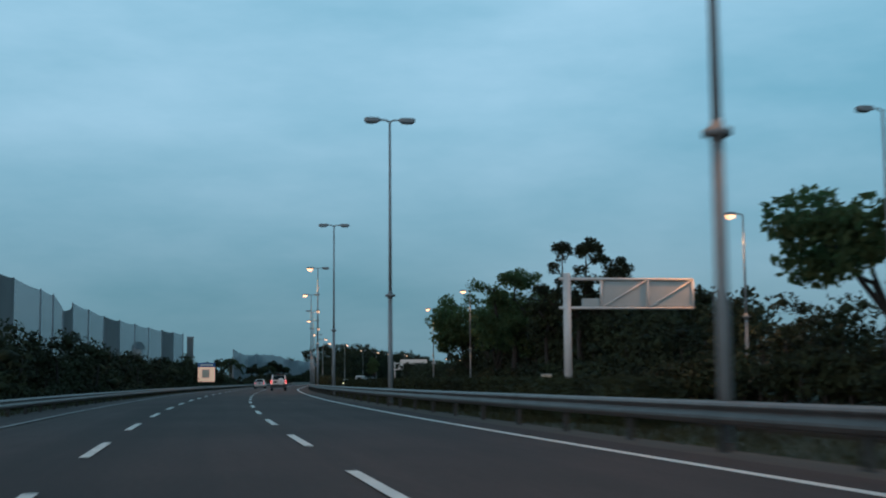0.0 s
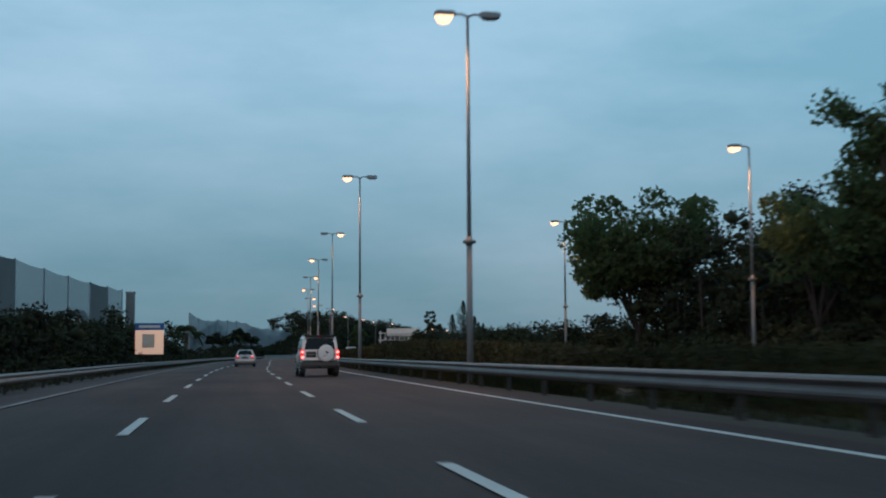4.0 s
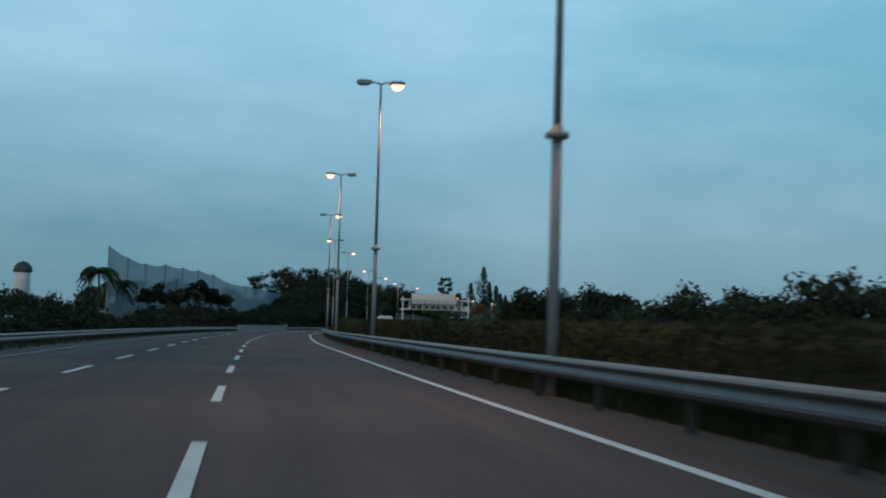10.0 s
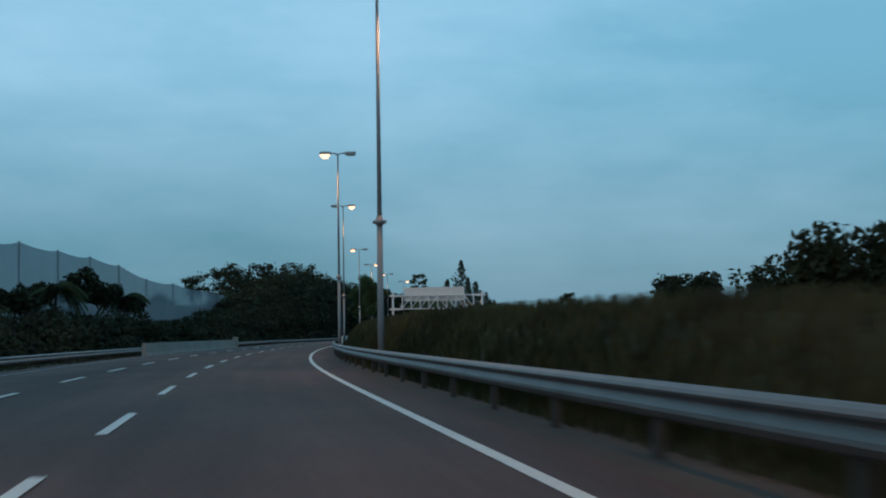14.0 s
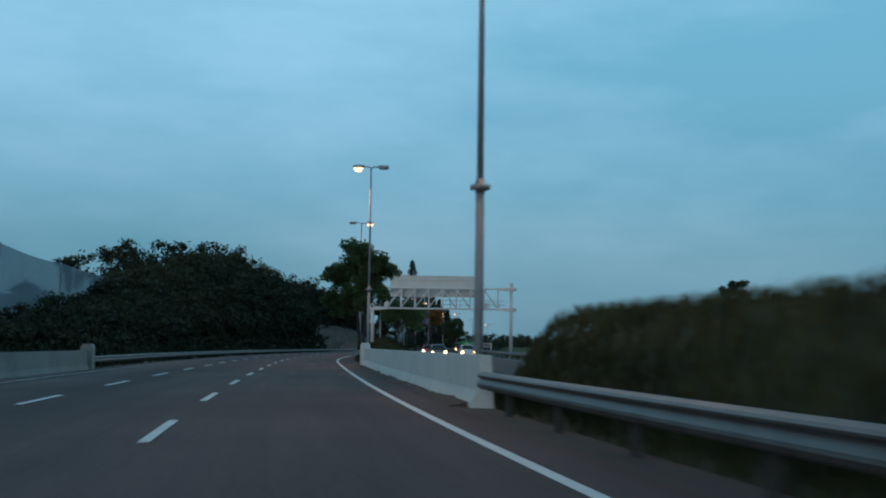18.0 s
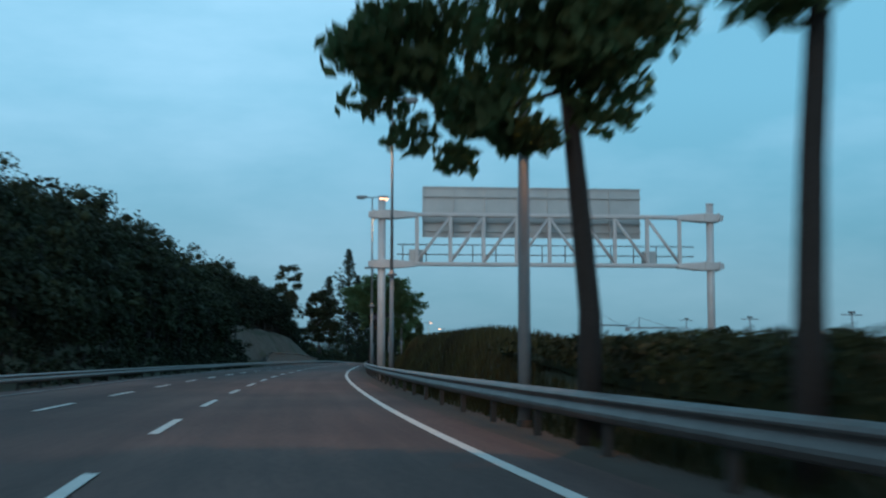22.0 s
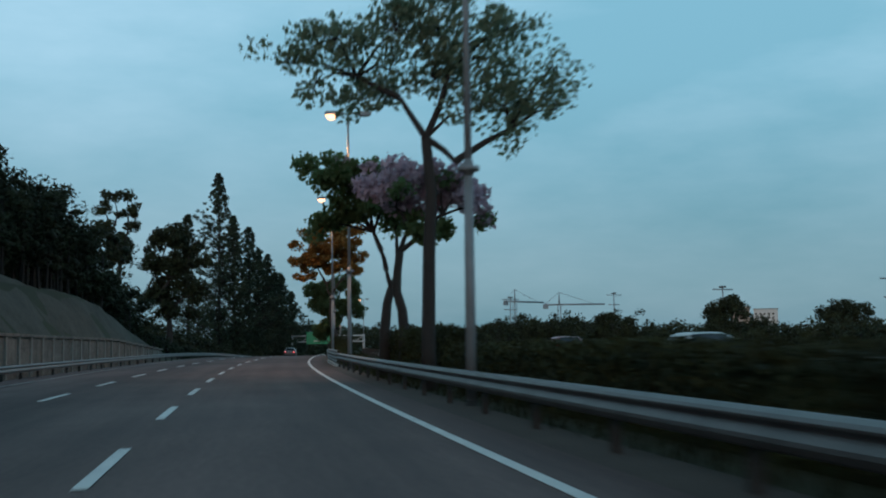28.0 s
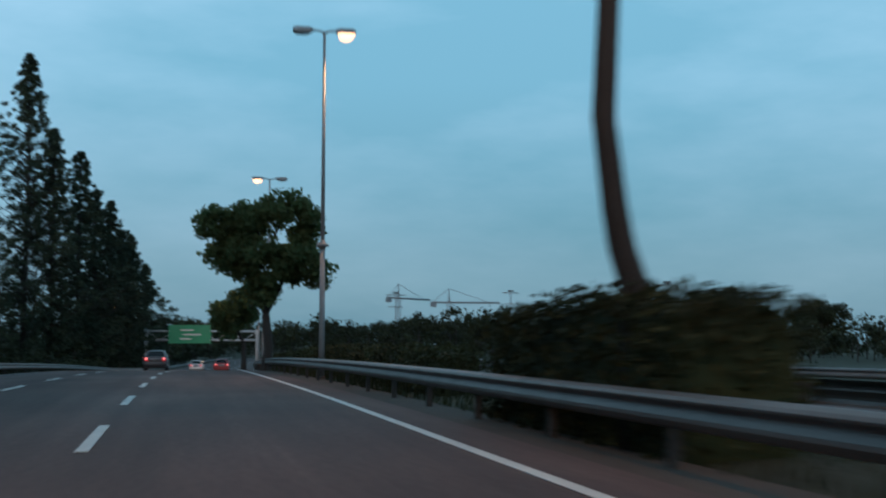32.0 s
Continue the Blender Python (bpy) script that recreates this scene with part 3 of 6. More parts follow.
sweep("kerb", 699, 716, [(RAIL_R - 0.12, -0.1), (RAIL_R + 0.15, -0.1), (RAIL_R + 0.15, 0.14), (RAIL_R - 0.10, 0.14)], CONCRETE, heavy, step=4)
guard_rail(718, 1040, RAIL_R, -1, RAIL_LABEL)
guard_rail(-100, 405.5, RAIL_L, 1, RAIL_LABEL, base=-FALL)
guard_rail(465, 1040, RAIL_L, 1, RAIL_LABEL, base=-FALL)
guard_rail(440, 690, 18.3, -1, "galvanised guard rail along the far carriageway", post_every=8.0)
guard_rail(692, 1040, 18.6, -1, "low galvanised guard rail along the far carriageway", post_every=8.0, base=-0.3)
guard_rail(690, 830, 5.2, 1, "galvanised guard rail on the far side of the median", post_every=4.0)


def parapet(s0, s1, l, face, label, skin=PARAPET_PAINT, base=0.0):
    wall = holder("parapet", Matrix(), label, "parapet wall")
    prof = [(l, -0.1), (l, 0.10), (l - face * 0.13, 0.36), (l - face * 0.17, 1.08), (l - face * 0.42, 1.08), (l - face * 0.48, -0.1)]
    prof = [(x, z + base) for x, z in prof]
    if face > 0:
        prof = prof[::-1]
    n = max(1, round((s1 - s0) / 6.0))
    for i in range(n):
        a, b = s0 + (s1 - s0) * i / n, s0 + (s1 - s0) * (i + 1) / n
        sweep("wall_panel", a, b - 0.012, prof, skin, wall, step=3)
    plinth = [(l - face * 0.02, -0.12), (l + face * 0.52, -0.12), (l + face * 0.38, 0.0), (l + face * 0.18, 0.04), (l - face * 0.02, 0.09)]
    plinth = [(x, z + base) for x, z in plinth]
    sweep("dirt_fillet", s0 + 0.5, s1 - 0.5, plinth if face > 0 else plinth[::-1], GRIT, wall, step=0.8, lift=lambda s, q: 0.07 * noise.noise((s * 0.6, q * 3, 4.0)) + 0.05 * noise.noise((s * 2.1, q * 5, 9.0)))
    for s, out in ((s1, 1),):
        lo, hi = (s - 0.9, s - 0.01) if out < 0 else (s + 0.01, s + 0.9)
        cx = l - face * 0.22
        sweep("end_block", lo, hi, [(cx + x, base + z) for x, z in ((-0.3, -0.1), (0.3, -0.1), (0.3, 1.25), (0.2, 1.42), (-0.2, 1.42), (-0.3, 1.25))], skin, wall, step=1)
    return wall


parapet(424.0, 474.5, 1.26, -1, "pale concrete bridge parapet along the median")
parapet(406.0, 463.5, RAIL_L + 0.42, 1, "weathered concrete bridge parapet on the outer side", DARK_CONCRETE, base=-FALL)


# ---------------------------------------------------------------- street lamps
POLE_H, POLE_L = 12.98, 1.78
lamp_lights = []


def street_lamp(s, l, lit_side, collar=4.91, height=POLE_H, arms=(-1, 1), group="median street lamps", base=-0.1):
    """A tapering steel mast with a flanged joint and one or two flat lamp heads."""
    words = "tall grey steel street lamp with two flat heads" if len(arms) == 2 else "grey steel street lamp with one flat head"
    words += ", one lit orange" if lit_side and len(arms) == 2 else ", lit orange" if lit_side else ", unlit"
    lamp = holder("street_lamp", stand(s, l, base), words, "street lamp", group)
    h = height - base
    c = collar - base
    tube("mast", [(0, 0, 0), (0, 0, c)], [0.115, 0.095], POLE_PAINT, lamp, sides=12)
    tube("upper_mast", [(0, 0, c), (0, 0, h - 0.05)], [0.08, 0.05], POLE_PAINT, lamp, sides=12)
    tube("collar", [(0, 0, c - 0.16), (0, 0, c - 0.06), (0, 0, c - 0.05), (0, 0, c + 0.05), (0, 0, c + 0.06), (0, 0, c + 0.2)], [0.10, 0.12, 0.23, 0.23, 0.12, 0.09], POLE_PAINT, lamp, sides=12)
    tube("base_plate", [(0, 0, 0), (0, 0, 0.06), (0, 0, 0.07), (0, 0, 0.2)], [0.22, 0.22, 0.15, 0.125], POST_STEEL, lamp, sides=12)
    for side in arms:
        tube("arm", [(0, 0, h - 0.1), (side * 0.2, 0, h - 0.01), (side * 0.75, 0, h)], [0.045, 0.04, 0.035], POLE_PAINT, lamp, sides=8)
        v, f = [], []
        for x, w, z0, z1 in ((0.42, 0.07, -0.05, 0.05), (0.55, 0.15, -0.10, 0.09), (1.05, 0.17, -0.11, 0.09), (1.18, 0.10, -0.06, 0.05)):
            v += [(side * x, -w, h + z0), (side * x, w, h + z0), (side * x, w * 0.8, h + z1), (side * x, -w * 0.8, h + z1)]
        for i in range(3):
            for j in range(4):
                a, b = i * 4 + j, i * 4 + (j + 1) % 4
                f.append((a, b, b + 4, a + 4))
        f += [(3, 2, 1, 0), (12, 13, 14, 15)]
        head = shape("lamp_head", v, f, POLE_PAINT, lamp)
        on_now = side == lit_side
        glass_v, glass_f = [], []
        # lit glass is deepened to give the lamp's glare a shape; unlit glass stays flat
        deep = 1.0 if on_now else 0.2
        for x, w, z in ((0.52, 0.13, -0.11), (0.62, 0.21, -0.29), (0.82, 0.22, -0.35), (1.02, 0.21, -0.30), (1.15, 0.13, -0.12)):
            z = h - 0.105 + (z + 0.105) * deep
            glass_v += [(side * x, -w, z), (side * x, w, z), (side * x, w * 0.8, h - 0.095), (side * x, -w * 0.8, h - 0.095)]
        for i in range(4):
            for j in range(4):
                a, b = i * 4 + j, i * 4 + (j + 1) % 4
                glass_f.append((a, b, b + 4, a + 4))
        glass_f += [(3, 2, 1, 0), (16, 17, 18, 19)]
        bowl = shape("bowl", glass_v, glass_f, LAMP_LIT if on_now else LAMP_OFF, lamp, "orange lamp glass swollen to the size of its glow" if on_now else "")
        bowl.parent = head
        if on_now:
            lamp_lights.append(lamp.matrix_basis @ pose(side * 1.0, 0, h - 0.5, 0, -side * 24, 0))
    return lamp


MASTS = [("A", -1, 17.5), ("B", 0, 54.3), ("C", 0, 92.5), ("D", -1, 128.3), ("E", -1, 168.3), ("F", 1, 207.5), ("G", -1, 241.1), ("H", 1, 276.9), ("I", -1, 313.5), ("J", 1, 349.2),
         ("K", -1, 388.1), ("L", 1, 426.5), ("M", -1, 478.4), ("N", 1, 515.4), ("O", -1, 549.6), ("P", 1, 584.0), ("R", 0, 655.9), ("S", -1, 692.5), ("T", -1, 729.3), ("U", 1, 768.4), ("V", -1, 806.5),
         ("W", 1, 849.0), ("X", -1, 888.0)]
for tag, side, s in MASTS:
    street_lamp(s, POLE_L, side, height=13.6 if tag == "L" else POLE_H)
for s, l, on_side, tall in ((148.4, 21.0, -1, 12.1), (187.0, 20.5, -1, 12.1), (45, 21.0, 0, 12.05), (72, 26.3, -1, 11.4)):
    street_lamp(s, l, on_side, height=tall, arms=(-1,), group="outer street lamps", base=-0.4)
for place in lamp_lights:
    data = bpy.data.lights.new("lamp_light", "SPOT")
    data.energy, data.color, data.shadow_soft_size = 1500, (1.0, 0.43, 0.16), 0.2
    data.spot_size, data.spot_blend = radians(160), 0.8
    new("lamp_light", data).matrix_world = place

# ---------------------------------------------------------------- plants
def leaf_mesh(name, centres, radii, per, size, material, seed, shell=0.55, droop=0.0, corners=4):
    """A crown: clumps of small leaves round the given centres."""
    rng = np.random.default_rng(seed)
    c, r = np.repeat(np.asarray(centres, float), per, axis=0), np.repeat(np.asarray(radii, float).reshape(-1, 1), per, axis=0)
    n = len(c)
    d = rng.normal(size=(n, 3))
    d /= np.linalg.norm(d, axis=1, keepdims=True)
    far = shell + (1 - shell) * rng.random((n, 1)) ** 0.6
    far = np.where(rng.random((n, 1)) < 0.12, far * 1.25, far)
    pts = c + d * r * far * np.array([1.0, 1.0, 0.72])
    u = rng.normal(size=(n, 3))
    u /= np.linalg.norm(u, axis=1, keepdims=True)
    u[:, 2] -= droop
    w = np.cross(u, rng.normal(size=(n, 3)))
    w /= np.linalg.norm(w, axis=1, keepdims=True)
    k = size * (0.55 + 0.9 * rng.random((n, 1)))
    a, b = u * k, w * k * 0.55
    if corners == 4:
        verts = np.stack([pts - a, pts + b, pts + a, pts - b], axis=1).reshape(-1, 3)
    else:
        verts = np.stack([pts - a, pts + b * 1.5 + a * 0.3, pts + a - b * 0.5], axis=1).reshape(-1, 3)
    me = bpy.data.meshes.new(name)
    me.vertices.add(corners * n)
    me.vertices.foreach_set("co", verts.astype(np.float32).ravel())
    me.loops.add(corners * n)
    me.loops.foreach_set("vertex_index", np.arange(corners * n, dtype=np.int32))
    me.polygons.add(n)
    me.polygons.foreach_set("loop_start", np.arange(0, corners * n, corners, dtype=np.int32))
    me.materials.append(material)
    me.update(calc_edges=True)
    return me


LUMP_V = np.array([(0, 0, 1), (1, 0, 0), (0, 1, 0), (-1, 0, 0), (0, -1, 0), (0, 0, -1)], float)
LUMP_F = np.array([(0, i, i % 4 + 1) for i in range(1, 5)] + [(5, i % 4 + 1, i) for i in range(1, 5)])


def core_mesh(centres, radii, material, seed, share=0.40):
    """The dense inside of clumps of leaves: uneven lumps of massed foliage."""
    rng = np.random.default_rng(seed + 7)
    c, r = np.asarray(centres, float), np.asarray(radii, float)
    n, k = len(c), len(LUMP_V)
    v = c[:, None, :] + LUMP_V[None] * r[:, None, None] * share * (0.6 + 0.8 * rng.random((n, k, 1))) * np.array([1.0, 1.0, 0.76])
    faces = (LUMP_F[None] + k * np.arange(n)[:, None, None]).reshape(-1, 3)
    me = bpy.data.meshes.new("inner_foliage")
    me.vertices.add(k * n)
    me.vertices.foreach_set("co", v.astype(np.float32).ravel())
    me.loops.add(3 * len(faces))
    me.loops.foreach_set("vertex_index", faces.astype(np.int32).ravel())
    me.polygons.add(len(faces))
    me.polygons.foreach_set("loop_start", np.arange(0, 3 * len(faces), 3, dtype=np.int32))
    me.materials.append(material)
    me.update(calc_edges=True)
    return me


def grow(rng, height, fork, spread, trunk=0.3, limbs=5, twigs=4, bend=0.25):
    """Trunk and limbs of a tree as tubes, with the places where its foliage hangs."""
    v, f, tips = [], [], []
    top = Vector((0, 0, fork))
    mids = [Vector((0, 0, -0.2)), Vector((rng.uniform(-bend, bend) * 0.4, 0, fork * 0.33)), Vector((rng.uniform(-bend, bend), rng.uniform(-bend, bend), fork * 0.68)), top]
    tube_data(mids, [trunk * 1.35, trunk, trunk * 0.86, trunk * 0.75], 9, v, f)
    turn = rng.uniform(0, 6.28)
    for i in range(limbs):
        a = turn + 6.283 * i / limbs + rng.uniform(-0.35, 0.35)
        out = spread * rng.uniform(0.5, 0.8)
        rise = (height - fork) * rng.uniform(0.45, 0.85)
        end = top + Vector((math.cos(a) * out, math.sin(a) * out, rise))
        knee = top + (end - top) * 0.45 + Vector((rng.uniform(-0.4, 0.4), rng.uniform(-0.4, 0.4), rng.uniform(-0.1, 0.5)))
        tube_data([top, knee, end], [trunk * 0.5, trunk * 0.33, trunk * 0.14], 6, v, f, cap=False)
        tips.append(end)
        for _ in range(twigs):
            b = a + rng.uniform(-1.1, 1.1)
            reach = spread * rng.uniform(0.25, 0.55)
            base = knee.lerp(end, rng.uniform(0.0, 0.9))
            tip = base + Vector((math.cos(b) * reach, math.sin(b) * reach, rng.uniform(-0.05, 0.35) * (height - fork)))
            tube_data([base, base.lerp(tip, 0.5) + Vector((0, 0, 0.15)), tip], [trunk * 0.2, trunk * 0.12, trunk * 0.05], 5, v, f, cap=False)
            tips.append(tip)
    return v, f, tips


def tree(s, l, height, fork, spread, label, leaf=None, seed=1, trunk=0.22, limbs=5, twigs=5, per=170, size=0.17, clump=0.9, group=""):
    rng = random.Random(seed)
    t = holder("tree", stand(s, l, ground_z(s, l)), label, "tree", group)
    v, f, tips = grow(rng, height, fork, spread, trunk, limbs, twigs)
    shape("trunk", v, f, BARK, t, smooth=True)
    centres, radii = [], []
    for tip in tips:
        centres.append(tuple(tip))
        radii.append(clump * rng.uniform(0.7, 1.25))
    me = leaf_mesh("crown", centres, radii, per, size, leaf or LEAF, seed)
    crown = new("crown", me)
    crown.parent = t
    return t


def wood(name, spots, label, leaf, seed, per=105, size=0.2, clumps=7, category="trees"):
    """A belt of trees too many to count: spots are (s, l, foot, height, width)."""
    rng = random.Random(seed)
    centres, radii, v, f = [], [], [], []
    for s, l, foot, h, w in spots:
        p = on(s, l, foot)
        tube_data([p - Vector((0, 0, 0.5)), p + Vector((rng.uniform(-0.3, 0.3), 0, h * 0.6))], [0.16, 0.08], 5, v, f, cap=False)
        full = w * rng.uniform(0.85, 1.1)
        for i in range(clumps):
            a, up, k = rng.uniform(0, 6.283), rng.uniform(-1.0, 1.0), rng.uniform(0.55, 0.95)
            flat_part = math.sqrt(max(0.0, 1 - up * up))
            centres.append((p.x + math.cos(a) * full * flat_part * k, p.y + math.sin(a) * full * flat_part * k, p.z + h * (0.54 + 0.44 * up * k)))
            radii.append(w * rng.uniform(0.3, 0.56))
    me = leaf_mesh(name, centres, radii, int(per * 0.76), size * 0.9, leaf, seed, shell=0.4, corners=3)
    ob = new(name, me)
    tagged(ob, label, category, kind="stuff")
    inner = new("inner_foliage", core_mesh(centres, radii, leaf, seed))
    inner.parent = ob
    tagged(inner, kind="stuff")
    stems = shape("stems", v, f, BARK, ob)
    tagged(stems, kind="stuff")
    return ob


def belt(s0, s1, l0, l1, h0, h1, w, gap, seed, foot=None, thin=0.0):
    """Spots for a belt of trees."""
    rng = random.Random(seed)
    spots, s = [], s0
    while s < s1:
        if rng.random() >= thin:
            l = rng.uniform(l0, l1)
            tall = rng.uniform(h0, h1)
            spots.append((s, l, ground_z(s, l) if foot is None else foot, tall, w * rng.uniform(0.75, 1.25)))
        s += gap * rng.uniform(0.6, 1.4)
    return spots


def hedge(s0, s1, l, width, top, label, leaf, seed, size=0.055, name="hedge"):
    """A clipped hedge along the road; top(s) is its height. Leaves stand out of a twiggy core."""
    rng = random.Random(seed)
    centres, radii = [], []
    v, f = [], []
    n = max(2, int((s1 - s0) / 1.0))
    for i in range(n + 1):
        s = s0 + 0.25 + (s1 - s0 - 0.5) * i / n
        h, foot, w = top(s) - 0.13 + 0.05 * noise.noise((s * 0.8, 3.0, seed)), ground_z(s, l) - 0.1, width * 0.5 - 0.16
        for dl, z in ((-w * 0.9, foot), (-w, foot + 0.35 * (h - foot)), (-w * 0.92, h - 0.12), (-w * 0.6, h), (w * 0.6, h), (w * 0.92, h - 0.12), (w, foot + 0.35 * (h - foot)), (w * 0.9, foot)):
            v.append(tuple(on(s, l + dl + 0.06 * noise.noise((s, z, dl + seed)), z + 0.05 * noise.noise((s * 1.3, dl, 2.0)))))
    for i in range(n):
        for j in range(7):
            a, b = i * 8 + j, i * 8 + j + 1
            f.append((a, b, b + 8, a + 8))
    f += [tuple(range(7, -1, -1)), tuple(range(n * 8, n * 8 + 8))]
    s = s0
    while s < s1:
        h, foot = top(s), ground_z(s, l)
        spots = []
        z = foot + 0.2
        while z < h - 0.1:
            spots.append((-width * 0.5 + 0.1, z))
            z += 0.3
        spots += [(d, h - 0.1 + rng.uniform(-0.05, 0.06)) for d in (-width * 0.42, -width * 0.2, 0.0, width * 0.2, width * 0.42)]
        for d, z in spots:
            centres.append(tuple(on(s + rng.uniform(-0.2, 0.2), l + d, z)))
            radii.append(rng.uniform(0.2, 0.3))
        s += 0.45
    for s in (s0 + 0.15, s1 - 0.15):
        for i in range(5):
            z = ground_z(s, l) + 0.2
            while z < top(s) - 0.1:
                centres.append(tuple(on(s, l + width * (i - 2) * 0.21, z)))
                radii.append(rng.uniform(0.2, 0.3))
                z += 0.28
    me = leaf_mesh(name, centres, radii, 28, size * 1.08, leaf, seed, shell=0.3, corners=3)
    ob = new(name, me)
    tagged(ob, label, "hedge", kind="stuff")
    core = shape("twigs", v, f, leaf, ob)
    tagged(core, kind="stuff")
    return ob


def tall_grass(name, s0, s1, l0, l1, label, seed, per_metre=170, tall=0.5, material=None):
    """Blades of long grass standing on the ground between two lines."""
    rng = np.random.default_rng(seed)
    n = int((s1 - s0) * per_metre)
    ss = rng.uniform(s0, s1, n)
    ll = rng.uniform(l0, l1, n)
    verts = np.empty((n, 4, 3), np.float32)
    a = np.interp(ss, STATIONS, TURN)
    x = np.interp(ss, STATIONS, LINE_X) + ll * np.cos(a)
    y = np.interp(ss, STATIONS, LINE_Y) + ll * np.sin(a)
    z = np.array([ground_z(p, q) + dip(p, q) for p, q in zip(ss, ll)]) - 0.06
    high = tall * (0.45 + 0.9 * rng.random(n))
    turn, wide = rng.uniform(0, 6.283, n), 0.010 + 0.018 * rng.random(n)
    lean, way2 = rng.uniform(0, 0.3, n), rng.uniform(0, 6.283, n)
    dx, dy = np.cos(turn) * wide, np.sin(turn) * wide
    tx, ty = np.cos(way2) * lean * high, np.sin(way2) * lean * high
    verts[:, 0] = np.stack([x - dx, y - dy, z], 1)
    verts[:, 1] = np.stack([x + dx, y + dy, z], 1)
    verts[:, 2] = np.stack([x + dx * 0.3 + tx, y + dy * 0.3 + ty, z + high], 1)
    verts[:, 3] = np.stack([x - dx * 0.3 + tx, y - dy * 0.3 + ty, z + high], 1)
    me = bpy.data.meshes.new(name)
    me.vertices.add(4 * n)
    me.vertices.foreach_set("co", verts.ravel())
    me.loops.add(4 * n)
    me.loops.foreach_set("vertex_index", np.arange(4 * n, dtype=np.int32))
    me.polygons.add(n)
    me.polygons.foreach_set("loop_start", np.arange(0, 4 * n, 4, dtype=np.int32))
    me.materials.append(material or TALL_GRASS)
    me.update(calc_edges=True)
    ob = new(name, me)
    return tagged(ob, label, "grass", kind="stuff")


def line(*points):
    xs, ys = [p[0] for p in points], [p[1] for p in points]
    return lambda s: float(np.interp(s, xs, ys))


# growth on the median
hedge(118, 300, 3.3, 1.3, line((118, 1.15), (150, 1.7), (185, 1.45), (238, 1.3), (282, 1.44), (300, 1.5)), "long clipped olive-brown hedge behind the guard rail", HEDGE_OLIVE, 11)
tall_grass("grass_bank", 292, 427, 1.9, 5.4, "bank of tall brownish grass behind the guard rail", 12, 480, tall=0.3)
hedge(28, 118, 4.7, 1.2, line((28, 1.05), (80, 1.15), (118, 1.1)), "low dark green hedge on the far side of the median", HEDGE, 19)
hedge(482, 524, 3.3, 1.3, line((482, 1.2), (511, 1.45), (524, 1.5)), "dark green clipped hedge under the roadside trees", HEDGE, 13)
tall_grass("grass_bank", 519, 560, 1.9, 5.6, "bank of long grass beneath the sign gantry", 14, 520, tall=0.32)
for a, b, h, k in ((561, 568, 1.1, 0), (572, 584, 1.15, 1), (592, 604, 1.2, 2), (610, 624.4, 1.25, 3), (626.9, 633, 1.42, 9), (635, 664, 1.25, 4), (666, 684, 1.72, 5), (752, 800, 1.2, 7), (806, 850, 1.2, 8)):
    hedge(a, b, 3.3, 1.3, line((a, h - 0.1), ((a + b) / 2, h), (b, h - 0.1)), "dark green clipped hedge block on the median", HEDGE, 20 + k)
hedge(735.7, 743.0, 2.6, 1.9, line((735.7, 1.78), (739, 1.88), (743, 1.7)), "dark green clipped hedge block round the foot of a tree", HEDGE, 26)
tall_grass("rough_grass", -60, 118, 1.75, 6.0, "short rough grass on the median", 15, 160, tall=0.2)
tall_grass("rough_grass", 556, 830, 1.75, 6.0, "short rough grass on the median", 16, 110, tall=0.26, material=HEDGE)
tall_grass("rough_grass", -60, 480, RAIL_L - 4, RAIL_L - 0.1, "short rough grass beyond the outer guard rail", 17, 30, tall=0.3)
# dark blades added to blacken the shaded ground under and behind the rail
tall_grass("weeds", 118, 424, 1.72, 2.75, "added dark weeds standing in for shade beneath the guard rail", 18, 130, tall=0.42, material=HEDGE)
tall_grass("weeds", 488, 560, 1.72, 2.75, "added dark weeds standing in for shade beneath the guard rail", 119, 130, tall=0.36, material=HEDGE)

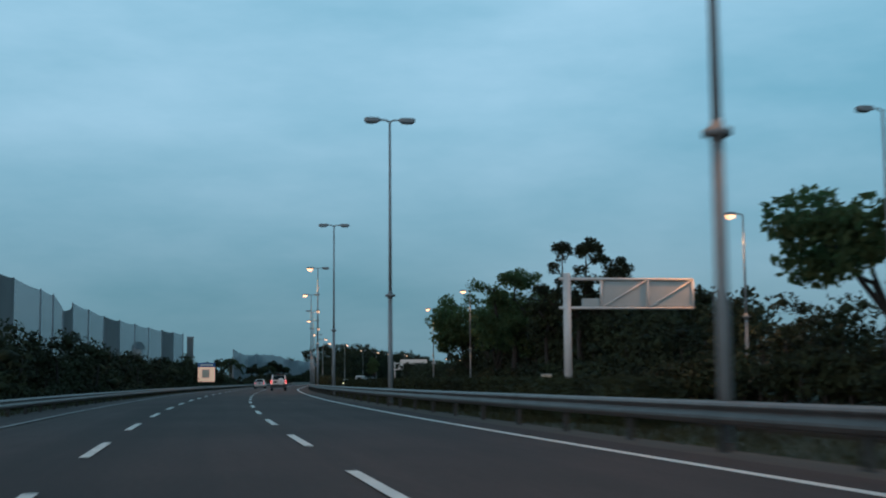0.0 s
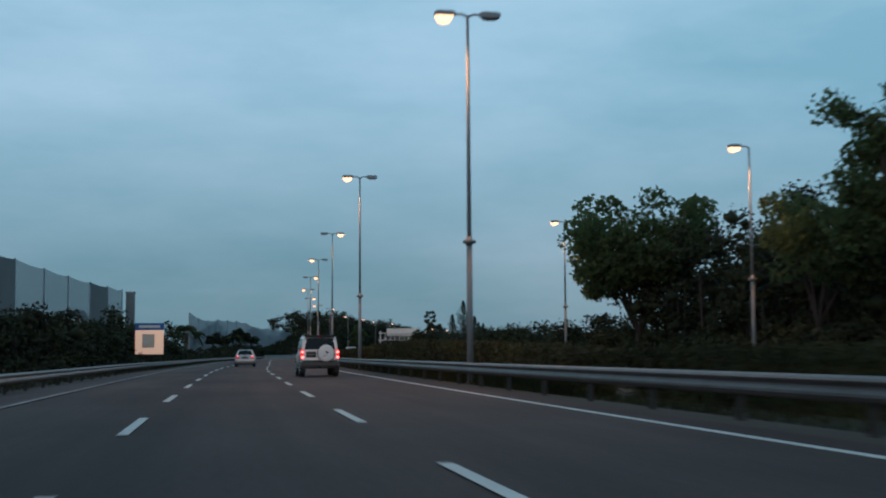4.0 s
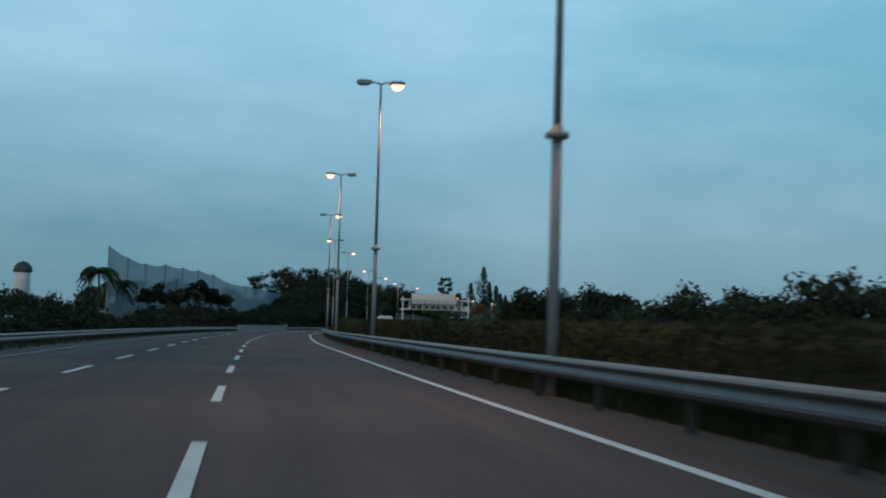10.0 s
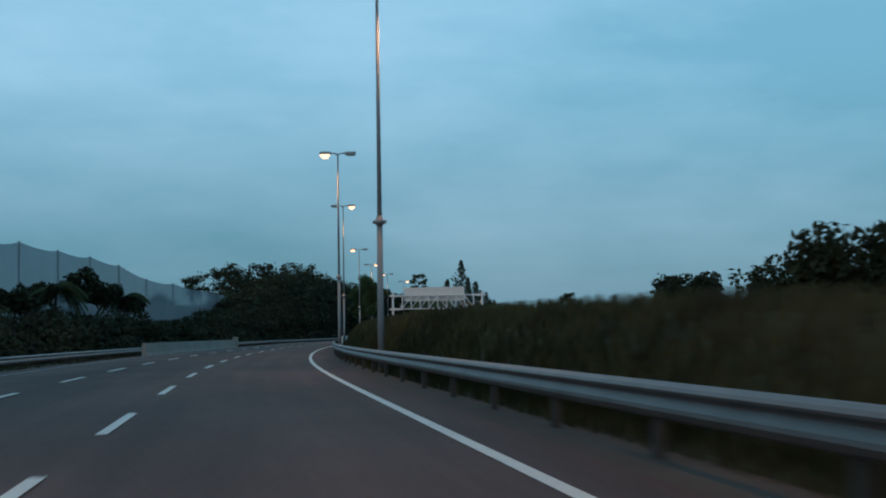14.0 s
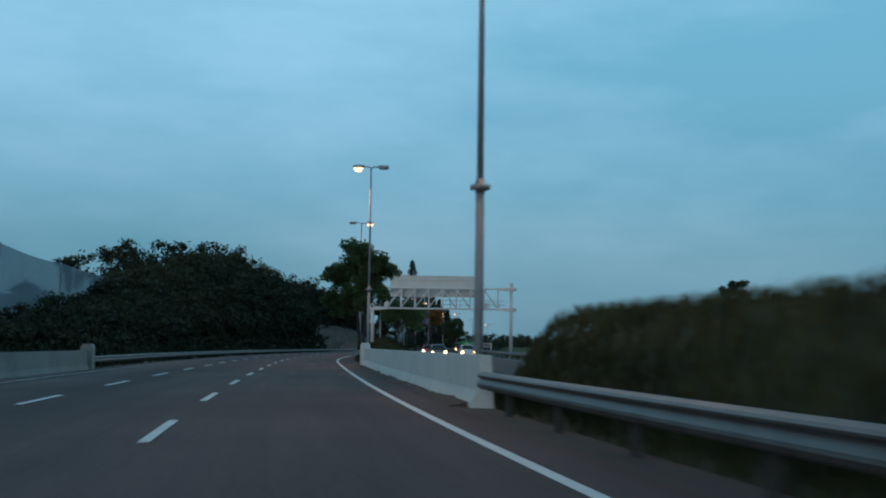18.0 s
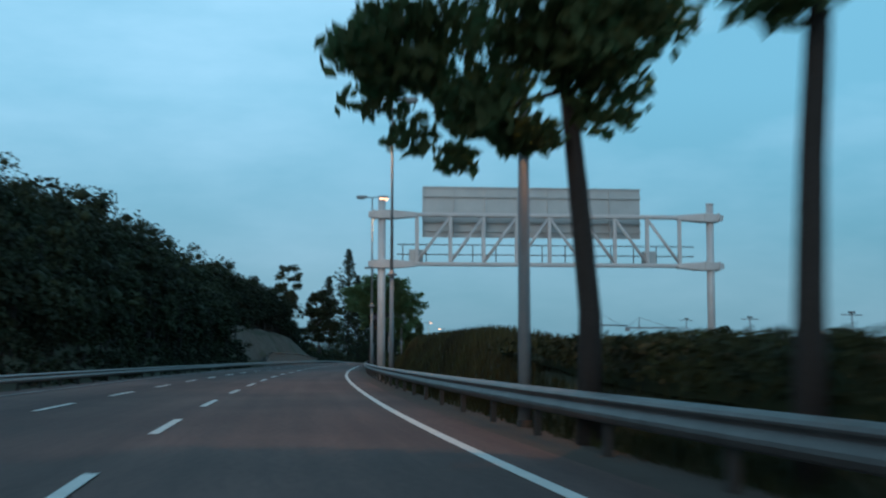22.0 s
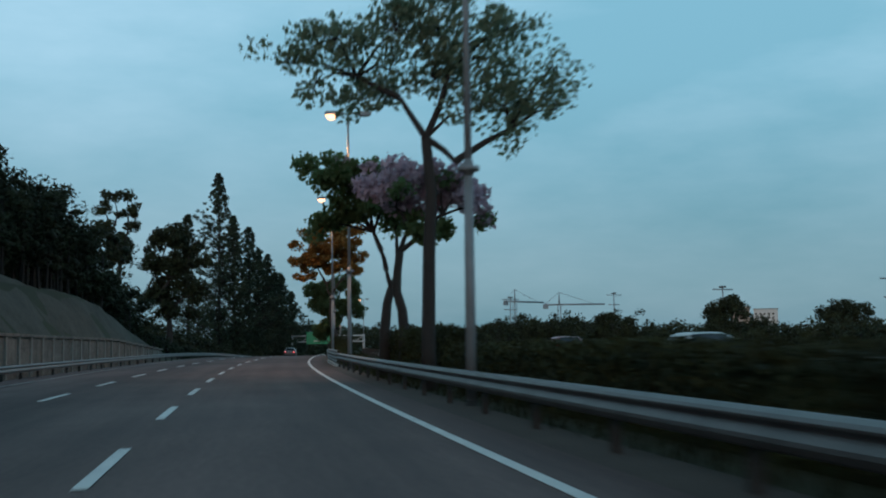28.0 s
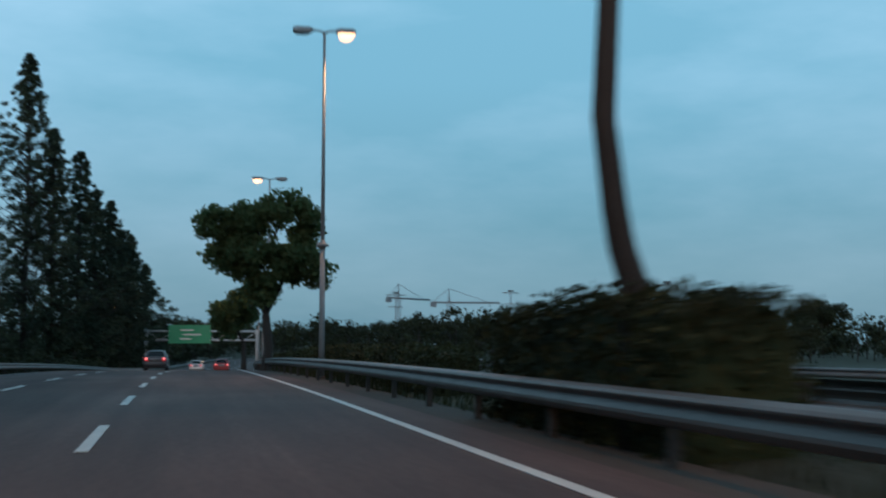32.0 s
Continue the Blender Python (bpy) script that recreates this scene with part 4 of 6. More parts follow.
# trees on the median
def shaped_tree(s, l, stem, limbs, lobes, label, leaf=None, seed=1, trunk=0.2, fill=1.0, per=95, size=0.13, clump=0.55, flower=(), words="", group="median trees"):
    """A tree of known outline: stem and limbs as (across, up) points, crown lobes as (across, up, half width, half height)."""
    rng = random.Random(seed)
    t = holder("tree", stand(s, l, 0.0), label, "tree", group)
    v, f = [], []
    n = len(stem)
    path = [(stem[0][0], 0.0, ground_z(s, l) - 0.2)] + [(x, rng.uniform(-0.1, 0.1), z) for x, z in stem]
    tube_data(path, [trunk * 1.4] + [trunk * (1.12 - 0.4 * i / n) for i in range(n)], 9, v, f)
    top = Vector(path[-1])
    starts = [top]
    for x, z in limbs:
        p = Vector((x, rng.uniform(-0.2, 0.2), z))
        near = min(starts, key=lambda q: (q - p).length + 1.4 * max(0.0, 0.9 * math.hypot(q.x - p.x, q.y - p.y) - (p.z - q.z)))
        tube_data([near, near.lerp(p, 0.5) + Vector((rng.uniform(-0.1, 0.1), 0, rng.uniform(-0.15, 0.1))), p], [trunk * 0.62, trunk * 0.5, trunk * 0.36], 7, v, f, cap=False)
        starts.append(p)
    groups = ([], [])
    for i, (x, z, rx, rz) in enumerate(lobes):
        ry = max(rx, rz) * 0.95
        mid = Vector((x, rng.uniform(-0.5, 0.5) * ry, z))
        near = min(starts, key=lambda q: (q - mid).length)
        tube_data([near, near.lerp(mid, 0.55) + Vector((0, 0, 0.2)), mid], [trunk * 0.36, trunk * 0.22, trunk * 0.1], 6, v, f, cap=False)
        for _ in range(max(3, int(fill * 4.4 * rx * ry * rz / clump ** 2.4))):
            d = Vector((rng.gauss(0, 1), rng.gauss(0, 1), rng.gauss(0, 1))).normalized() * rng.uniform(0.35, 1.0)
            p = mid + Vector((d.x * rx, d.y * ry, d.z * rz))
            if rng.random() < 0.5:
                tube_data([mid, mid.lerp(p, 0.5) + Vector((0, 0, 0.08)), p], [trunk * 0.12, trunk * 0.08, 0.008], 4, v, f, cap=False)
            groups[1 if i in flower and rng.random() < 0.75 else 0].append((tuple(p), clump * rng.uniform(0.65, 1.2)))
    shape("trunk", v, f, BARK, t, smooth=True)
    for k, name, material in ((0, "crown", leaf or LEAF), (1, "blossom", BLOSSOM)):
        if groups[k]:
            part_ob = new(name, leaf_mesh(name, [g[0] for g in groups[k]], [g[1] for g in groups[k]], per, size, material, seed + k, shell=0.3))
            part_ob.parent = t
            if k:
                tagged(part_ob, words)
    return t


shaped_tree(504.9, 2.3, [(-0.13, 1.7), (-0.07, 2.95), (0.07, 4.5), (0.13, 6.4)], [], [(-0.7, 9.4, 1.2, 0.8), (0.7, 8.5, 1.5, 0.9), (2.1, 7.7, 1.1, 0.7), (0.3, 6.7, 1.5, 1.2), (1.4, 5.8, 1.0, 0.6), (-0.15, 5.1, 1.0, 0.8)],
            "slender roadside tree with a dense dark green crown", seed=31, trunk=0.125, fill=0.8, per=80, size=0.12)
shaped_tree(511.0, 1.9, [(-0.1, 1.8), (-0.25, 3.6), (-0.38, 4.9)], [(-1.5, 6.4), (-0.4, 7.2)], [(-1.0, 10.3, 1.3, 0.7), (-2.1, 7.4, 1.5, 1.3), (-2.4, 5.4, 1.3, 1.1), (-0.4, 5.8, 1.5, 1.3), (-0.4, 8.6, 1.6, 1.5), (-1.6, 4.2, 1.1, 0.5)],
            "forked roadside tree with a broad dark green crown", seed=32, trunk=0.14, fill=0.78, per=80, size=0.12)
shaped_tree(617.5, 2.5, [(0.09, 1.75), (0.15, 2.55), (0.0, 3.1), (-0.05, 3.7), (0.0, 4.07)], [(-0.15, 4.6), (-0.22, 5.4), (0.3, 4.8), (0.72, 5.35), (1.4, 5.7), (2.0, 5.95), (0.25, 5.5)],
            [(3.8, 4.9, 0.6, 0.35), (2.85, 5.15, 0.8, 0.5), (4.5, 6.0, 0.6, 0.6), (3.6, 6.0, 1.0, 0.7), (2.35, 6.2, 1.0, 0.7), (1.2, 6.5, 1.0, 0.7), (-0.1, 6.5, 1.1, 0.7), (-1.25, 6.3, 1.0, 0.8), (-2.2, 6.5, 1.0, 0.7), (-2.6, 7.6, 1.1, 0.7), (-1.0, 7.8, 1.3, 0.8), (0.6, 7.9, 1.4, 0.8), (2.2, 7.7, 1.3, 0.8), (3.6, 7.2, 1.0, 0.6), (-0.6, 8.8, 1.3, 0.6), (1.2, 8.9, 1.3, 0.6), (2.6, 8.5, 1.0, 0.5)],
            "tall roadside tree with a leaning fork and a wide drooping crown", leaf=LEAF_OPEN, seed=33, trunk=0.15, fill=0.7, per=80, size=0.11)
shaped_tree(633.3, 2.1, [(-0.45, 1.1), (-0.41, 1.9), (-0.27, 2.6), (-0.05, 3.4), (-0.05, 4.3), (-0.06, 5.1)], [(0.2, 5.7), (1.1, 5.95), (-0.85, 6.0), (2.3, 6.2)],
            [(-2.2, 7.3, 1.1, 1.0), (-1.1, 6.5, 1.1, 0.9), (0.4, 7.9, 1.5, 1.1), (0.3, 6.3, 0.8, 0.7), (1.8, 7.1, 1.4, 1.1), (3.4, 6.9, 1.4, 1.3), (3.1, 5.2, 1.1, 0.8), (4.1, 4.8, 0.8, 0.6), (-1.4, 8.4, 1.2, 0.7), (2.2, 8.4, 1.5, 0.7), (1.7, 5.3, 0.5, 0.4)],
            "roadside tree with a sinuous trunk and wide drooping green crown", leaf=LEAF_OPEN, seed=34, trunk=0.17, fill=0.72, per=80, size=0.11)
shaped_tree(665.6, 2.5, [(-0.22, 1.4), (-0.17, 3.9), (-0.08, 5.6), (-0.22, 7.2)], [(0.6, 6.5), (2.3, 7.5), (-1.0, 8.35), (0.5, 9.2), (-2.2, 9.0)],
            [(-4.3, 9.3, 0.8, 0.8), (-2.9, 10.0, 1.3, 1.0), (-1.0, 10.4, 1.5, 1.2), (0.7, 10.4, 1.3, 1.1), (2.4, 10.6, 1.2, 0.8), (2.8, 8.7, 1.2, 1.0), (3.7, 8.1, 0.8, 0.7), (2.0, 8.1, 1.1, 0.7), (2.5, 7.2, 0.8, 0.4), (0.0, 9.0, 1.3, 0.9), (-2.0, 8.4, 1.1, 0.8), (-3.4, 8.7, 1.0, 0.8), (1.4, 9.5, 1.2, 0.8), (-1.2, 9.3, 1.3, 0.8), (0.9, 7.9, 0.9, 0.6), (3.6, 9.4, 0.9, 0.7), (-0.2, 11.4, 1.6, 0.7)],
            "tall roadside tree with a thin grey-green crown", leaf=LEAF_GREY, seed=35, trunk=0.18, fill=0.62, per=40, size=0.1, clump=0.55)
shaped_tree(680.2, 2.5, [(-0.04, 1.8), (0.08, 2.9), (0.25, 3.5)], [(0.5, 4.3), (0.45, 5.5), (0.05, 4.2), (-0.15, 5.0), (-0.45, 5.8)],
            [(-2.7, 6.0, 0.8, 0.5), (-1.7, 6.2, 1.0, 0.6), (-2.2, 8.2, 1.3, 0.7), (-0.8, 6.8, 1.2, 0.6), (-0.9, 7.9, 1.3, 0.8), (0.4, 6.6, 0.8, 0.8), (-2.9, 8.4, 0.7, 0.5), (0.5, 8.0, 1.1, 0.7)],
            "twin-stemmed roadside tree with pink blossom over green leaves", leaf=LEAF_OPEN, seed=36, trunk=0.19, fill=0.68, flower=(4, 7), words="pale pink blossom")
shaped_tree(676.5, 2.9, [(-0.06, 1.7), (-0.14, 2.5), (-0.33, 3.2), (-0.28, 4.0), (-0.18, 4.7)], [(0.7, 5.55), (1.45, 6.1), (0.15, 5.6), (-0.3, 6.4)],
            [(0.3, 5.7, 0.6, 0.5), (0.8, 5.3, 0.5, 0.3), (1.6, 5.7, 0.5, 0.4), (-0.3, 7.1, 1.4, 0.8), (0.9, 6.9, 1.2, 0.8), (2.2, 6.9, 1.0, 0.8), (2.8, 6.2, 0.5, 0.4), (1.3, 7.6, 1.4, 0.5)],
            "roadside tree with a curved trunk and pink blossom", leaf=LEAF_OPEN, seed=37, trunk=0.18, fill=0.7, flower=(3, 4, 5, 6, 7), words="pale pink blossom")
shaped_tree(737.2, 1.8, [(0.2, 1.5), (0.16, 1.9), (0.03, 2.35), (-0.1, 2.8), (-0.18, 3.9), (-0.13, 5.3)], [(-0.55, 6.4), (0.55, 6.5), (0.0, 6.9), (-1.3, 7.8), (1.5, 7.7), (-0.3, 8.6), (0.3, 9.6)],
            [(-1.4, 8.6, 1.7, 0.8), (1.1, 8.8, 1.5, 0.9), (-0.3, 9.8, 2.0, 0.8), (-1.4, 11.0, 1.3, 0.8), (0.8, 11.0, 1.3, 0.8), (1.9, 10.0, 0.8, 0.6), (-2.1, 7.4, 0.8, 0.4), (1.6, 7.7, 0.9, 0.5), (-3.1, 9.8, 0.7, 0.4), (-2.9, 8.2, 0.9, 0.6), (2.3, 8.6, 0.7, 0.5), (2.1, 7.6, 0.6, 0.4), (-2.6, 6.9, 0.7, 0.35), (0.1, 7.7, 1.3, 0.5), (1.9, 11.2, 0.8, 0.5)],
            "roadside tree with a dense layered crown coloured orange for lamplight", leaf=LEAF_LAMPLIT, seed=38, trunk=0.17, fill=0.62, clump=0.5)
shaped_tree(800.0, 1.2, [(0.22, 0.1), (0.37, 1.4), (0.16, 3.5)], [(-0.9, 6.0), (1.5, 6.2), (0.2, 7.4)],
            [(-3.2, 9.0, 1.4, 0.9), (-0.9, 9.2, 1.8, 1.2), (1.5, 9.8, 1.8, 1.1), (2.8, 8.5, 1.2, 1.1), (-2.5, 7.0, 1.4, 0.9), (-0.6, 6.8, 2.0, 1.5), (1.9, 6.7, 1.8, 1.3), (3.2, 6.0, 0.9, 0.8), (0.2, 4.7, 1.5, 0.8)],
            "dark round-crowned roadside tree with bare lower branches", seed=39, trunk=0.3, clump=0.8, per=110, size=0.17)
shaped_tree(806.0, -0.2 + 1.6, [(-1.2, 0.1), (-1.2, 1.8)], [(-1.9, 3.0)], [(-2.3, 3.5, 1.7, 1.1), (-1.2, 4.8, 1.4, 1.1)], "small dark spreading roadside tree beneath a taller one", seed=40, trunk=0.17, clump=0.7, per=100, size=0.16)
FAR_TREES, OUTER_TREES = "trees beyond the far carriageway", "trees beyond the outer verge"
shaped_tree(117.0, 26.6, [(0.6, 2.4), (0.5, 5.0), (0.6, 6.6)], [(-0.4, 8.4), (1.2, 9.4), (-1.1, 11.2), (1.3, 12.2), (3.4, 8.4), (4.1, 10.8)],
            [(-0.9, 13.8, 1.35, 0.9), (1.5, 14.0, 1.6, 1.0), (2.7, 13.0, 1.0, 0.8), (-1.8, 11.9, 0.9, 0.6), (0.5, 11.8, 0.9, 0.5), (-0.9, 10.5, 1.1, 0.7), (1.6, 10.5, 1.4, 0.8), (4.6, 12.3, 1.5, 0.9),
             (4.4, 10.5, 1.8, 1.4), (1.0, 8.6, 2.3, 1.3), (4.6, 8.4, 1.8, 1.9), (2.1, 6.8, 2.1, 1.0), (-0.4, 8.2, 1.2, 1.2)],
            "tall airy tree with layered crown beyond the far carriageway", leaf=LEAF_DARK, seed=96, trunk=0.24, fill=0.8, per=70, size=0.15, clump=0.7, group=FAR_TREES)
shaped_tree(136.5, 24.2, [(0.0, 2.0), (0.2, 4.4), (0.3, 6.6)], [(-1.8, 8.0), (1.8, 8.6), (0.2, 10.2), (3.6, 10.0), (-2.2, 10.6)],
            [(0.3, 12.7, 2.2, 1.1), (2.3, 12.1, 1.6, 1.2), (-3.6, 11.9, 0.9, 0.5), (-2.0, 11.5, 1.4, 1.0), (-0.6, 9.8, 2.7, 1.6), (3.1, 9.8, 2.2, 1.8), (4.0, 7.5, 2.2, 1.6), (0.0, 7.2, 2.9, 1.9),
             (-2.9, 7.2, 1.8, 2.0), (1.7, 5.0, 2.6, 1.4)],
            "dense broad tree lit orange at its edge by a lamp", seed=97, trunk=0.3, fill=0.62, per=80, size=0.17, clump=0.95, group=FAR_TREES)
shaped_tree(124.5, 25.4, [(0.1, 2.4), (0.0, 5.0), (0.2, 6.8)], [(-0.8, 8.4), (1.0, 8.8), (0.2, 9.6)], [(-0.4, 10.4, 1.1, 0.8), (1.3, 10.0, 1.4, 0.8), (-0.2, 8.8, 1.5, 0.8), (1.8, 8.2, 1.5, 0.9), (0.4, 6.8, 1.9, 1.0), (-1.2, 6.4, 1.2, 1.0), (1.6, 5.2, 1.8, 1.1)],
            "slender airy tree standing between two broader ones", leaf=LEAF_DARK, seed=99, trunk=0.2, fill=0.75, per=66, size=0.16, clump=0.7, group=FAR_TREES)
shaped_tree(985.0, 97.0, [(0.0, 1.5), (0.4, 4.0)], [(-2.4, 7.0), (2.4, 7.4)], [(-3.0, 11.0, 3.2, 3.0), (1.2, 12.4, 4.2, 3.4), (5.2, 10.2, 2.6, 2.8), (-0.8, 6.4, 5.2, 4.2), (4.6, 5.0, 3.8, 3.4), (-4.4, 4.6, 2.8, 2.6), (9.0, 6.4, 2.4, 2.4), (9.6, 4.0, 2.8, 2.4)],
            "broad round-crowned dark tree standing across a field", leaf=LEAF_DARK, seed=447, trunk=0.4, fill=0.55, per=80, size=0.34, clump=1.8, group="field trees")
shaped_tree(1090.0, 158.0, [(0.0, 1.5), (-0.4, 4.0)], [(-3.4, 7.0), (3.4, 7.2)], [(-4.2, 11.0, 4.6, 4.0), (1.2, 13.4, 5.2, 3.8), (7.0, 12.2, 4.6, 3.8), (-1.8, 6.4, 6.6, 4.6), (6.2, 6.0, 5.8, 4.6)],
            "broad round-crowned dark tree standing across a field", leaf=LEAF_DARK, seed=448, trunk=0.45, fill=0.5, per=80, size=0.4, clump=2.2, group="field trees")
shaped_tree(970.0, 62.0, [(0.0, 1.5), (0.2, 3.2)], [(-1.6, 5.0), (1.8, 5.0)], [(-1.2, 8.6, 2.4, 2.0), (1.4, 9.4, 2.4, 1.8), (0.0, 5.4, 3.6, 2.8), (5.6, 7.0, 2.6, 1.8), (6.0, 4.2, 3.2, 2.4)],
            "broad round-crowned dark tree standing across a field", leaf=LEAF_DARK, seed=449, trunk=0.35, fill=0.55, per=80, size=0.32, clump=1.6, group="field trees")

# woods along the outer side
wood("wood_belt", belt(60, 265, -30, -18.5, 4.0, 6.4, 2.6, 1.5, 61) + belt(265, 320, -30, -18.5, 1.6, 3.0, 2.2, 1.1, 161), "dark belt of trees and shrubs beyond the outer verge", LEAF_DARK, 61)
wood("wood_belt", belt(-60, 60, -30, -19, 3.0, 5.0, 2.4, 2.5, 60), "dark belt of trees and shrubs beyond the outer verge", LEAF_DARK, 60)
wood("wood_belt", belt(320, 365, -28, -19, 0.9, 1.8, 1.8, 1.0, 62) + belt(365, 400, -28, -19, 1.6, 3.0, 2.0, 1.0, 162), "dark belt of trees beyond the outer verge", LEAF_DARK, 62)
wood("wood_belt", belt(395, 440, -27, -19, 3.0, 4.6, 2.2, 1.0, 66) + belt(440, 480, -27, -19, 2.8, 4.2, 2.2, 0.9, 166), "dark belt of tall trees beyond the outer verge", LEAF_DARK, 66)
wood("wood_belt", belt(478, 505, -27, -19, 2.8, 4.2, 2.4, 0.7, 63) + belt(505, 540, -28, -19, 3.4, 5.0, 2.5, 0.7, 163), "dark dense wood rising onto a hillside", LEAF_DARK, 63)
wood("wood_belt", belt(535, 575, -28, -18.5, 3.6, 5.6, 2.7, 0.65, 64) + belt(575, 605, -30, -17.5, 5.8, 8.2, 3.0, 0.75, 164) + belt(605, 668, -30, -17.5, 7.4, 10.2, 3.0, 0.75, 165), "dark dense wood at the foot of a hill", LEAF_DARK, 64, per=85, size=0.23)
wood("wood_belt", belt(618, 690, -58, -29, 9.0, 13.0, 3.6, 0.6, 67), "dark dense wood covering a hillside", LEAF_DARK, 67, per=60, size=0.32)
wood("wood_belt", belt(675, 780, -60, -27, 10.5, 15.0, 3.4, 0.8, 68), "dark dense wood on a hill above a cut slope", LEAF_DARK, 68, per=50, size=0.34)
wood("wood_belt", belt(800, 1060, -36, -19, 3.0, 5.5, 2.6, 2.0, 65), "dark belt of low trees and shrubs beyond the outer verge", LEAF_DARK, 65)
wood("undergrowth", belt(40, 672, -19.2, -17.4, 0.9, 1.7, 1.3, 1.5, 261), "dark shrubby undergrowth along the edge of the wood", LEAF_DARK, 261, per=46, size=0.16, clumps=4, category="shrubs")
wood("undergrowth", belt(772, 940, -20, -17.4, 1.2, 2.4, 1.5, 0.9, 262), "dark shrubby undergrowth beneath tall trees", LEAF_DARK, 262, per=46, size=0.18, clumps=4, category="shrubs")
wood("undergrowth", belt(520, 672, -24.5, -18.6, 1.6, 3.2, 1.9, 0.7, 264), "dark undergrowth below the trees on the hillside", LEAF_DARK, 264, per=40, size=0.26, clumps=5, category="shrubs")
wood("shrubs", belt(455, 620, 21.5, 26, 0.7, 1.5, 1.2, 0.9, 263), "pale green shrubs on the verge of the far carriageway", LEAF_GREY, 263, per=50, size=0.14, clumps=4, category="shrubs")
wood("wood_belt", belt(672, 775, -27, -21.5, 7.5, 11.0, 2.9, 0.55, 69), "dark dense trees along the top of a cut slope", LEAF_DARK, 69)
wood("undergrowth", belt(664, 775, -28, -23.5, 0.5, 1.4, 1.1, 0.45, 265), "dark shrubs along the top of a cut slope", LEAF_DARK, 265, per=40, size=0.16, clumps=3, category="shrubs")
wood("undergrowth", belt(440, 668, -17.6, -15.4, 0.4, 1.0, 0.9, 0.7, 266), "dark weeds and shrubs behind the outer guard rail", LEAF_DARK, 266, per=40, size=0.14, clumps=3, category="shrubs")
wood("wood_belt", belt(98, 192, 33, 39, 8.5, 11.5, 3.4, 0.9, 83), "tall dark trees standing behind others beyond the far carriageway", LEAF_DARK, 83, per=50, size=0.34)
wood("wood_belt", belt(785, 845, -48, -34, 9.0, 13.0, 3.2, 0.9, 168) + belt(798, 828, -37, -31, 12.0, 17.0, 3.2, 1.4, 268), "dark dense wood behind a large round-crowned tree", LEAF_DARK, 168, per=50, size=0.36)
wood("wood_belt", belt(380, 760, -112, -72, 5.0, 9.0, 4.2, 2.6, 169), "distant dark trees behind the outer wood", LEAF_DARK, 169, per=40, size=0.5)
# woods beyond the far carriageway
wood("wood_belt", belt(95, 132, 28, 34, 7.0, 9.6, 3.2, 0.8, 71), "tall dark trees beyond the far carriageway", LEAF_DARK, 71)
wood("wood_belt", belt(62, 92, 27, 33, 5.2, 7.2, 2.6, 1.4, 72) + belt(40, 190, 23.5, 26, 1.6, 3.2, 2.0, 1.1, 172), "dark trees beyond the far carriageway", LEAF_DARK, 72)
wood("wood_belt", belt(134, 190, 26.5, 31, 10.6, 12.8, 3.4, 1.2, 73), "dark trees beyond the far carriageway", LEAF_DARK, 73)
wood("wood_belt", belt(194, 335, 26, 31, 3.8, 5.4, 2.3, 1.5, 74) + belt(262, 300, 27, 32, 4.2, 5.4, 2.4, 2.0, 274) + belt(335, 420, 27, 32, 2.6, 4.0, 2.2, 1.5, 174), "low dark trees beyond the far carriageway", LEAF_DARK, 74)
wood("wood_belt", belt(470, 530, 27, 34, 2.8, 4.2, 2.2, 0.9, 80) + belt(530, 565, 27, 36, 1.6, 2.6, 1.9, 1.0, 180) + belt(494, 514, 24, 27, 3.0, 4.2, 2.2, 1.2, 181), "low dark trees and shrubs on a bank beyond the far carriageway", LEAF, 80)
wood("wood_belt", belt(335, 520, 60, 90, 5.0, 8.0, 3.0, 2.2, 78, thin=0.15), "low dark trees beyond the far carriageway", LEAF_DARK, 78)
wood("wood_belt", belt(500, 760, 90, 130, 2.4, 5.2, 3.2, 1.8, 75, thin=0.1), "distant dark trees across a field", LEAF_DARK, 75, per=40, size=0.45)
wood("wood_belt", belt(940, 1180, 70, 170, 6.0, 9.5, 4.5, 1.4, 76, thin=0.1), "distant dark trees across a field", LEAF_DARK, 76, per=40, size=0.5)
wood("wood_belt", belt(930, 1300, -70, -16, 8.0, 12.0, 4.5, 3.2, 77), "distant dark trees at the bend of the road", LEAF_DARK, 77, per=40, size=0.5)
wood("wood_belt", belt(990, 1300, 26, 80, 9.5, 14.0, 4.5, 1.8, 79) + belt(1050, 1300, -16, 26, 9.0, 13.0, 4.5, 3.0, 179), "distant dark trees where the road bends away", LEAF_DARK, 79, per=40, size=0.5)


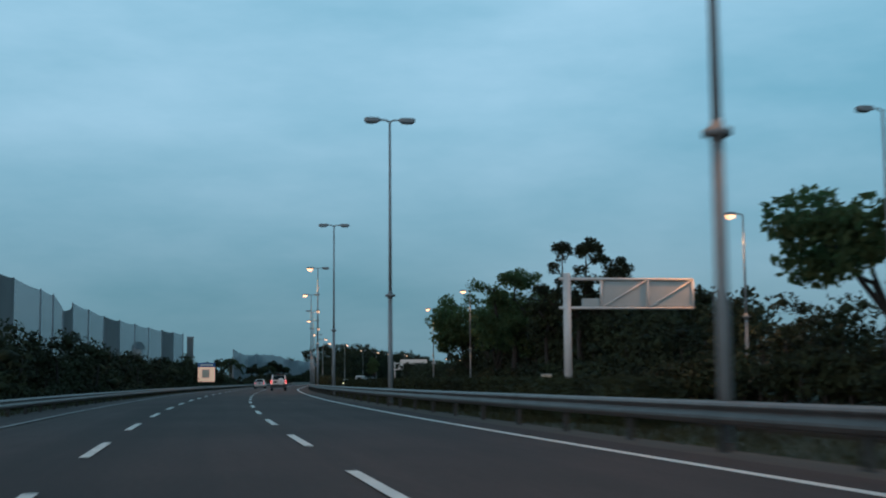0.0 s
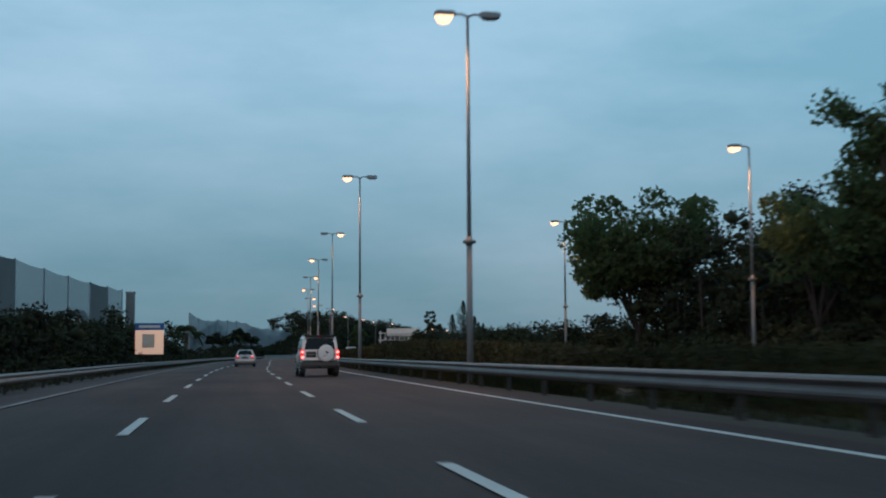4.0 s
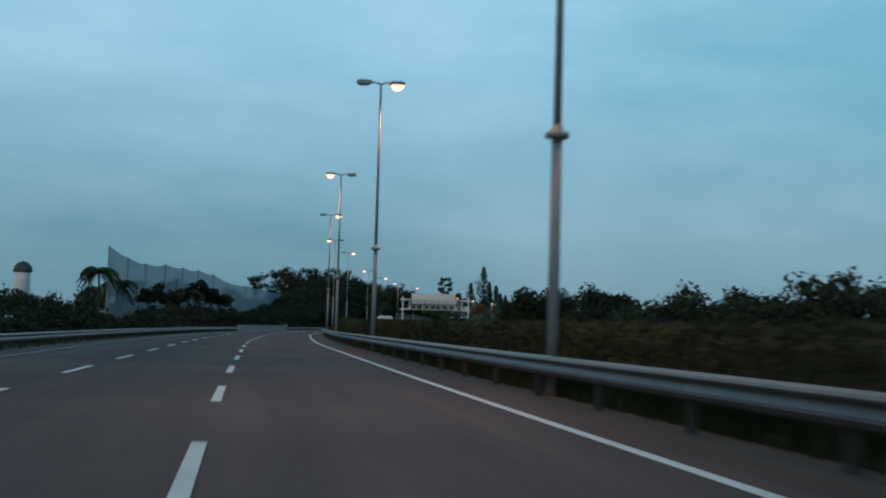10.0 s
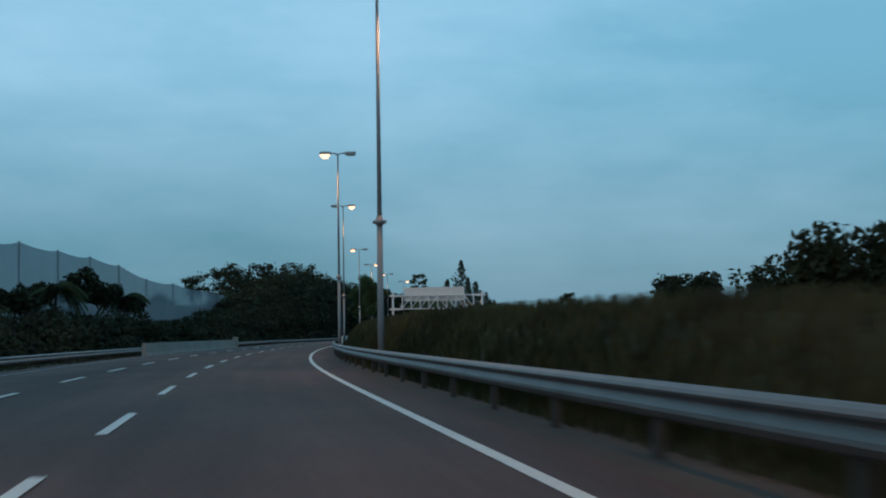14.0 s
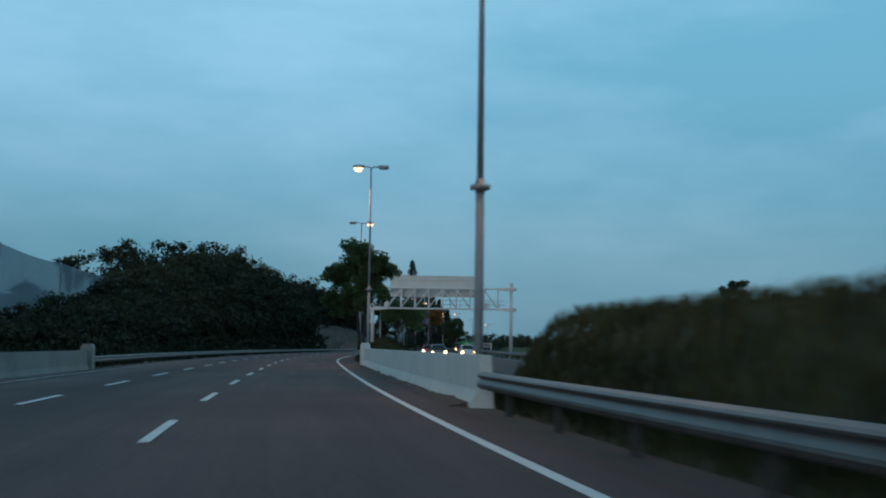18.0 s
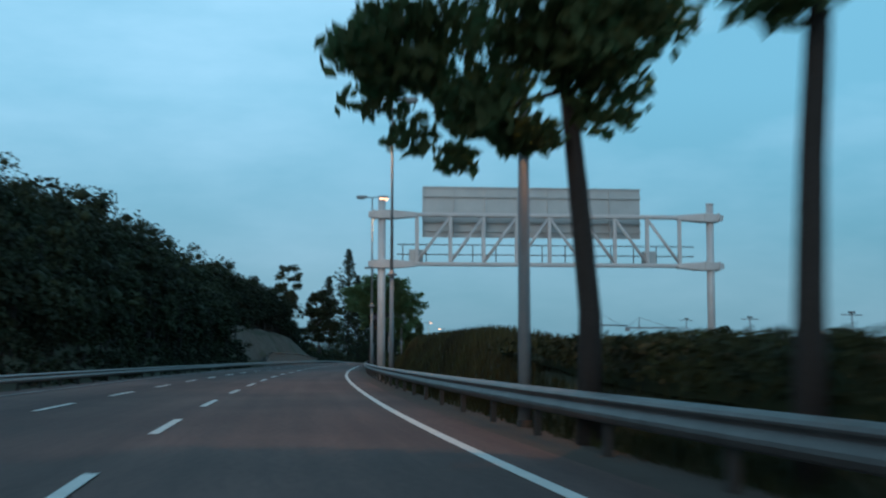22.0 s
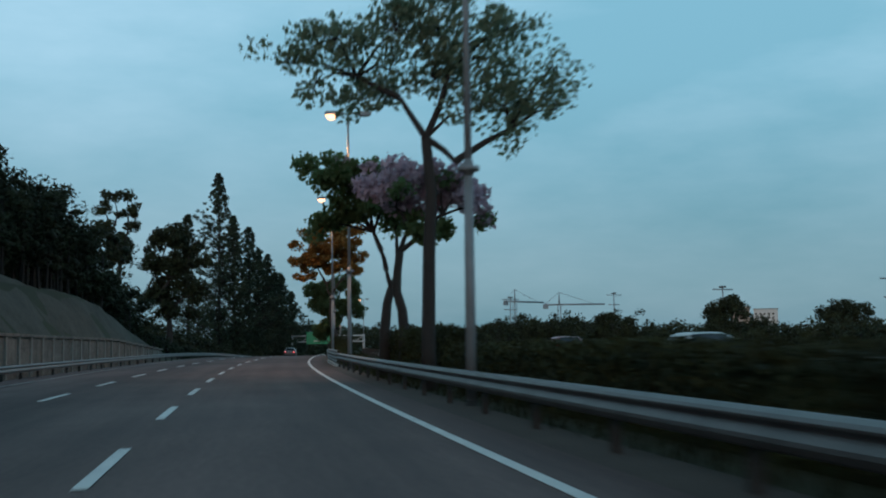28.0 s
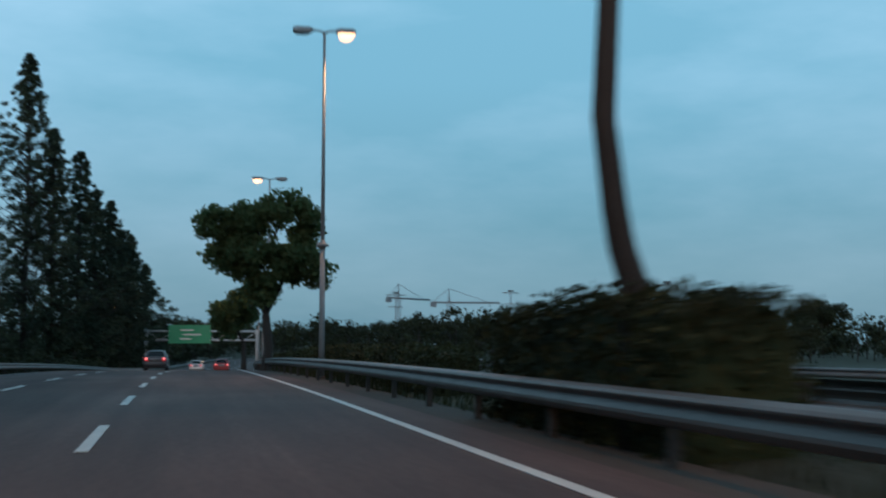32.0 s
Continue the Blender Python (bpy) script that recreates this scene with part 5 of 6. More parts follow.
def casuarina(s, l, height, width, seed, label="tall dark feathery casuarina beyond the outer verge"):
    """A tall pointed tree of drooping feathery sprays."""
    rng = random.Random(seed)
    t = holder("tree", stand(s, l, ground_z(s, l)), label, "tree", "casuarinas")
    v, f = [], []
    tube_data([(0, 0, -0.3), (0.2, 0, height * 0.5), (0, 0.1, height * 0.96)], [0.38, 0.24, 0.05], 8, v, f)
    centres, radii = [], []
    n = int(height * 20)
    for i in range(n):
        k = (i + rng.random()) / n
        z = height * (0.06 + 0.92 * k)
        a = rng.uniform(0, 6.283)
        lump = 0.80 + 0.80 * noise.noise((math.cos(a) * 1.3, math.sin(a) * 1.3 + seed, z * 0.16))
        reach = width * 0.92 * lump * ((1 - k) ** 0.8 * min(1.0, 0.5 + 1.7 * k) * 1.25 * rng.uniform(0.04, 1.12) ** 0.8 + 0.04)
        tip = Vector((math.cos(a) * reach, math.sin(a) * reach, z + reach * 0.25))
        if i % 2 == 0:
            tube_data([(0, 0, z - reach * 0.35), tuple(tip)], [0.07, 0.02], 4, v, f, cap=False)
        centres.append(tuple(tip))
        radii.append(rng.uniform(0.5, 1.05) * (0.36 + 0.68 * (1 - k)))
    shape("trunk", v, f, BARK, t, smooth=True)
    crown = new("crown", leaf_mesh("crown", centres, radii, 42, 0.15, NEEDLE, seed, shell=0.15, droop=0.3, corners=3))
    crown.parent = t
    return t


for i, (s, l, h, w) in enumerate(((868, -25, 37.8, 8.2), (880, -21, 28.5, 7.2), (893, -19, 24, 6.6), (905, -18, 20.5, 6.0), (918, -17.5, 17, 5.4), (858, -29, 28, 7.0), (873, -23, 30, 6.6), (886, -20, 24.5, 6.2), (899, -18.5, 20.5, 5.6))):
    casuarina(s, l, h, w, 300 + i)
shaped_tree(801.3, -21.5, [(-0.1, 1.6), (0.0, 3.6), (-0.1, 6.0)], [(-1.6, 8.6), (1.8, 8.4), (0.2, 11.0), (-1.6, 12.6), (2.4, 12.4), (3.4, 8.6)],
            [(0.2, 16.6, 2.5, 1.7), (-2.4, 15.7, 1.4, 1.4), (2.7, 15.4, 1.4, 1.4), (-1.8, 12.9, 2.0, 2.0), (1.3, 12.9, 2.3, 2.0), (4.1, 12.9, 1.1, 1.5), (-0.7, 9.5, 2.5, 2.0), (2.4, 10.0, 1.4, 1.3),
             (4.1, 8.4, 1.1, 1.9), (-0.1, 6.7, 2.0, 1.4), (3.0, 6.1, 1.4, 0.8), (-2.9, 8.1, 1.4, 1.4)],
            "large dark round-crowned tree beyond the outer verge", leaf=LEAF_DARK, seed=91, trunk=0.42, fill=0.72, per=85, size=0.22, clump=1.05, group=OUTER_TREES)
shaped_tree(833.0, -35.0, [(-0.2, 4.0), (-0.6, 11.0), (-0.3, 17.0)], [(0.8, 20.0), (-1.8, 20.5), (0.9, 23.0), (-0.8, 23.2), (-2.6, 23.0)],
            [(-1.4, 26.3, 1.6, 0.9), (0.7, 27.0, 1.1, 1.1), (1.8, 23.8, 1.1, 1.3), (-0.4, 23.4, 1.4, 0.7), (1.4, 21.3, 1.3, 1.1), (-3.5, 24.5, 1.1, 1.4), (-2.8, 21.0, 1.8, 1.4), (-1.0, 18.8, 2.1, 1.8), (0.7, 16.7, 1.5, 1.8), (-2.4, 16.4, 2.0, 1.8)],
            "tall thin tree with a layered crown rising above the wood", leaf=LEAF_DARK, seed=92, trunk=0.34, fill=0.7, per=75, size=0.24, clump=0.95, group=OUTER_TREES)
tree(182.0, 25.4, 12.7, 2.8, 5.0, "large leafy tree beside the far carriageway, partly lamplit", seed=94, trunk=0.32, limbs=11, twigs=9, per=130, size=0.24, clump=1.3)
tree(52.0, 25.0, 10.3, 4.0, 5.0, "large open leafy tree beyond the far carriageway", seed=95, trunk=0.35, limbs=7, twigs=6, per=110, size=0.24, clump=1.2)
tree(147.0, 24.0, 9.4, 2.6, 2.8, "rounded tree lit orange by the street lamp beside it", seed=98, trunk=0.22, limbs=7, twigs=6, per=90, size=0.18, clump=0.95)


for s, l, h, w, k in ((394.6, 34.2, 6.4, 3.4, 0), (335, 29, 5.4, 3.0, 1), (369, 28, 7.0, 3.4, 2), (404, 29, 6.0, 2.6, 3)):
    tree(s, l, h, 1.2, w * 0.75, "dense round-crowned dark tree beyond the far carriageway", leaf=LEAF_DARK, seed=150 + k, trunk=0.22, limbs=7, twigs=6, per=110, size=0.2, clump=1.1)


for i, (s, l, h) in enumerate(((398, -25.5, 6.4), (405, -26.5, 7.2), (412, -25, 6.0), (421, -26, 6.6), (437, -26, 9.0), (444, -25.5, 8.2), (452, -26.5, 8.6), (458, -25.5, 6.8), (498.8, 33.0, 7.4))):
    tree(s, l, h, h * 0.62, 1.5 if l < 0 else 1.0, "slim dark tree with a bare trunk beyond the verge", leaf=LEAF_DARK, seed=170 + i, trunk=0.1, limbs=4, twigs=4, per=80 if l < 0 else 45, size=0.2 if l < 0 else 0.14, clump=0.75 if l < 0 else 0.36, group="slim trees")


for k, (s, l, h, w) in enumerate(((940, 47, 8.6, 2.8), (925, 43, 8.0, 2.4), (711.5, 50, 6.4, 3.0), (724, 54, 5.4, 2.4), (960, 41, 9.2, 2.6))):
    tree(s, l, h, 1.0, w * 0.7, "broad round-crowned dark tree standing in a field", leaf=LEAF_DARK, seed=450 + k, trunk=0.2, limbs=6, twigs=5, per=70, size=0.24, clump=1.0, group="field trees")


def palm(s, l, height, seed, label="dark palm tree beyond the outer verge"):
    rng = random.Random(seed)
    t = holder("palm_tree", stand(s, l, ground_z(s, l)), label, "palm tree", "palms")
    bend = rng.uniform(-0.6, 0.6)
    tube("trunk", [(0, 0, -0.2), (bend * 0.3, 0, height * 0.4), (bend, 0, height)], [0.2, 0.15, 0.13], BARK, t, sides=8)
    v, f = [], []
    for i in range(40):
        a, rise = 6.283 * i / 40 + rng.uniform(-0.2, 0.2), rng.uniform(-0.5, 1.5)
        d, reach = Vector((math.cos(a), math.sin(a), 0)), rng.uniform(2.2, 3.2)
        rib = [Vector((bend, 0, height)) + d * reach * k + Vector((0, 0, rise * k * 1.6 - 2.4 * k * k)) for k in (0.0, 0.2, 0.4, 0.6, 0.8, 1.0)]
        side = Vector((-d.y, d.x, 0))
        for j in range(5):
            for sgn in (-1, 1):
                for q in range(5):
                    p = rib[j].lerp(rib[j + 1], q / 5)
                    w = 0.9 * (1 - abs(j + q / 5 - 1.8) / 4.2)
                    n = len(v)
                    tip = p + side * sgn * w + d * 0.25 - Vector((0, 0, 0.5))
                    v += [tuple(p), tuple(p + d * 0.15), tuple(tip)]
                    f.append((n, n + 1, n + 2))
    shape("fronds", v, f, PALM_LEAF, t)
    return t


for i, (s, l, h) in enumerate(((389.5, -30.5, 8.8), (402, -31, 7.4), (420, -24, 6.5), (455, -25, 6.8))):
    palm(s, l, h, 400 + i)

# ---------------------------------------------------------------- sign gantries
def gantry_full(s, l0, l1, low, high, sign, label):
    """Two round pillars with a lattice beam between them, a walkway and the back of a sign board on it."""
    g = holder("sign_gantry", stand(s, 0, 0), label, "sign gantry")
    for l, way_in in ((l0, 1), (l1, -1)):
        tube("pillar", [(l, 0, -0.2), (l, 0, high + 0.75)], [0.22, 0.21], GANTRY_PAINT, g, sides=20)
        tube("pillar_cap", [(l, 0, high + 0.74), (l, 0, high + 0.80)], [0.235, 0.225], GANTRY_PAINT, g, sides=20)
        for z in (low, high):
            v = []
            for x, deep, tall in ((-0.72, 0.22, 0.15), (-0.5, 0.36, 0.2), (0.0, 0.42, 0.25), (0.7, 0.40, 0.24), (1.9, 0.25, 0.13)):
                v += [(l + way_in * x, -deep, z - tall), (l + way_in * x, deep, z - tall), (l + way_in * x, deep, z + tall * 0.8), (l + way_in * x, -deep, z + tall * 0.8)]
            f = [(i * 4 + k, i * 4 + (k + 1) % 4, i * 4 + 4 + (k + 1) % 4, i * 4 + 4 + k) for i in range(4) for k in range(4)] + [(3, 2, 1, 0), (16, 17, 18, 19)]
            if way_in < 0:
                f = [q[::-1] for q in f]
            shape("bracket", v, f, GANTRY_PAINT, g)
            for x in (-0.4, 0.4):
                bevelled("stiffener_plate", (0.04, 0.92, 0.5), (l + way_in * x, 0, z - 0.02), GANTRY_PAINT, g, bevel=0.008)
    for z in (low, high):
        bevelled("chord", (l1 - l0 - 3.6, 0.44, 0.2), ((l0 + l1) / 2, 0, z), GANTRY_PAINT, g, bevel=0.03)
    n = 8
    x0 = l0 + 1.92
    step = (l1 - l0 - 1.92 - 1.78) / n
    for i in range(n + 1):
        x = x0 + i * step
        bevelled("upright", (0.2, 0.16, high - low - 0.2), (x, -0.1, (low + high) / 2), GANTRY_PAINT, g, bevel=0.02)
        if i < n:
            a, b = ((x, x + step) if i < n / 2 else (x + step, x))
            tube("brace", [(a, -0.1, low + 0.1), (b, -0.1, high - 0.1)], 0.085, GANTRY_PAINT, g, sides=8)
    v, f = box_data(l0 + 1.0, l1 - 0.8, 0.235, 0.9, low - 0.04, low + 0.0)
    shape("walkway", v, f, GALV, g)
    for x in np.arange(l0 + 1.2, l1 - 0.8, 1.3):
        tube("rail_post", [(float(x), 0.85, low), (float(x), 0.85, low + 1.15)], 0.03, GALV, g, sides=6)
    for z in (low + 0.6, low + 1.15):
        tube("hand_rail", [(l0 + 0.9, 0.85, z), (l1 - 0.7, 0.85, z)], 0.03, GALV, g, sides=6)
    x0, x1, z0, z1 = sign
    m = 7
    for i in range(m):
        a, b = x0 + (x1 - x0) * i / m, x0 + (x1 - x0) * (i + 1) / m
        v, f = box_data(a, b - 0.014, 1.06, 1.10, z0, z1)
        shape("sign_panel", v, f, SIGN_BACK, g)
        v, f = box_data(a - 0.04, a + 0.04, 0.93, 1.055, z0, z1)
        shape("sign_stiffener", v, f, SIGN_BACK, g)
    for z in (z0 + 0.35, z0 + 0.85, z1 - 0.5):
        v, f = box_data(x0, x1, 0.90, 1.05, z - 0.04, z + 0.04)
        shape("sign_stiffener", v, f, SIGN_BACK, g)
    v, f = box_data(x0 - 0.01, x1 + 0.01, 0.95, 1.12, z1, z1 + 0.05)
    shape("sign_edge", v, f, SIGN_BACK, g)
    for x in (l0 + 1.9, l1 - 3.4):
        bevelled("control_box", (0.75, 0.4, 0.7), (x, 0.42, low + 0.47), SIGN_BACK, g)
    return g


gantry_full(560.67, 1.79, 20.15, 6.25, 8.96, (4.12, 16.45, 7.83, 10.62), "pale painted steel lattice gantry with the bare back of a sign")


def gantry_arm(s, l0, l1, low, high, label):
    """One pillar with an arm that carries the back of a sign board."""
    g = holder("sign_gantry", stand(s, 0, 0), label, "sign gantry")
    tube("pillar", [(l0, 0, -0.4), (l0, 0, high + 0.35)], [0.26, 0.24], GANTRY_PAINT, g, sides=16)
    for z in (low, high):
        tube("chord", [(l0 - 0.5, 0, z), (l1, 0, z)], 0.09, GANTRY_PAINT, g, sides=8)
    xs = [l0 + (l1 - l0) * k for k in (0.27, 0.64, 1.0)]
    for i, x in enumerate(xs):
        tube("upright", [(x, 0, low), (x, 0, high)], 0.08, GANTRY_PAINT, g, sides=6)
        if i < 2:
            tube("brace", [(x, 0, low), (xs[i + 1], 0, high)], 0.06, GANTRY_PAINT, g, sides=6)
    v, f = box_data(xs[0], l1, 0.12, 0.16, low + 0.12, high - 0.02)
    shape("sign_panel", v, f, SIGN_BACK, g)
    bevelled("control_box", (1.1, 0.4, 0.5), (l0 + 1.6, 0.2, low + 0.35), SIGN_BACK, g)
    return g


gantry_arm(74.0, 15.3, 23.6, 5.55, 7.38, "pale steel cantilever gantry with the bare back of a sign")

SIGN_GREEN = mat("green_sign_face", (0.0, 0.30, 0.13), (0.0, 0.22, 0.10), rough=0.4, scale=1.0, fine=12, bump=0.0)
SIGN_WHITE = mat("white_sign_face", (0.8, 0.8, 0.78), rough=0.45, scale=2.0, fine=20, bump=0.0)


# a green overhead sign far ahead
def gantry_ahead(s, l0, l1, top, sign, label):
    g = holder("sign_gantry", stand(s, 0, 0), label, "sign gantry")
    for l in (l0, l1):
        tube("pillar", [(l, 0, -0.3), (l, 0, top)], 0.24, GANTRY_PAINT, g, sides=12)
    for z in (top - 1.6, top - 0.3):
        tube("chord", [(l0, 0, z), (l1, 0, z)], 0.14, GANTRY_PAINT, g, sides=8)
    n = 8
    for i in range(n):
        a, b = l0 + (l1 - l0) * i / n, l0 + (l1 - l0) * (i + 1) / n
        tube("brace", [(a, 0, top - 1.6), (b, 0, top - 0.3)] if i % 2 else [(a, 0, top - 0.3), (b, 0, top - 1.6)], 0.06, GANTRY_PAINT, g, sides=6)
    x0, x1, z0, z1 = sign
    v, f = box_data(x0, x1, -0.34, -0.28, z0, z1)
    shape("sign_panel", v, f, SIGN_GREEN, g, "bright green sign face")
    for i, (w, z) in enumerate(((0.3, 0.72), (0.42, 0.48), (0.25, 0.25))):
        cx, cz = (x0 + x1) / 2 + (-0.4, 0.3, -0.6)[i], z0 + (z1 - z0) * z
        v, f = box_data(cx - (x1 - x0) * w / 2, cx + (x1 - x0) * w / 2, -0.352, -0.342, cz - 0.09, cz + 0.09)
        shape("text_bar", v, f, SIGN_WHITE, g)
    return g


gantry_ahead(905.0, -15.5, 0.5, 6.0, (-12.3, -6.2, 3.9, 6.6), "pale steel gantry with a green direction sign across the lanes")


# ---------------------------------------------------------------- beyond the outer verge
def net_fence(spots, label, panel_material, thick=0.06):
    """A tall screen of netting hung between masts; spots are (s, l, top)."""
    net = holder("net_screen", Matrix(), label, "net screen")
    for i, (s, l, top) in enumerate(spots):
        p = on(s, l, 0)
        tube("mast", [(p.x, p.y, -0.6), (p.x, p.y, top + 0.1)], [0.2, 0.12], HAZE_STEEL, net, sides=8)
        if i + 1 < len(spots):
            s2, l2, top2 = spots[i + 1]
            v, f, m = [], [], 6
            for k in range(m + 1):
                u = k / m
                q = on(s + (s2 - s) * u, l + (l2 - l) * u + 0.35 * math.sin(math.pi * u), 0)
                z = top + (top2 - top) * u - 0.35 * math.sin(math.pi * u)
                a = heading_at(s)
                dx, dy = math.cos(a) * thick, math.sin(a) * thick
                v += [(q.x, q.y, 0.8), (q.x, q.y, z), (q.x + dx, q.y + dy, z), (q.x + dx, q.y + dy, 0.8)]
            for k in range(m):
                for j in range(4):
                    b, c = k * 4 + j, k * 4 + (j + 1) % 4
                    f.append((b, c, c + 4, b + 4))
            f += [(3, 2, 1, 0), (m * 4, m * 4 + 1, m * 4 + 2, m * 4 + 3)]
            shape("net_panel", v, f, panel_material[i % len(panel_material)], net)
    return net


net_fence([(s, -37.0, float(np.interp(s, [60, 157, 188, 195, 202, 232, 304, 345], [15.5, 14.9, 14.4, 12.3, 14.0, 13.4, 14.0, 14.6]))) for s in (60, 78, 96, 114, 132, 148, 164, 180, 188, 195, 202, 216, 232, 250, 270, 290, 310, 328, 345)],
          "tall weathered grey screen of netting and sheets behind the trees", [NET, NET, NET_DARK, NET, NET, NET_DARK, NET])
net_fence([(s, l, z) for s, l, z in ((396, -31, 11.6), (408, -31, 10.6), (420, -31, 10.3), (432, -30.5, 10.9), (446, -30.5, 11.0), (460, -30.5, 11.2), (475, -30.5, 11.0), (492, -30.5, 9.9), (510, -30.5, 10.0), (530, -30.5, 9.6), (555, -30.5, 9.4))],
          "tall pale driving-range netting hung between masts", [NET_BLUE])
slab = holder("screen_tower", stand(314, -30.5, -0.5), "narrow dark sheeted tower at the end of a screen", "tower")
bevelled("sheeting", (1.5, 1.2, 12.8), (0, 0, 6.4), NET_DARK, slab)
bevelled("cap", (1.7, 1.4, 0.3), (0, 0, 12.95), HAZE_STEEL, slab)


def billboard(s, l, turn=0.0):
    b = holder("billboard", stand(s, l, ground_z(s, l), turn), "roadside board with a pale orange poster and blue header", "billboard")
    for x in (-0.9, 0.9):
        tube("leg", [(x, 0.1, -0.2), (x, 0.1, 4.7)], 0.07, POST_STEEL, b, sides=8)
    bevelled("header", (3.1, 0.08, 0.75), (0, 0, 4.55), SIGN_BLUE, b, "deep blue header panel")
    board = bevelled("poster", (3.0, 0.08, 2.6), (0, 0, 2.85), POSTER_GLOW, b, "faintly glowing pale orange poster")
    for x, z, w, h in ((-0.1, 3.0, 1.3, 1.5),):
        v, f = box_data(x - w / 2, x + w / 2, -0.046, -0.042, z - h / 2, z + h / 2)
        shape("print_panel", v, f, POSTER, b, "dull orange printed panel").parent = board
    v, f = box_data(-1.1, 1.1, -0.046, -0.042, 4.42, 4.68)
    shape("text_bar", v, f, SIGN_WHITE, b)
    return b


billboard(222, -17.2)

tower = holder("water_tower", stand(816, -268, -2), "far white round tower with a dark domed top", "tower")
tube("shaft", [(0, 0, 0), (0, 0, 22), (0, 0, 27)], [4.3, 4.0, 4.0], WHITE_WASH, tower, sides=20)
tube("dome", [(0, 0, 27), (0, 0, 27.6), (0, 0, 30), (0, 0, 32), (0, 0, 33)], [4.9, 5.1, 4.6, 3.0, 0.4], DARK_ROOF, tower, sides=20)

# the cut slope with its low retaining wall
sweep_l = [-27, -24.5, -22.5, -21, -19.5, -18.2, -17.2, -16.5]
v, f = sweep_data(672, 790, [(l, 0.0) for l in sweep_l], step=1.5, closed=False, lift=lambda s, l: ground_z(s, l) + 0.12 + (0.6 * noise.noise((s * 0.12, l * 0.4, 9.0)) + 0.45 * noise.noise((s * 0.5, l * 0.9, 2.0)) if l < -17 else 0.0))
cut = shape("cut_slope", v, f, CUT_SLOPE, smooth=True)
tagged(cut, "bare grey-brown cut earth slope above the road", "slope", kind="structure")
low_wall = holder("retaining_wall", Matrix(), "low stained concrete wall with paler posts below a slope", "retaining wall")
s = 681.0
while s < 752:
    tall = float(np.interp(s, [681, 685, 690, 725, 752], [0.7, 1.6, 2.0, 1.85, 0.9]))
    sweep("panel", s + 0.22, s + 2.8, [(-15.2, -0.4), (-15.05, -0.4), (-15.05, tall - 0.25), (-15.2, tall - 0.25)], WALL_STAIN, low_wall, step=3)
    sweep("post", s - 0.15, s + 0.15, [(-15.3, -0.4), (-14.95, -0.4), (-14.95, tall - 0.15), (-15.3, tall - 0.15)], DARK_CONCRETE, low_wall, step=1)
    sweep("coping", s - 0.1, s + 2.9, [(-15.35, tall - 0.15), (-14.9, tall - 0.15), (-14.9, tall), (-15.35, tall)], WALL_STAIN, low_wall, step=3)
    s += 3.0


cabinet = holder("roadside_cabinet", stand(97.5, 19.4, -0.35), "small pale pink roadside cabinet on a plinth", "cabinet")
bevelled("plinth", (0.7, 0.55, 0.55), (0, 0, 0.27), DARK_CONCRETE, cabinet)
box = bevelled("box", (0.8, 0.5, 1.25), (0, 0, 1.19), POSTER, cabinet, bevel=0.03)
bevelled("door", (0.66, 0.03, 1.05), (0, -0.26, 1.2), POSTER, box, bevel=0.01)
bevelled("roof", (0.9, 0.6, 0.07), (0, 0, 1.86), SIGN_BACK, cabinet, bevel=0.02)

# ---------------------------------------------------------------- far beyond the field
def high_mast(x, y, height, label="far high-mast light with crossed arms"):
    m = holder("light_mast", pose(x, y, -3), label, "light mast", "far light masts")
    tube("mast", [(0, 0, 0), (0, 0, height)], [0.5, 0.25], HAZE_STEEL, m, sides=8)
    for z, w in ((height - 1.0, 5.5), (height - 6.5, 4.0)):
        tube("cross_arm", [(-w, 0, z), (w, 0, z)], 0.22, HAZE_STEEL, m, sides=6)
    bevelled("lamp_ring", (2.0, 2.0, 0.8), (0, 0, height), LAMP_OFF, m)
    return m


def crane(x, y, height, reach, turn, label="far tower crane on the skyline"):
    c = holder("tower_crane", pose(x, y, -3, 0, 0, turn), label, "crane", "far cranes")
    for dx in (-0.8, 0.8):
        for dy in (-0.8, 0.8):
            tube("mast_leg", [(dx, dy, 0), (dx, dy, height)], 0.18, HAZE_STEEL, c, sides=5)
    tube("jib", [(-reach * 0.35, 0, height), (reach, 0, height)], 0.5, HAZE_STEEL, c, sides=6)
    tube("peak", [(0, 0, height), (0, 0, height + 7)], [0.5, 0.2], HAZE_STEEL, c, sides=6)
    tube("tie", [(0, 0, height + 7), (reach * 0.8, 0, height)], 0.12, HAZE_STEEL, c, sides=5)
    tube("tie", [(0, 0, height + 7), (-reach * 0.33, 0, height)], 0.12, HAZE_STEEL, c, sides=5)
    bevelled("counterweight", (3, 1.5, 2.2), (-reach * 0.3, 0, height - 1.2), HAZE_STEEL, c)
    return c


p = on(1338, 86)
high_mast(p.x, p.y, 30)
for s, l, h in ((1120, 120, 24), (1290, 30, 27), (1000, 150, 22)):
    p = on(s, l)
    high_mast(p.x, p.y, h)
for s, l, h, r, a in ((1330, 30, 26, 30, 20), (1335, 55, 24, 26, -30)):
    p = on(s, l)
    crane(p.x, p.y, h, r, a)


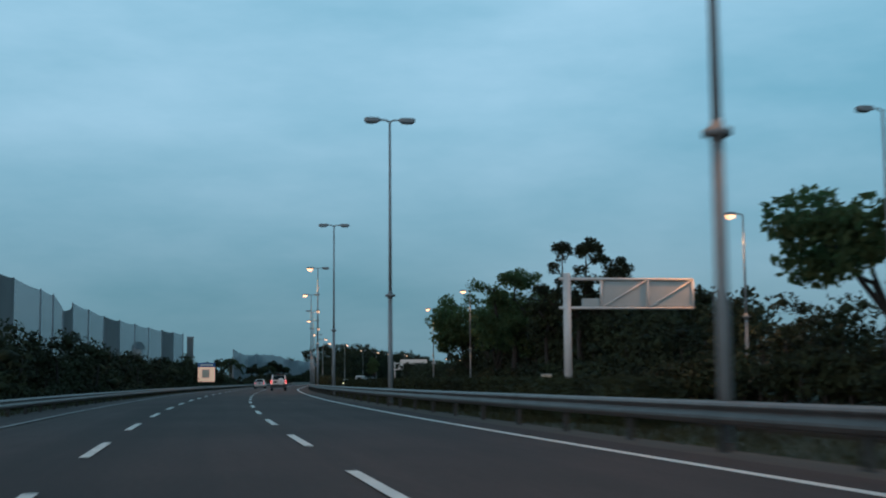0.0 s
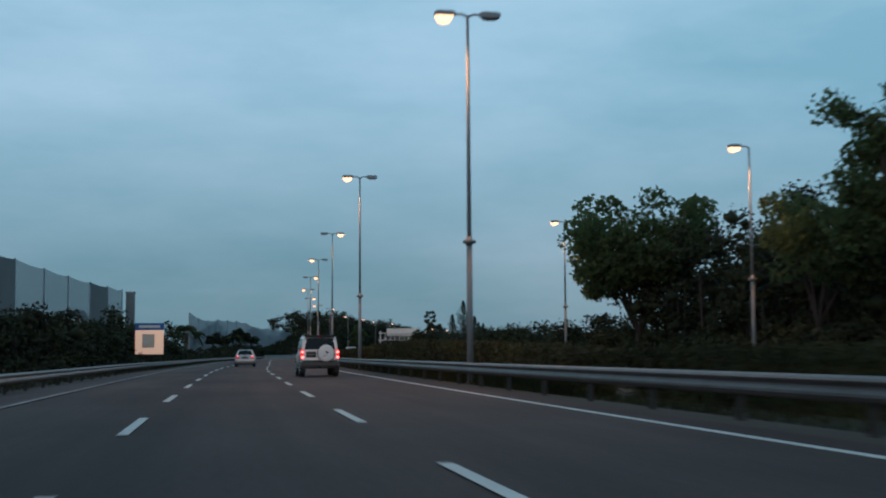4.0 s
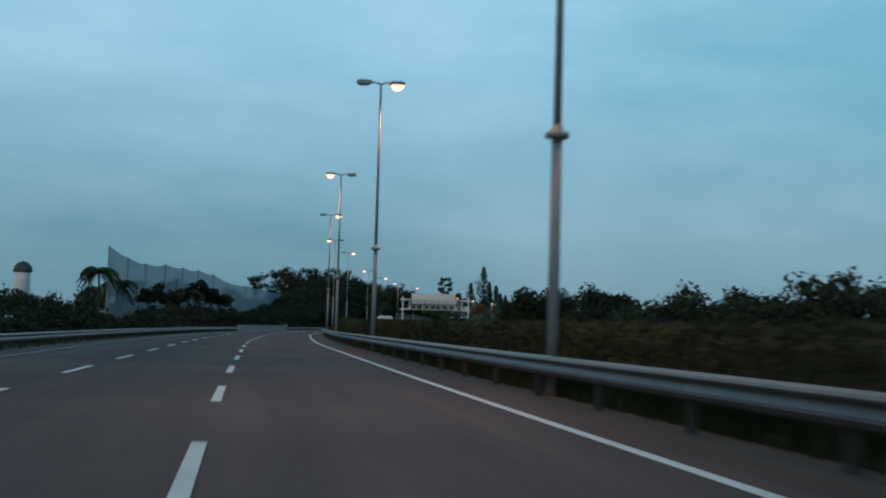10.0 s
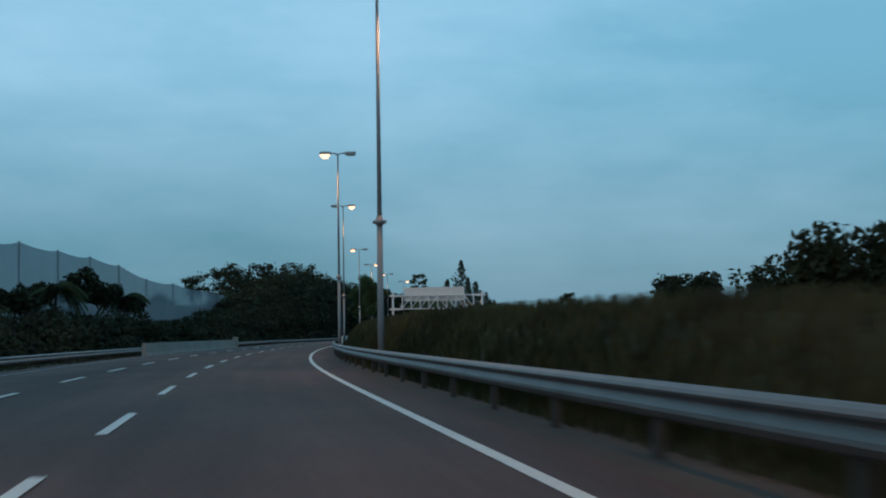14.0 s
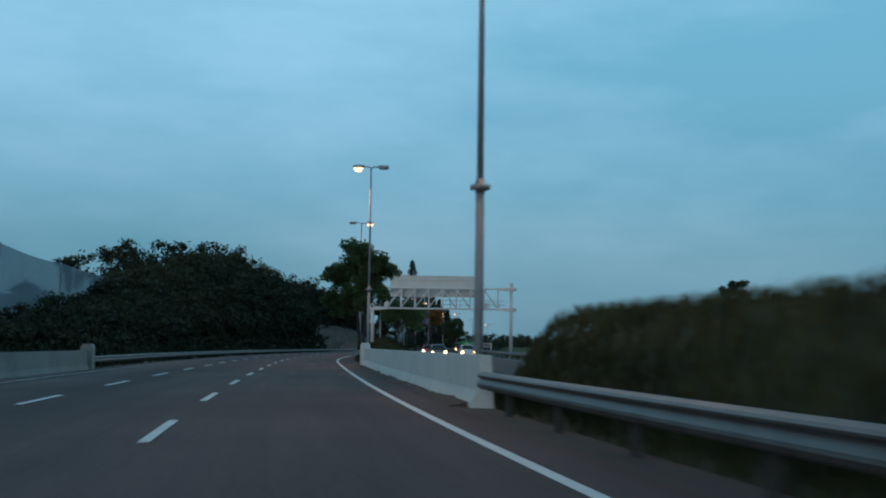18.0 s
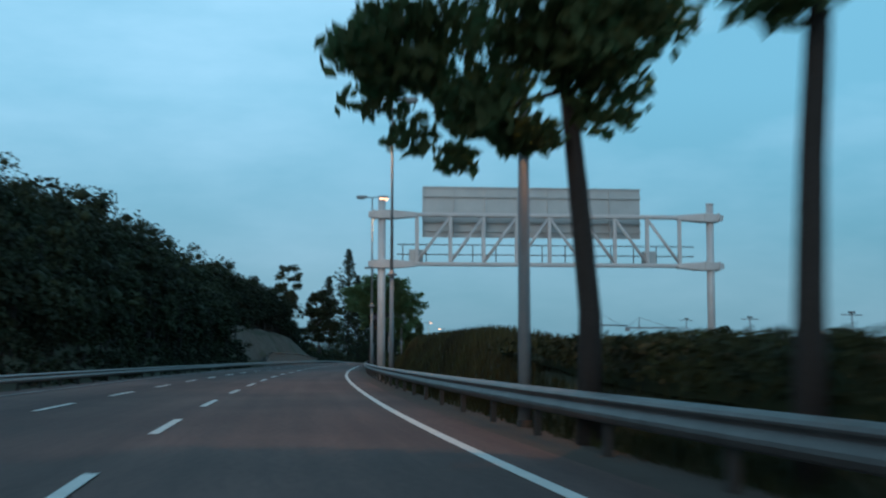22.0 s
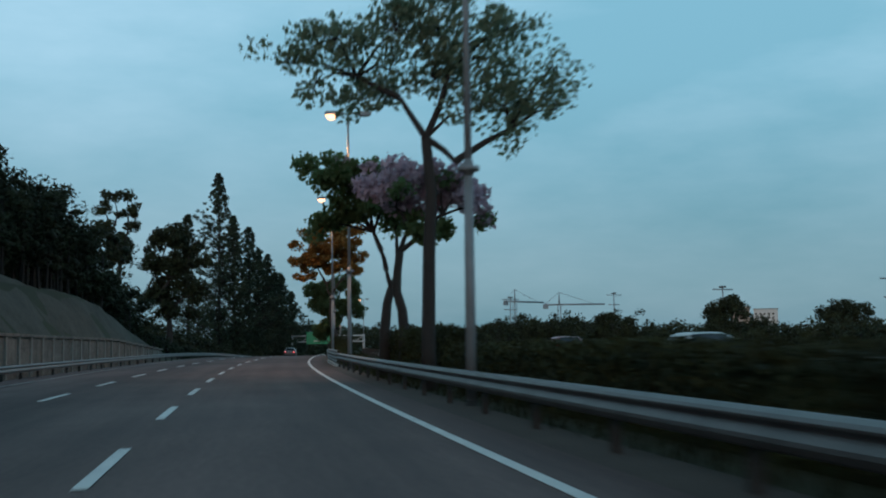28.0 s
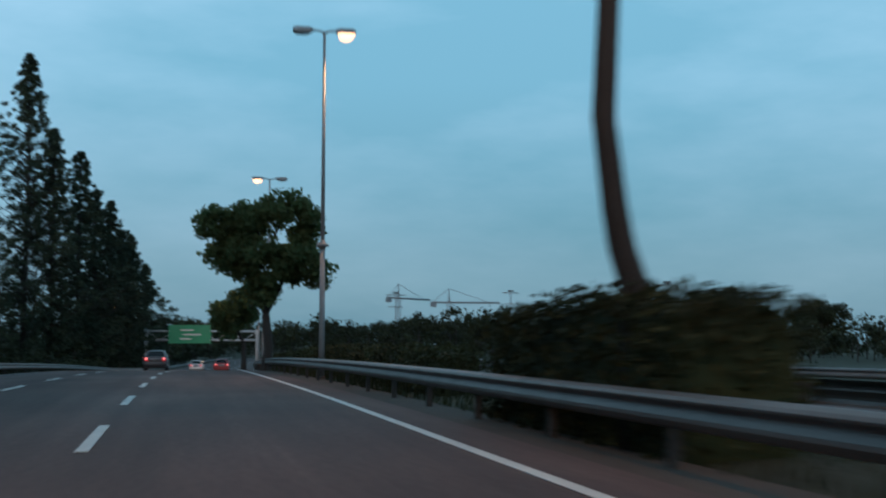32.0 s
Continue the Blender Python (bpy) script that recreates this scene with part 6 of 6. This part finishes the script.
def flats(x, y, turn, wide, deep, tall, wall_material, label):
    """A far block with storeys of windows."""
    h = holder("apartment_building", pose(x, y, -3, 0, 0, turn), label, "building")
    bevelled("wall", (wide, deep, tall), (0, 0, tall / 2), wall_material, h, bevel=0.1)
    bevelled("roof", (wide + 0.8, deep + 0.8, 0.6), (0, 0, tall + 0.3), DARK_CONCRETE, h)
    z = 2.0
    while z < tall - 1.5:
        for i in range(int(wide / 3)):
            x = -wide / 2 + 1.7 + i * 3.0
            v, f = box_data(x - 0.7, x + 0.7, -deep / 2 - 0.06, -deep / 2 + 0.05, z, z + 1.4)
            shape("window", v, f, CAR_GLASS, h)
        z += 3.0
    return h


flats(774, 1258, -47, 14, 12, 26, WALL_PINK, "far brick-coloured block of flats above the trees")
flats(788, 1246, -47, 17, 12, 24, WALL_PALE, "far pale block of flats above the trees")

# ---------------------------------------------------------------- vehicles
def ring(y0, y1, w, z, corner=0.25, n=4):
    """A rounded rectangle at height z, from y0 to y1 and w to each side."""
    pts = []
    c = min(corner, w * 0.8, (y1 - y0) * 0.3)
    for cx, cy, a0 in ((w - c, y1 - c, 0), (-w + c, y1 - c, 90), (-w + c, y0 + c, 180), (w - c, y0 + c, 270)):
        for i in range(n + 1):
            a = radians(a0 + 90 * i / n)
            pts.append((cx + c * math.cos(a), cy + c * math.sin(a), z))
    return pts


def stack(name, rings, material, parent, label="", smooth=True):
    """A closed skin over rings of equal length, one above another."""
    v, f, k = [], [], len(rings[0])
    for r in rings:
        v += r
    for i in range(len(rings) - 1):
        for j in range(k):
            a, b = i * k + j, i * k + (j + 1) % k
            f.append((a, b, b + k, a + k))
    f += [tuple(range(k - 1, -1, -1)), tuple((len(rings) - 1) * k + j for j in range(k))]
    return shape(name, v, f, material, parent, label, smooth)


def hull(name, stations, material, parent, label=""):
    """A car's lower body from cross-sections along its length: (y, low, high, half width)."""
    v, f = [], []
    for y, lo, hi, w in stations:
        mid = lo + (hi - lo) * 0.55
        half = [(0.0, lo), (w * 0.80, lo), (w * 0.95, lo + 0.07), (w, lo + (hi - lo) * 0.3), (w * 1.005, mid), (w * 0.985, hi - 0.13), (w * 0.93, hi - 0.04), (w * 0.80, hi), (0.0, hi + 0.015)]
        v += [(x, y, z) for x, z in half] + [(-x, y, z) for x, z in reversed(half[1:-1])]
    k = 16
    for i in range(len(stations) - 1):
        for j in range(k):
            a, b = i * k + j, i * k + (j + 1) % k
            f.append((a, a + k, b + k, b))
    f += [tuple(range(k)), tuple((len(stations) - 1) * k + j for j in reversed(range(k)))]
    return shape(name, v, f, material, parent, label, smooth=True)


def patch(name, corners, material, parent, thick=0.012, label="", bulge=0.0, m=6):
    """A curved pane over four corners (bottom a, bottom b, top b, top a), with thickness."""
    a, b, c, d = (Vector(p) for p in corners)
    n = (b - a).cross(d - a).normalized()
    v, f = [], []
    for side in (0, 1):
        for i in range(m + 1):
            for j in range(m + 1):
                u, w = i / m, j / m
                p = a.lerp(b, u).lerp(d.lerp(c, u), w) + n * (bulge * (1 - (2 * u - 1) ** 2) - thick * side)
                v.append(tuple(p))
    k = (m + 1) * (m + 1)
    for i in range(m):
        for j in range(m):
            q = (i * (m + 1) + j, (i + 1) * (m + 1) + j, (i + 1) * (m + 1) + j + 1, i * (m + 1) + j + 1)
            f.append(q)
            f.append(tuple(x + k for x in reversed(q)))
    rim = [i * (m + 1) for i in range(m + 1)] + [m * (m + 1) + j for j in range(1, m + 1)] + [i * (m + 1) + m for i in range(m - 1, -1, -1)] + [j for j in range(m - 1, 0, -1)]
    for i in range(len(rim)):
        p, q = rim[i], rim[(i + 1) % len(rim)]
        f.append((q, p, p + k, q + k))
    return shape(name, v, f, material, parent, label, smooth=False)


def wheel(parent, x, y, r, width):
    """A tyre with its rim, as a part with sub-parts."""
    s = 1 if x > 0 else -1
    v, f = [], []
    prof = [(-0.5, 0.62), (-0.5, 0.88), (-0.38, 0.98), (-0.2, 1.0), (0.2, 1.0), (0.38, 0.98), (0.5, 0.88), (0.5, 0.62)]
    n = 22
    for i in range(n):
        a = 6.28318 * i / n
        for px, pr in prof:
            v.append((x + px * width, y + math.cos(a) * r * pr, r + math.sin(a) * r * pr))
    k = len(prof)
    for i in range(n):
        for j in range(k):
            f.append((i * k + j, i * k + (j + 1) % k, ((i + 1) % n) * k + (j + 1) % k, ((i + 1) % n) * k + j))
    w = shape("wheel", v, f, RUBBER, parent, "black rubber tyre", smooth=True)
    v, f = [], []
    tube_data([(x - s * width * 0.3, y, r), (x + s * width * 0.36, y, r), (x + s * width * 0.40, y, r)], [r * 0.64, r * 0.64, r * 0.55], 20, v, f)
    for i in range(5):
        a = 6.28318 * i / 5
        p = Vector((x + s * width * 0.42, y + math.cos(a) * r * 0.33, r + math.sin(a) * r * 0.33))
        tube_data([p - Vector((0, math.cos(a), math.sin(a))) * r * 0.28, p + Vector((0, math.cos(a), math.sin(a))) * r * 0.27], [r * 0.07, r * 0.1], 5, v, f)
    rim_ob = shape("rim", v, f, RIM_METAL, w, "pale alloy rim")
    return w


def arch(parent, x, y, r, material):
    """The dark opening above a wheel."""
    s = 1 if x > 0 else -1
    v, f, n = [], [], 16
    for i in range(n + 1):
        a = math.pi * (-0.08 + 1.16 * i / n)
        for k, dx in ((1.0, 0.0), (1.0, 0.012 * s), (1.13, 0.012 * s), (1.13, 0.0)):
            v.append((x + dx, y + math.cos(a) * r * k, r * 0.92 + math.sin(a) * r * k))
    for i in range(n):
        for j in range(4):
            f.append((i * 4 + j, i * 4 + (j + 1) % 4, (i + 1) * 4 + (j + 1) % 4, (i + 1) * 4 + j))
    f += [(3, 2, 1, 0), (n * 4, n * 4 + 1, n * 4 + 2, n * 4 + 3)]
    return shape("wheel_arch", v, f, material, parent)


def prism(name, outline, y0, y1, material, parent, label="", taper=1.0, about=(0.0, 0.0)):
    """An outline of (x, z) points drawn out from y0 to y1, smaller by taper at y0."""
    k = len(outline)
    cx, cz = about
    v = [(cx + (x - cx) * taper, y0, cz + (z - cz) * taper) for x, z in outline] + [(x, y1, z) for x, z in outline]
    f = [tuple(range(k)), tuple(range(2 * k - 1, k - 1, -1))] + [(i, i + k, (i + 1) % k + k, (i + 1) % k) for i in range(k)]
    area = sum(outline[i][0] * outline[(i + 1) % k][1] - outline[(i + 1) % k][0] * outline[i][1] for i in range(k))
    if area < 0:
        f = [q[::-1] for q in f]
    return shape(name, v, f, material, parent, label)


def sedan(m, paint, label, lights="tail", antenna=True, group=""):
    car = holder("car", m, label, "car", group)
    hull("body", [(-2.12, 0.50, 0.86, 0.60), (-2.10, 0.40, 0.93, 0.72), (-2.03, 0.31, 0.985, 0.80), (-1.85, 0.26, 1.01, 0.835), (-1.3, 0.23, 1.01, 0.85), (-0.4, 0.22, 0.97, 0.85), (0.6, 0.22, 0.95, 0.85), (1.1, 0.23, 0.93, 0.84), (1.6, 0.25, 0.85, 0.82), (2.0, 0.28, 0.74, 0.76), (2.14, 0.34, 0.64, 0.66), (2.17, 0.42, 0.56, 0.56)], paint, car)
    stack("cabin", [ring(-1.74, 1.12, 0.80, 0.93, 0.24), ring(-1.52, 0.86, 0.755, 1.08, 0.24), ring(-1.26, 0.50, 0.675, 1.27, 0.22), ring(-1.06, 0.22, 0.605, 1.40, 0.22), ring(-0.92, 0.06, 0.53, 1.445, 0.22), ring(-0.7, -0.15, 0.38, 1.465, 0.18)], paint, car)
    patch("rear_window", [(-0.625, -1.622, 1.03), (0.625, -1.622, 1.03), (0.485, -1.098, 1.385), (-0.485, -1.098, 1.385)], CAR_GLASS, car, bulge=0.03)
    patch("windscreen", [(0.66, 1.00, 1.02), (-0.66, 1.00, 1.02), (-0.49, 0.235, 1.40), (0.49, 0.235, 1.40)], CAR_GLASS, car, bulge=0.035)
    for s in (-1, 1):
        c = [(s * 0.788, -0.30, 1.01), (s * 0.788, 0.72, 1.01), (s * 0.638, 0.20, 1.36), (s * 0.638, -0.30, 1.36)]
        patch("side_window", c if s > 0 else [c[1], c[0], c[3], c[2]], CAR_GLASS, car)
        c = [(s * 0.786, -1.28, 1.03), (s * 0.788, -0.38, 1.01), (s * 0.638, -0.38, 1.36), (s * 0.642, -0.98, 1.35)]
        patch("side_window", c if s > 0 else [c[1], c[0], c[3], c[2]], CAR_GLASS, car)
        bevelled("mirror", (0.2, 0.13, 0.15), (s * 0.92, 0.62, 1.02), BLACK_TRIM, car, bevel=0.05, segments=2)
        edge = [(s * 0.46, 0.70), (s * 0.74, 0.70), (s * 0.765, 0.76), (s * 0.735, 0.93), (s * 0.68, 0.965), (s * 0.53, 0.955)]
        lamp = prism("tail_lamp", edge, -2.135, -1.88, TAIL_LENS if lights == "tail" else TAIL_RED, car, "dark red tail lamp wrapping the corner", taper=0.9, about=(s * 0.56, 0.82))
        if lights == "tail":
            v, f = tube_data([(s * 0.615, -2.13, 0.885), (s * 0.615, -2.152, 0.885)], [0.055, 0.04], 14)
            shape("lit_bulb", v, f, TAIL_LIT, lamp, "glowing red lamp")
        v, f = box_data(s * 0.60 - 0.1, s * 0.60 + 0.1, -2.142, -2.13, 0.73, 0.755)
        shape("reflector", v, f, TAIL_RED, lamp)
        head = bevelled("head_lamp", (0.34, 0.16, 0.16), (s * 0.60, 2.02, 0.66), RIM_METAL, car, bevel=0.05, segments=2)
        if lights == "head":
            # disc drawn larger than the lamp, so that its glare is part of the shape
            v, f = tube_data([(s * 0.60, 2.09, 0.66), (s * 0.60, 2.115, 0.66)], [0.15, 0.12], 12)
            shape("lit_bulb", v, f, HEAD_LIT, head, "glowing head lamp")
        for y in (-1.27, 1.28):
            wheel(car, s * 0.755, y, 0.305, 0.19)
            arch(car, s * 0.847, y, 0.36, BLACK_TRIM)
        bevelled("door_handle", (0.03, 0.16, 0.03), (s * 0.855, -0.85, 0.86), paint, car, bevel=0.01)
        bevelled("door_handle", (0.03, 0.16, 0.03), (s * 0.855, 0.1, 0.86), paint, car, bevel=0.01)
        v, f = box_data(s * 0.853 - 0.004, s * 0.853 + 0.004, -1.0, 1.0, 0.24, 0.33)
        shape("sill", v, f, BLACK_TRIM, car)
    stack("rear_bumper", [ring(-2.12, -1.55, 0.76, 0.27, 0.28), ring(-2.19, -1.55, 0.815, 0.36, 0.30), ring(-2.215, -1.55, 0.835, 0.50, 0.30), ring(-2.20, -1.55, 0.835, 0.60, 0.30), ring(-2.13, -1.55, 0.81, 0.665, 0.28)], paint, car)
    bevelled("bumper_skirt", (1.36, 0.2, 0.12), (0, -2.02, 0.235), BLACK_TRIM, car, bevel=0.03)
    garnish = prism("plate_surround", [(-0.36, 0.68), (0.36, 0.68), (0.40, 0.87), (-0.40, 0.87)], -2.145, -2.09, paint, car, "pale plate surround", taper=0.97, about=(0, 0.78))
    bevelled("boot_trim", (0.86, 0.06, 0.045), (0, -2.15, 0.865), RIM_METAL, car, "chrome boot trim", bevel=0.018)
    plate = bevelled("number_plate", (0.50, 0.03, 0.14), (0, -2.155, 0.775), BLACK_TRIM, car, bevel=0.008)
    v, f = box_data(-0.19, 0.19, -2.176, -2.171, 0.75, 0.80)
    shape("plate_bar", v, f, GREY_CLAD, plate)
    tube("badge", [(0, -2.09, 0.945), (0, -2.14, 0.945)], 0.05, BUMPER_GREY, car, sides=14)
    tube("exhaust", [(0.45, -2.0, 0.24), (0.45, -2.2, 0.24)], 0.03, POST_STEEL, car, sides=10)
    if antenna:
        tube("antenna", [(0, -0.95, 1.44), (0, -1.2, 1.68)], [0.014, 0.007], BLACK_TRIM, car, sides=6)
    return car


def off_roader(m, label):
    car = holder("suv", m, label, "off-road car")
    hull("body", [(-2.10, 0.58, 1.05, 0.80), (-2.08, 0.52, 1.16, 0.87), (-1.9, 0.50, 1.20, 0.90), (-0.8, 0.48, 1.19, 0.905), (0.5, 0.48, 1.16, 0.905), (1.0, 0.48, 1.14, 0.90), (1.6, 0.50, 1.10, 0.885), (2.1, 0.52, 1.02, 0.85), (2.3, 0.56, 0.92, 0.78)], WHITE_PAINT, car, "white painted upper body")
    hull("lower_cladding", [(-2.07, 0.40, 0.70, 0.875), (-1.9, 0.36, 0.74, 0.915), (0.0, 0.36, 0.72, 0.92), (1.6, 0.36, 0.74, 0.90), (2.2, 0.42, 0.72, 0.80)], GREY_CLAD, car, "silver-grey lower cladding")
    stack("cabin", [ring(-2.05, 1.05, 0.87, 1.12, 0.16), ring(-2.02, 0.80, 0.85, 1.28, 0.16), ring(-1.96, 0.42, 0.80, 1.58, 0.16), ring(-1.90, 0.22, 0.765, 1.74, 0.16), ring(-1.80, 0.08, 0.70, 1.81, 0.15), ring(-1.6, -0.1, 0.5, 1.83, 0.12)], WHITE_PAINT, car, "white cabin")
    patch("rear_window", [(-0.70, -2.047, 1.20), (0.70, -2.047, 1.20), (0.64, -1.932, 1.68), (-0.64, -1.932, 1.68)], CAR_GLASS, car, bulge=0.03)
    bevelled("roof_spoiler", (1.42, 0.34, 0.09), (0, -1.93, 1.785), BLACK_TRIM, car, "black rear roof spoiler", bevel=0.03, segments=2)
    v, f = box_data(-0.09, 0.09, -2.115, -2.10, 1.765, 1.80)
    shape("brake_light", v, f, TAIL_RED, car, "small lit brake lamp")
    patch("windscreen", [(0.74, 0.92, 1.22), (-0.74, 0.92, 1.22), (-0.66, 0.255, 1.73), (0.66, 0.255, 1.73)], CAR_GLASS, car, bulge=0.03)
    for s in (-1, 1):
        for y0, y1, y2, y3 in ((-1.78, -1.08, -1.08, -1.70), (-1.0, -0.25, -0.25, -1.0), (-0.18, 0.68, 0.20, -0.18)):
            c = [(s * 0.866, y0, 1.22), (s * 0.866, y1, 1.22), (s * 0.786, y2, 1.68), (s * 0.786, y3, 1.68)]
            patch("side_window", c if s > 0 else [c[1], c[0], c[3], c[2]], CAR_GLASS, car)
        bevelled("mirror", (0.22, 0.15, 0.2), (s * 1.02, 0.66, 1.22), BLACK_TRIM, car, bevel=0.05, segments=2)
        bevelled("roof_rail", (0.05, 1.7, 0.05), (s * 0.66, -0.85, 1.87), BLACK_TRIM, car, bevel=0.02)
        for y in (-1.6, -0.1):
            bevelled("rail_foot", (0.05, 0.1, 0.06), (s * 0.66, y, 1.83), BLACK_TRIM, car, bevel=0.015)
        lamp = bevelled("tail_lamp", (0.18, 0.14, 0.44), (s * 0.82, -2.06, 0.98), TAIL_GLOW, car, "upright red tail lamp", bevel=0.04, segments=2)
        for z in (1.09, 0.86):
            v, f = tube_data([(s * 0.82, -2.125, z), (s * 0.82, -2.145, z)], [0.06, 0.045], 14)
            shape("lit_bulb", v, f, TAIL_LIT, lamp, "glowing red lamp")
        for y in (-1.38, 1.40):
            wheel(car, s * 0.79, y, 0.38, 0.25)
            arch(car, s * 0.918, y, 0.47, GREY_CLAD)
            bevelled("fender_flare", (0.04, 1.0, 0.06), (s * 0.912, y, 0.90), WHITE_PAINT, car, bevel=0.04, segments=2)
        bevelled("side_step", (0.16, 1.7, 0.06), (s * 0.90, 0.02, 0.40), GREY_CLAD, car, bevel=0.02)
        bevelled("mud_flap", (0.26, 0.03, 0.34), (s * 0.79, -1.85, 0.36), BLACK_TRIM, car, bevel=0.01)
        bevelled("head_lamp", (0.34, 0.16, 0.2), (s * 0.64, 2.22, 0.88), RIM_METAL, car, bevel=0.05, segments=2)
    bevelled("rear_bumper", (1.74, 0.24, 0.26), (0, -2.15, 0.58), BUMPER_GREY, car, "dark grey stepped rear bumper", bevel=0.05, segments=2)
    bevelled("bumper_top", (1.60, 0.18, 0.04), (0, -2.19, 0.725), RIM_METAL, car, bevel=0.012)
    v, f = tube_data([(0.27, -2.11, 1.03), (0.27, -2.15, 1.03), (0.27, -2.33, 1.03), (0.27, -2.37, 1.03), (0.27, -2.38, 1.03)], [0.30, 0.375, 0.375, 0.35, 0.27], 32)
    spare = shape("spare_wheel_cover", v, f, WHITE_PAINT, car, "round white spare wheel cover", smooth=True)
    v, f = tube_data([(0.27, -2.10, 1.03), (0.27, -2.20, 1.03)], [0.40, 0.40], 28)
    shape("spare_tyre", v, f, RUBBER, spare, "black spare tyre edge")
    v, f = box_data(-0.06, 0.06, -0.004, 0.004, -0.035, 0.035)
    shape("cover_mark", v, f, BUMPER_GREY, spare).matrix_basis = pose(0.29, -2.386, 1.08, 0, 25, 0)
    v, f = box_data(-0.17, 0.17, -0.003, 0.003, -0.012, 0.012)
    shape("cover_stripe", v, f, GREY_CLAD, spare).matrix_basis = pose(0.27, -2.386, 0.98, 0, -38, 0)
    recess = bevelled("plate_recess", (0.46, 0.05, 0.26), (-0.42, -2.105, 0.98), BLACK_TRIM, car, bevel=0.02)
    v, f = box_data(-0.58, -0.26, -2.137, -2.133, 0.96, 1.00)
    shape("plate_bar", v, f, GREY_CLAD, recess)
    tube("rear_wiper", [(0.05, -2.09, 1.17), (-0.28, -2.11, 1.27)], 0.018, BLACK_TRIM, car, sides=6)
    tube("antenna", [(0.55, 0.95, 1.14), (0.62, 0.8, 1.9)], [0.01, 0.005], BLACK_TRIM, car, sides=5)
    bevelled("tow_bar", (0.1, 0.3, 0.1), (0, -2.2, 0.42), BLACK_TRIM, car, bevel=0.02)
    return car


sedan(stand(194.3, -6.27, 0.0), SILVER_PAINT, "silver saloon car with lit red tail lamps in its lane")
off_roader(stand(146.3, -2.38, 0.0, 1.0) @ Matrix.Diagonal((1.0, 1.0, 1.06, 1.0)), "white off-road car with grey cladding and spare wheel cover")
# other traffic on this side
sedan(stand(816, -6.0), DARK_PAINT, "dark saloon car with lit tail lamps ahead", antenna=False, group="traffic ahead")
sedan(stand(862, -2.3), RED_PAINT, "dark red saloon car with lit tail lamps ahead", antenna=False, group="traffic ahead")
sedan(stand(880, -6.2), SILVER_PAINT, "silver saloon car with lit tail lamps ahead", antenna=False, group="traffic ahead")
# oncoming traffic beyond the median
for i, (s, l) in enumerate(((152, 9.0), (300, 9.2), (350, 9.2), (516, 9.3), (523, 12.6), (556, 9.2), (640, 9.2), (662, 9.2), (690, 12.4), (786, 9.2), (812, 9.2))):
    sedan(stand(s, l, 0.0, 180), (DARK_PAINT, SILVER_PAINT, RED_PAINT)[i % 3], ("dark", "silver", "dark red")[i % 3] + " saloon car with lit head lamps oncoming", lights="head", antenna=False, group="oncoming traffic")


for i, l in enumerate((29.6, 35.4, 41.0, 47.5)):
    foot = ground_z(884, l) + 0.5 * noise.noise((884 * 0.03, l * 0.04, 5.1)) + 0.03
    sedan(stand(884 + (0, 1.2, -0.8, 6.0)[i], l, foot, 90), (SILVER_PAINT, DARK_PAINT)[i % 2], ("silver", "dark")[i % 2] + " saloon car parked at the edge of a field", lights="none", antenna=False, group="parked cars")


def coach(m, label):
    """A long single-deck coach."""
    bus = holder("bus", m, label, "bus", "oncoming traffic")
    stack("body", [ring(-5.2, 5.2, 1.20, 0.45, 0.25), ring(-5.25, 5.3, 1.25, 0.8, 0.25), ring(-5.22, 5.25, 1.24, 2.2, 0.25), ring(-5.1, 5.05, 1.16, 2.95, 0.3), ring(-4.9, 4.8, 1.0, 3.08, 0.3)], WALL_PALE, bus, "pale painted coach body")
    patch("windscreen", [(1.1, 5.33, 1.25), (-1.1, 5.33, 1.25), (-1.02, 5.16, 2.6), (1.02, 5.16, 2.6)], CAR_GLASS, bus, bulge=0.05)
    patch("rear_window", [(-0.95, -5.26, 1.7), (0.95, -5.26, 1.7), (0.9, -5.17, 2.6), (-0.9, -5.17, 2.6)], CAR_GLASS, bus)
    for s in (-1, 1):
        for i in range(7):
            y = -4.7 + i * 1.38
            c = [(s * 1.256, y, 1.55), (s * 1.256, y + 1.28, 1.55), (s * 1.222, y + 1.28, 2.5), (s * 1.222, y, 2.5)]
            patch("side_window", c if s > 0 else [c[1], c[0], c[3], c[2]], CAR_GLASS, bus, m=2)
        v, f = box_data(s * 1.15 - 0.02, s * 1.15 + 0.02, -4.9, 4.8, 2.86, 2.98)
        shape("roof_stripe", v, f, RED_PAINT, bus, "dull red stripe under the roof")
        for y in (-3.2, 3.3):
            wheel(bus, s * 1.08, y, 0.5, 0.28)
            arch(bus, s * 1.252, y, 0.58, BLACK_TRIM)
        head = bevelled("head_lamp", (0.34, 0.12, 0.22), (s * 0.9, 5.27, 0.85), RIM_METAL, bus, bevel=0.04)
        v, f = tube_data([(s * 0.9, 5.33, 0.85), (s * 0.9, 5.36, 0.85)], [0.09, 0.08], 12)
        shape("lit_bulb", v, f, HEAD_LIT, head, "glowing head lamp")
        bevelled("mirror", (0.16, 0.2, 0.4), (s * 1.42, 5.2, 2.3), BLACK_TRIM, bus, bevel=0.04)
    bevelled("front_bumper", (2.4, 0.2, 0.35), (0, 5.25, 0.5), BUMPER_GREY, bus, bevel=0.06, segments=2)
    return bus


coach(stand(410.5, 8.9, 0.0, 180) @ Matrix.Diagonal((0.95, 0.9, 0.92, 1.0)), "pale coach with a dull red roof stripe on the far carriageway")
